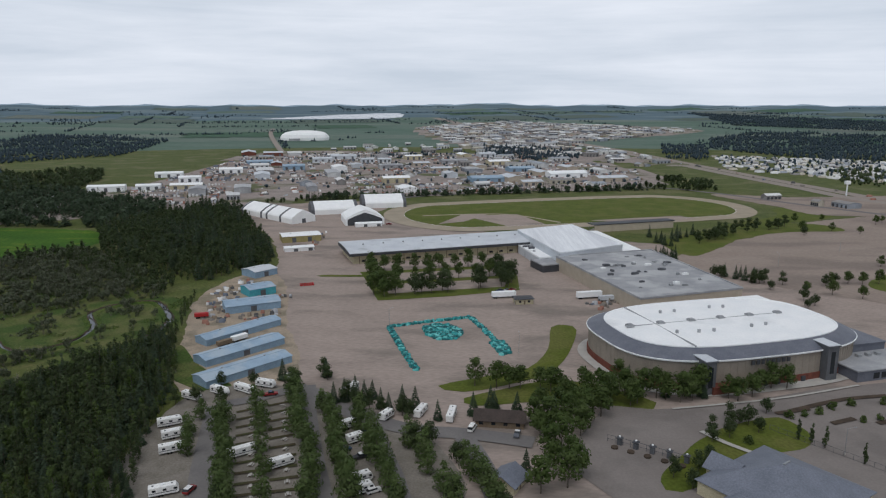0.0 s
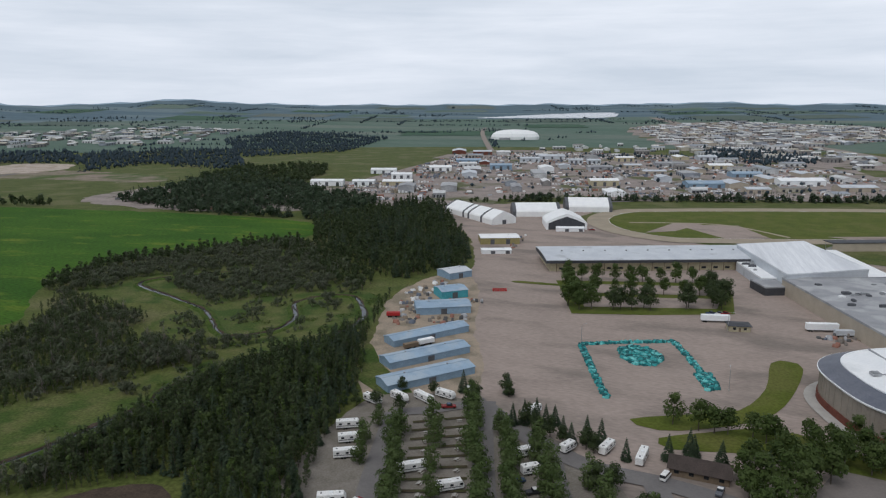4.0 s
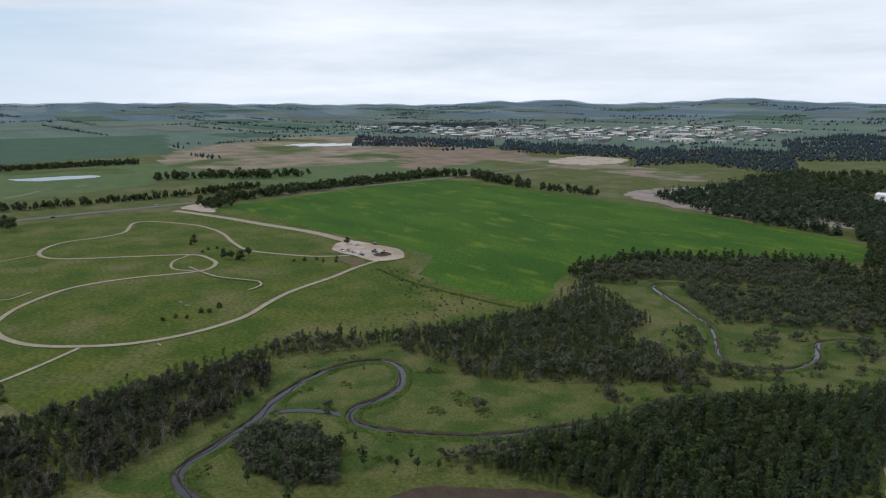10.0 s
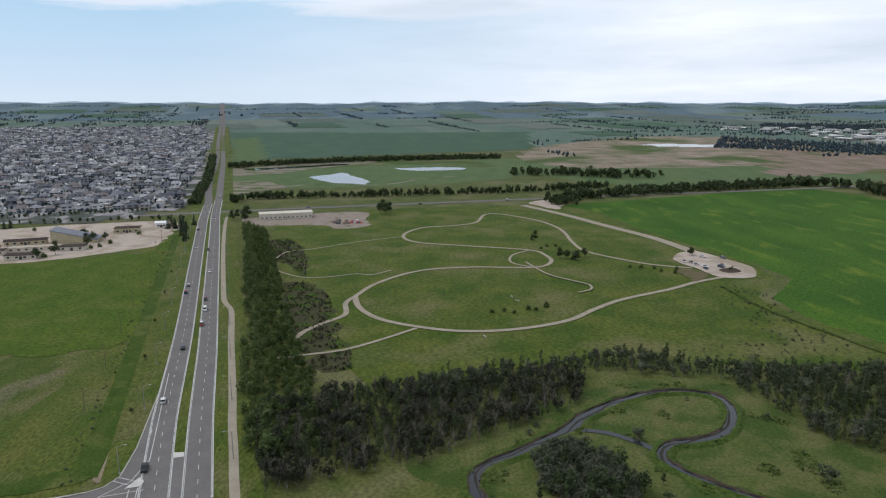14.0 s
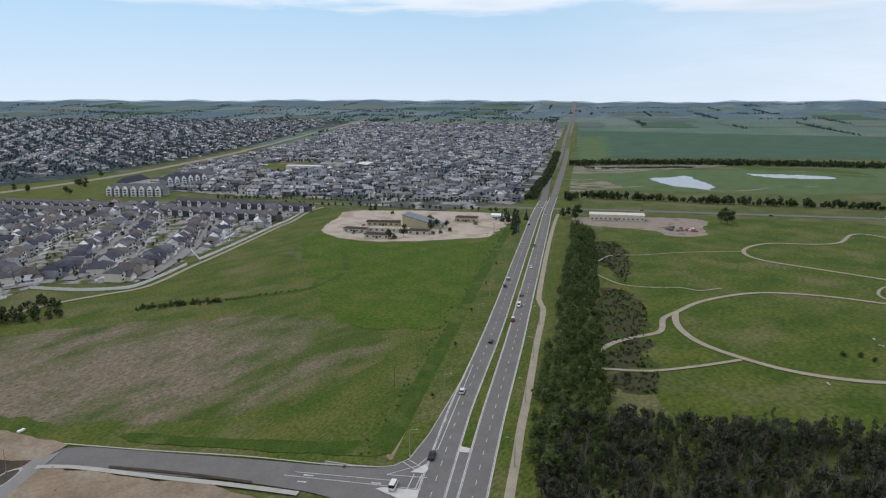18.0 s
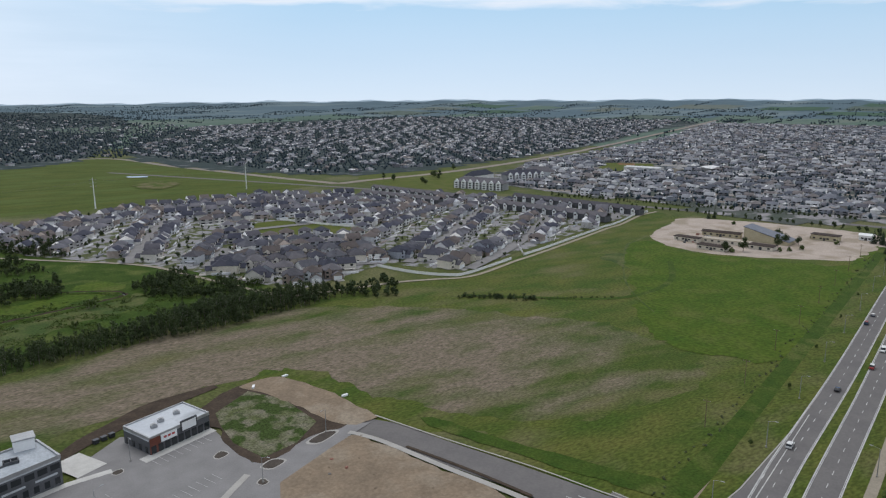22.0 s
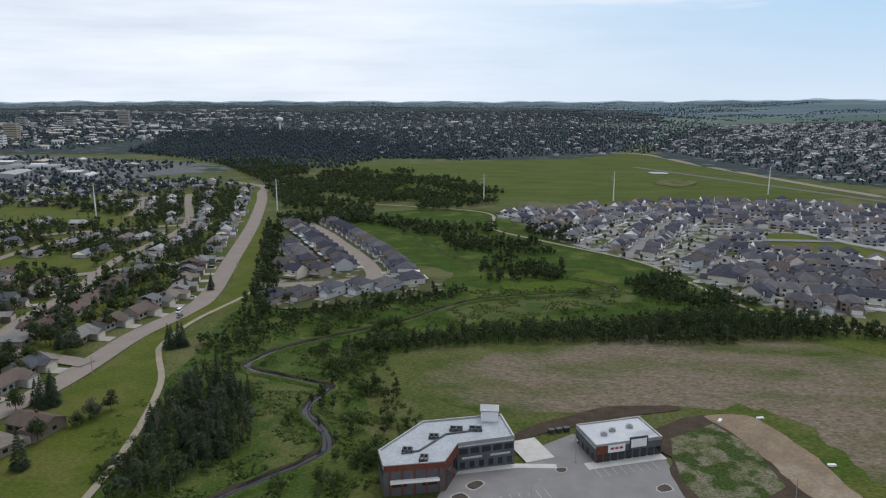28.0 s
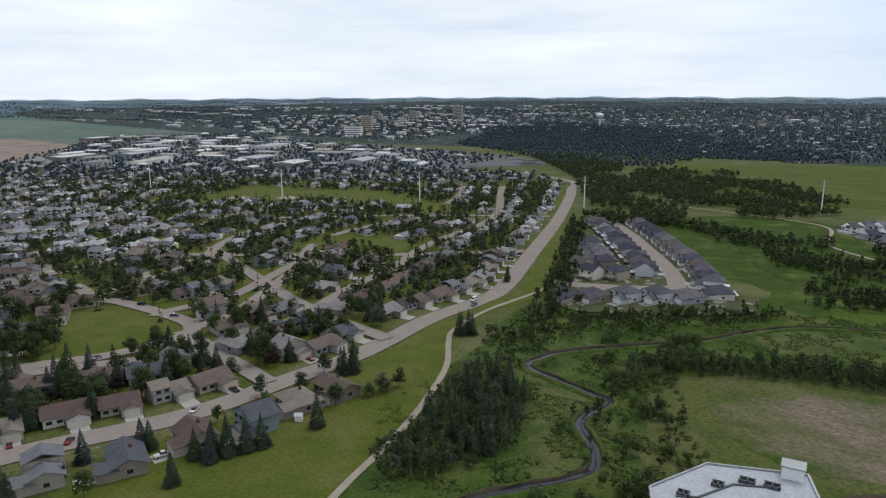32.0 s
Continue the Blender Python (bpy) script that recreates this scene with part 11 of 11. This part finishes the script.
LIST = [(-420, 1530, 60, 30), (-360, 1500, 40, 24), (-336, 1294, 46, 22), (-300, 1270, 30, 18), (-415, 1067, 40, 20), (-336, 919, 40, 20), (-301, 859, 34, 20), (-426, 888, 44, 18), (-380, 905, 30, 16), (-171, 1160, 40, 22), (-228, 1333, 36, 22), (-67, 988, 38, 22), (-46, 888, 34, 22), (-4, 1160, 36, 18), (61, 1003, 48, 26), (98, 1003, 40, 24), (120, 960, 30, 20), (185, 1067, 60, 30), (150, 1090, 50, 20), (-143, 1333, 24, 16), (-111, 1333, 24, 18), (43, 1480, 44, 22), (90, 1480, 36, 24), (127, 1160, 44, 24), (60, 1200, 36, 20), (-90, 1210, 40, 20), (-40, 1260, 30, 20), (-150, 1230, 26, 18), (20, 1310, 50, 22), (100, 1290, 40, 26), (-170, 905, 40, 12), (-200, 1420, 50, 24), (-60, 1400, 34, 20), (210, 1190, 40, 20), (240, 1010, 46, 24), (-250, 1180, 36, 20), (-270, 1050, 44, 22), (-340, 1130, 36, 22), (-360, 1000, 30, 18), (10, 1060, 28, 18)]
WALLS = [(M_WHITE, M_WHITE), (M_PALEROOF, M_PALEROOF), (M_TAN, M_PALEROOF), (M_BLUEWALL, M_BLUEROOF), (M_CREAM, M_FABRIC), (M_GREYROOF, M_GREYROOF), (M_BRICK, M_PALEROOF)]
WORDS = ["white steel works building", "pale grey steel workshop", "tan-walled warehouse with pale roof", "blue steel workshop", "cream workshop with white roof", "dull grey storage building", "brick-red workshop with pale roof"]
RSW = np.random.RandomState(4)
for n, (x, y, w, d) in enumerate(LIST):
    k = int(RSW.choice(7, p=[0.3, 0.22, 0.12, 0.1, 0.12, 0.1, 0.04]))
    works(x, y, w, d, RSW.uniform(5, 8), GRID + (0 if n % 3 else 90), *WALLS[k], WORDS[k] + " in a gravel yard")
def parked_rows(name, label, poly, n, size, high):
    """Rows of parked trucks, trailers and stored goods standing side by side on the yards."""
    P, A = [], []
    for x, y in RSC.permutation(scatter(poly, 10, RSC))[:n]:
        a = radians(GRID) + RSC.choice([0, math.pi / 2])
        for k in range(RSC.randint(5, 22)):
            P.append((x + math.cos(a) * k * 4.2, y + math.sin(a) * k * 4.2)), A.append(a + RSC.uniform(-0.06, 0.06))
    P, A = np.array(P), np.array(A)
    k = inside(P, poly)
    P, A = P[k], A[k]
    B = np.array([(-.5, -.5, 0), (.5, -.5, 0), (.5, .5, 0), (-.5, .5, 0), (-.46, -.46, 1), (.46, -.46, 1), (.46, .46, .8), (-.46, .46, .8)])
    F = np.array([(0, 1, 5), (0, 5, 4), (1, 2, 6), (1, 6, 5), (2, 3, 7), (2, 7, 6), (3, 0, 4), (3, 4, 7), (4, 5, 6), (4, 6, 7)])
    m = len(P)
    V, F, M = merge([(B, F, np.zeros(10, int))], np.zeros(m, int), P, A, np.column_stack([RSC.uniform(2.0, 2.8, m), RSC.uniform(*size, m), RSC.uniform(*high, m)]))
    V[:, 2] += 0.1
    return tagged(new(name, mesh(name, V, F, [M_CLUTTER])), label, "vehicles", kind="stuff")


YARDS = [(-330, 740), (-420, 900), (-400, 1080), (-410, 1490), (-300, 1640), (190, 1490), (320, 1160), (270, 940), (60, 875), (-140, 835)]
parked_rows("yard_vehicles", "rows of parked trucks and trailers in the industrial yards", YARDS, 230, (4, 11), (1.4, 3.6))
clutter("yard_goods", "stored goods in the industrial yards", YARDS, 24, (1.5, 6), [M_CLUTTER], 0.1, (0.8, 2.6), "goods", 0.6)
P = scatter(YARDS, 88, RSC)
P = P[np.array([min(math.dist(p, q[:2]) for q in LIST) > 44 for p in P])]
far_sheds("buildings_yards", P, "pale steel buildings among the industrial yards", (0.6, 1.3))
clutter("works_goods", "vehicles on the works yards", [(-620, 690), (-590, 890), (-440, 890), (-335, 735), (-420, 650)], 15, (1.5, 7), [M_CLUTTER], 0.1, (0.8, 3), "goods", 0.5)
far_sheds("buildings_works_far", scatter([(-420, 1500), (-300, 1650), (200, 1520), (330, 1170), (430, 1240), (380, 1700), (-100, 1900)], 62), "far industrial buildings", (0.5, 1.0))
far_sheds("buildings_commerce", scatter([(60, 1800), (430, 1300), (350, 1900), (900, 2500), (300, 3100), (-100, 2700)], 52), "far commercial strip beside the highway", (0.6, 1.5))
clutter("commerce_cars", "far parked vehicles", [(60, 1800), (430, 1300), (350, 1900), (900, 2500), (300, 3000), (-100, 2700)], 24, (2, 7), [M_CLUTTER], 0.3, (1.2, 2.6), "vehicles", 0.7)
far_sheds("buildings_north_town", scatter([(-2500, 1050), (-1750, 1180), (-1203, 1602), (-1400, 2200), (-1700, 2250), (-2300, 1500)], 64), "far industrial town", (0.6, 1.6))
far_sheds("buildings_highway", scatter([(350, 850), (420, 840), (470, 780), (520, 720), (400, 720)], 44), "low buildings beside the highway", (0.5, 1.0))
clutter("mobile_homes", "park of pale mobile homes", [(480, 1180), (567, 1500), (860, 1330), (1300, 1250), (1200, 900), (800, 880), (600, 1000)], 17, (5, 13), [M_SHED], 0.1, (2.6, 3.6), "mobile homes", 0.85)
woods("mobile_park_trees", scatter([(480, 1180), (567, 1500), (860, 1330), (1300, 1250), (1200, 900), (800, 880), (600, 1000)], 24), T_DOT, HAZELEAFY, "trees among mobile homes", (0.5, 0.9))
far_sheds("buildings_mall", scatter([(720, -740), (1184, -660), (1700, -1200), (1500, -1450), (500, -1150), (500, -930)], 84), "low mall and shop buildings", (0.8, 2.2))
clutter("mall_cars", "cars in the far mall parking", [(720, -740), (1184, -660), (1700, -1200), (1500, -1450), (500, -1150), (500, -930)], 22, (2, 5), [M_CLUTTER], 0.3, (1.2, 1.8), "vehicles", 0.6)
woods("mall_trees", scatter([(480, -900), (720, -720), (1184, -640), (1700, -1200), (1500, -1480), (450, -1180)], 17), T_DOT, HAZELEAFY, "trees between the shops", (0.5, 1.0))
far_sheds("buildings_downtown", scatter([(900, -1500), (1500, -1500), (2100, -2300), (1500, -2900), (900, -2200)], 66), "far downtown blocks", (0.35, 0.9), (0.6, 1.5))
far_sheds("buildings_school", np.array([(-1041, -625), (-1067, -583), (-974, -635), (-1010, -600)]), "white school buildings in the suburb", (1.0, 1.4))


def tower_block(x, y, w, d, h, label, mt):
    th = thing("tower_block", label, "tower block", at=at(x, y, float(rise(x, y)), GRID))
    part("wall", boxes((-w / 2, w / 2, -d / 2, d / 2, 0, h)), mt, th)
    part("roof", boxes((-w / 2 - 0.4, w / 2 + 0.4, -d / 2 - 0.4, d / 2 + 0.4, h, h + 1), (-3, 3, -3, 3, h + 1, h + 4)), M_CONCRETE, th)
    for z in np.arange(3, h - 2, 6):
        part("window_band", boxes((-w / 2 - 0.1, w / 2 + 0.1, -d / 2 + 2, d / 2 - 2, z, z + 1.8), (-w / 2 + 2, w / 2 - 2, -d / 2 - 0.1, d / 2 + 0.1, z, z + 1.8)), M_GLASS, th)


P = []
for k in range(34):
    az, d = radians(RSR.uniform(183, 250)), RSR.uniform(2300, 4450)
    n = int(RSR.uniform(3, 14))
    P.append(np.array((-math.sin(az), math.cos(az))) * d + EAST * RSR.uniform(-0.5, 0.5, (n, 1)) * RSR.uniform(200, 700) + RSR.uniform(-1, 1, (n, 2)) * 30)
far_sheds("buildings_town_far", np.vstack(P), "strips of pale buildings in the far town", (0.5, 1.2))
tower_block(1257, -1815, 34, 26, 44, "tan apartment tower in the far town", M_TAN)
tower_block(1341, -2570, 36, 28, 52, "pale apartment tower in the far town", M_CONCRETE)
tower_block(1150, -1600, 46, 20, 26, "white apartment block in the far town", M_WHITE)
tower_block(1420, -2350, 30, 24, 36, "pale office tower in the far town", M_CONCRETE)
tower_block(1620, -2380, 30, 30, 30, "grey office tower in the far town", M_GREYROOF)
WT = thing("water_tower", "white mushroom-shaped water tower above the trees", "water tower", at=at(664, -2326, float(rise(664, -2326))))
part("stem", skin([[(r * math.cos(t), r * math.sin(t), z) for t in np.linspace(0, 6.283, 13)[:-1]] for r, z in ((4, 0), (3, 12), (3, 28))]), M_WHITE, WT)
part("tank", skin([[(r * math.cos(t), r * math.sin(t), z) for t in np.linspace(0, 6.283, 17)[:-1]] for r, z in ((3, 27), (11, 33), (13, 37), (11, 42), (4, 45))], True, True), M_WHITE, WT)
DOME = thing("air_dome", "large white inflated sports dome", "sports dome", at=at(-402, 2070, float(rise(-402, 2070)), 5))
part("cover", skin([[(70 * k * math.copysign(abs(math.cos(t)) ** 0.6, math.cos(t)), 42 * k * math.copysign(abs(math.sin(t)) ** 0.6, math.sin(t)), z) for t in np.linspace(0, 6.283, 33)[:-1]] for k, z in ((1, 0), (1.0, 8), (0.93, 16), (0.78, 22), (0.5, 26), (0.2, 27.5))]), M_FABRIC, DOME)
part("base", boxes((-40, -10, -50, -38, 0, 6)), M_GREYROOF, DOME)
for x, y, w, d in ((-695, -705, 16, 50), (-800, -690, 44, 16)):
    long_house("apartment_house", "three-storey apartment house with steep grey roof", x, y, w, d, 8, 6.5, 105, M_HWALL, M_HROOFN, True, "apartment house")
GAS = thing("red_kiosk", "bright red kiosk building among yards", "kiosk", at=at(228, 1010, top(228, 1010), GRID))
part("wall", boxes((-7, 7, -6, 6, 0, 6)), M_RED, GAS)
part("roof", boxes((-7.5, 7.5, -6.5, 6.5, 6, 6.6)), M_RED, GAS)
MAST = thing("water_mast", "white water tank on a mast beside the highway", "water tank", at=at(488, 846, 0))
part("stem", skin([[(0.8 * math.cos(t), 0.8 * math.sin(t), z) for t in np.linspace(0, 6.283, 9)[:-1]] for z in (0, 14)]), M_WHITE, MAST)
part("tank", boxes((-3, 3, -2, 2, 14, 18)), M_WHITE, MAST)
# traffic on the far highway
clutter("highway_traffic", "far cars and trucks on the highway", band_poly([(600, 690), (514, 785), (480, 945), (446, 1247), (408, 1648), (311, 2094)], 26), 24, (2, 6), [M_CLUTTER], 0.4, (1.4, 2.8), "vehicles", 0.5)

woods("works_trees", scatter([(-420, 900), (-400, 1080), (-420, 1500), (-300, 1650), (200, 1500), (330, 1160), (280, 940)], 46), T_DOT, HAZELEAFY, "trees between the works yards", (0.5, 0.9))
woods("downtown_trees", scatter([(900, -1500), (1500, -1500), (2100, -2300), (1500, -2900), (900, -2200)], 24), T_DOT, HAZELEAFY, "trees between the downtown blocks", (0.6, 1.0))
# woods of the far country
BELTS = [[(643, 1712), (776, 2073), (1003, 2314), (1190, 2285), (1322, 2122), (837, 1334), (736, 1403), (683, 1566)], [(648, 1161), (730, 1161), (589, 932), (542, 953)], [(552, 1796), (687, 1852), (518, 1374), (439, 1403)], [(102, 1808), (242, 1724), (301, 1566), (252, 1334), (161, 1375), (93, 1529)],
         [(1282, 3725), (1761, 2839), (1444, 2322), (1115, 2728)], [(-894, 928), (-880, 1083), (-641, 1028), (-951, 1479), (-1189, 1449), (-1152, 1203)], [(-813, 1292), (-678, 1492), (-770, 2000), (-967, 2103), (-1235, 2172), (-1179, 1763)], [(-1680, 755), (-1426, 1018), (-1634, 1161), (-2034, 925)],
         [(-1320, 960), (-1029, 1079), (-1250, 1303), (-1613, 1184)], [(-2385, 1202), (-2185, 1542), (-2427, 1709), (-2638, 1327)], [(640, 900), (700, 960), (1100, 900), (1000, 760), (760, 760)]]
for n, poly in enumerate(BELTS):
    woods("wood_far", clumped(scatter(poly, 11), 90, -0.3, n * 3.0), T_SPECK + T_FARSPRUCE[:1], HAZELEAFY if np.hypot(*np.mean(poly, axis=0)) > 1300 else LEAFY, "dark wood in the far country", (0.7, 1.35))
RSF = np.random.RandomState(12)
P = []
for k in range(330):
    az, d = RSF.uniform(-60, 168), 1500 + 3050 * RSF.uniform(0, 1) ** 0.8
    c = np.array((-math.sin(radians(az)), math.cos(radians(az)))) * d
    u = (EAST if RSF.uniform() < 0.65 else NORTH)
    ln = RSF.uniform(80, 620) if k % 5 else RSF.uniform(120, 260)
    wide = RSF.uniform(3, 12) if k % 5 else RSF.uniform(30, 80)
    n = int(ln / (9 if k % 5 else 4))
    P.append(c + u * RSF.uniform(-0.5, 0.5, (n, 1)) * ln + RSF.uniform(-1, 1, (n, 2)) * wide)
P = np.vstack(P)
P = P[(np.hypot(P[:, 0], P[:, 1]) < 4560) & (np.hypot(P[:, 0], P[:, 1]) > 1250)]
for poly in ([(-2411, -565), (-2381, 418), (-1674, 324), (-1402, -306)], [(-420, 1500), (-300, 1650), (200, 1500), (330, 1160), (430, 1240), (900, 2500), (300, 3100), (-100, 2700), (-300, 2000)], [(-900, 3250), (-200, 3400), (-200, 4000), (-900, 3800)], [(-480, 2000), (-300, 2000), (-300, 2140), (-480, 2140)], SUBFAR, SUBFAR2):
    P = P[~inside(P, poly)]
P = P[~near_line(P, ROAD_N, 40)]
woods("shelterbelts", P, T_SPECK, HAZELEAFY, "shelterbelts and copses of the haze-tinted far farmland", (0.7, 1.2))
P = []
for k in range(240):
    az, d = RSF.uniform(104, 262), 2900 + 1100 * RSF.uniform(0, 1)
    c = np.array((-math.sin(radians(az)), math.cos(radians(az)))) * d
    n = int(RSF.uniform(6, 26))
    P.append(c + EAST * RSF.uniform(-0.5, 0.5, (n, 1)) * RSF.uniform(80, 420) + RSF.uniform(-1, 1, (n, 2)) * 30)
woods("hill_woods", np.vstack(P), T_DOT, HAZELEAFY, "dark woods on the far hills", (0.7, 1.1))
KEEP_OUT = (SUBFAR, SUBFAR2, [(-420, 1500), (330, 1160), (520, 1240), (1000, 2500), (300, 3150), (-150, 2750), (-300, 2000)], [(-900, 3250), (-150, 3400), (-150, 4000), (-900, 3800)], [(-2411, -565), (-2381, 418), (-1674, 324), (-1402, -306)], [(-2600, 1000), (-1700, 1100), (-1150, 1600), (-1400, 2300), (-2400, 1600)], [(-1230, 300), (-1700, 330), (-2100, 700), (-1900, 1050), (-1300, 760)])
count = 0
for a in range(-12, 13):
    for b in range(-6, 12):
        c = EAST * (a * 400 + RSF.uniform(-50, 50)) + NORTH * (b * 400 + RSF.uniform(-50, 50))
        w, h = RSF.uniform(110, 190), RSF.uniform(80, 180)
        az = math.degrees(math.atan2(-c[0], c[1]))
        if not 1900 < np.hypot(*c) < 4450 or not (-48 < az < 168) or RSF.uniform() < 0.35 or any(inside(c[None] + q, z)[0] for z in KEEP_OUT for q in ((0, 0), EAST * w, -EAST * w, NORTH * h, -NORTH * h)):
            continue
        count += 1
        zone("ground_far_field", [tuple(c + EAST * p * w + NORTH * q * h) for p, q in ((-1, -1), (1, -1), (1, 1), (-1, 1))], 0.3, ((M_HAZEFIELD, M_DARKCROP, M_CROP2, M_HAZESTRAW, M_DARKCROP, M_HAZEFIELD, M_CROP2) if np.hypot(*c) < 2300 else (M_HAZEFIELD, M_DARKCROP, M_HAZELAND, M_HAZESTRAW, M_DARKCROP, M_HAZEFIELD, M_HAZELAND))[count % 7], "far farm field", "field", smooth=False)


# corner of the far suburb: apartment blocks, sports field, hedges
def gabled_block(label, x, y, w, d, turn, gables):
    """Three-storey apartment block with a steep roof and white front gables."""
    th = thing("apartment_block", label, "apartment house", "gabled apartment blocks", at=at(x, y, top(x, y), turn))
    bm = bmesh.new()
    box(bm, -w / 2, w / 2, -d / 2, d / 2, 0, 8.6)
    part("wall", bm, M_GREYROOF, th)
    bm = bmesh.new()
    hip_roof(bm, -w / 2, w / 2, -d / 2, d / 2, 8.6, 6.0, 0.8)
    part("roof", bm, M_HROOFN, th)
    for k in range(gables):
        u = -w / 2 + w * (k + 0.5) / gables
        bay = part("bay", extrude_profile([(u - 3, 0), (u + 3, 0), (u + 3, 8.8), (u, 12.2), (u - 3, 8.8)], -d / 2 - 1.8, -d / 2 + 0.2), M_WHITE, th)
        for z in (1.0, 3.8, 6.6):
            part("window", boxes((u - 1.6, u + 1.6, -d / 2 - 1.9, -d / 2 - 1.75, z, z + 1.5)), M_GLASS, bay)
            part("window", boxes((u + 3.6, u + 5.2, -d / 2 - 0.1, -d / 2 + 0.05, z, z + 1.5)), M_GLASS, th)


gabled_block("white gabled apartment block with dark roof by the park", -634, -628, 70, 18, 112, 7)
gabled_block("white gabled apartment block with dark roof behind another", -742, -664, 60, 18, 165, 6)
zone("ground_sports_field", [(-929, -696), (-989, -619), (-1098, -712), (-1050, -774)], 0.2, M_LAWN, "green school sports field", "lawn", smooth=False)
zone("ground_sports_track", [(-1052, -752), (-1072, -728), (-1062, -722), (-1043, -744)], 0.24, M_RED, "red ball infield", "track", smooth=False)
plant("broad", [(-590, -795), (-588, -765), (-667, -778), (-654, -748), (-609, -718), (-753, -843), (-594, -780), (-660, -765), (-672, -770), (-604, -708)], 0.9, 4)
woods("hedge_suburb_edge", np.array(line_of((-655, -520), (-755, -225), 70)) + np.random.RandomState(4).uniform(-1.5, 1.5, (70, 2)), T_FAR + T_FARSPRUCE, LEAFY, "dark hedge trees along the suburb edge", (0.35, 0.6))
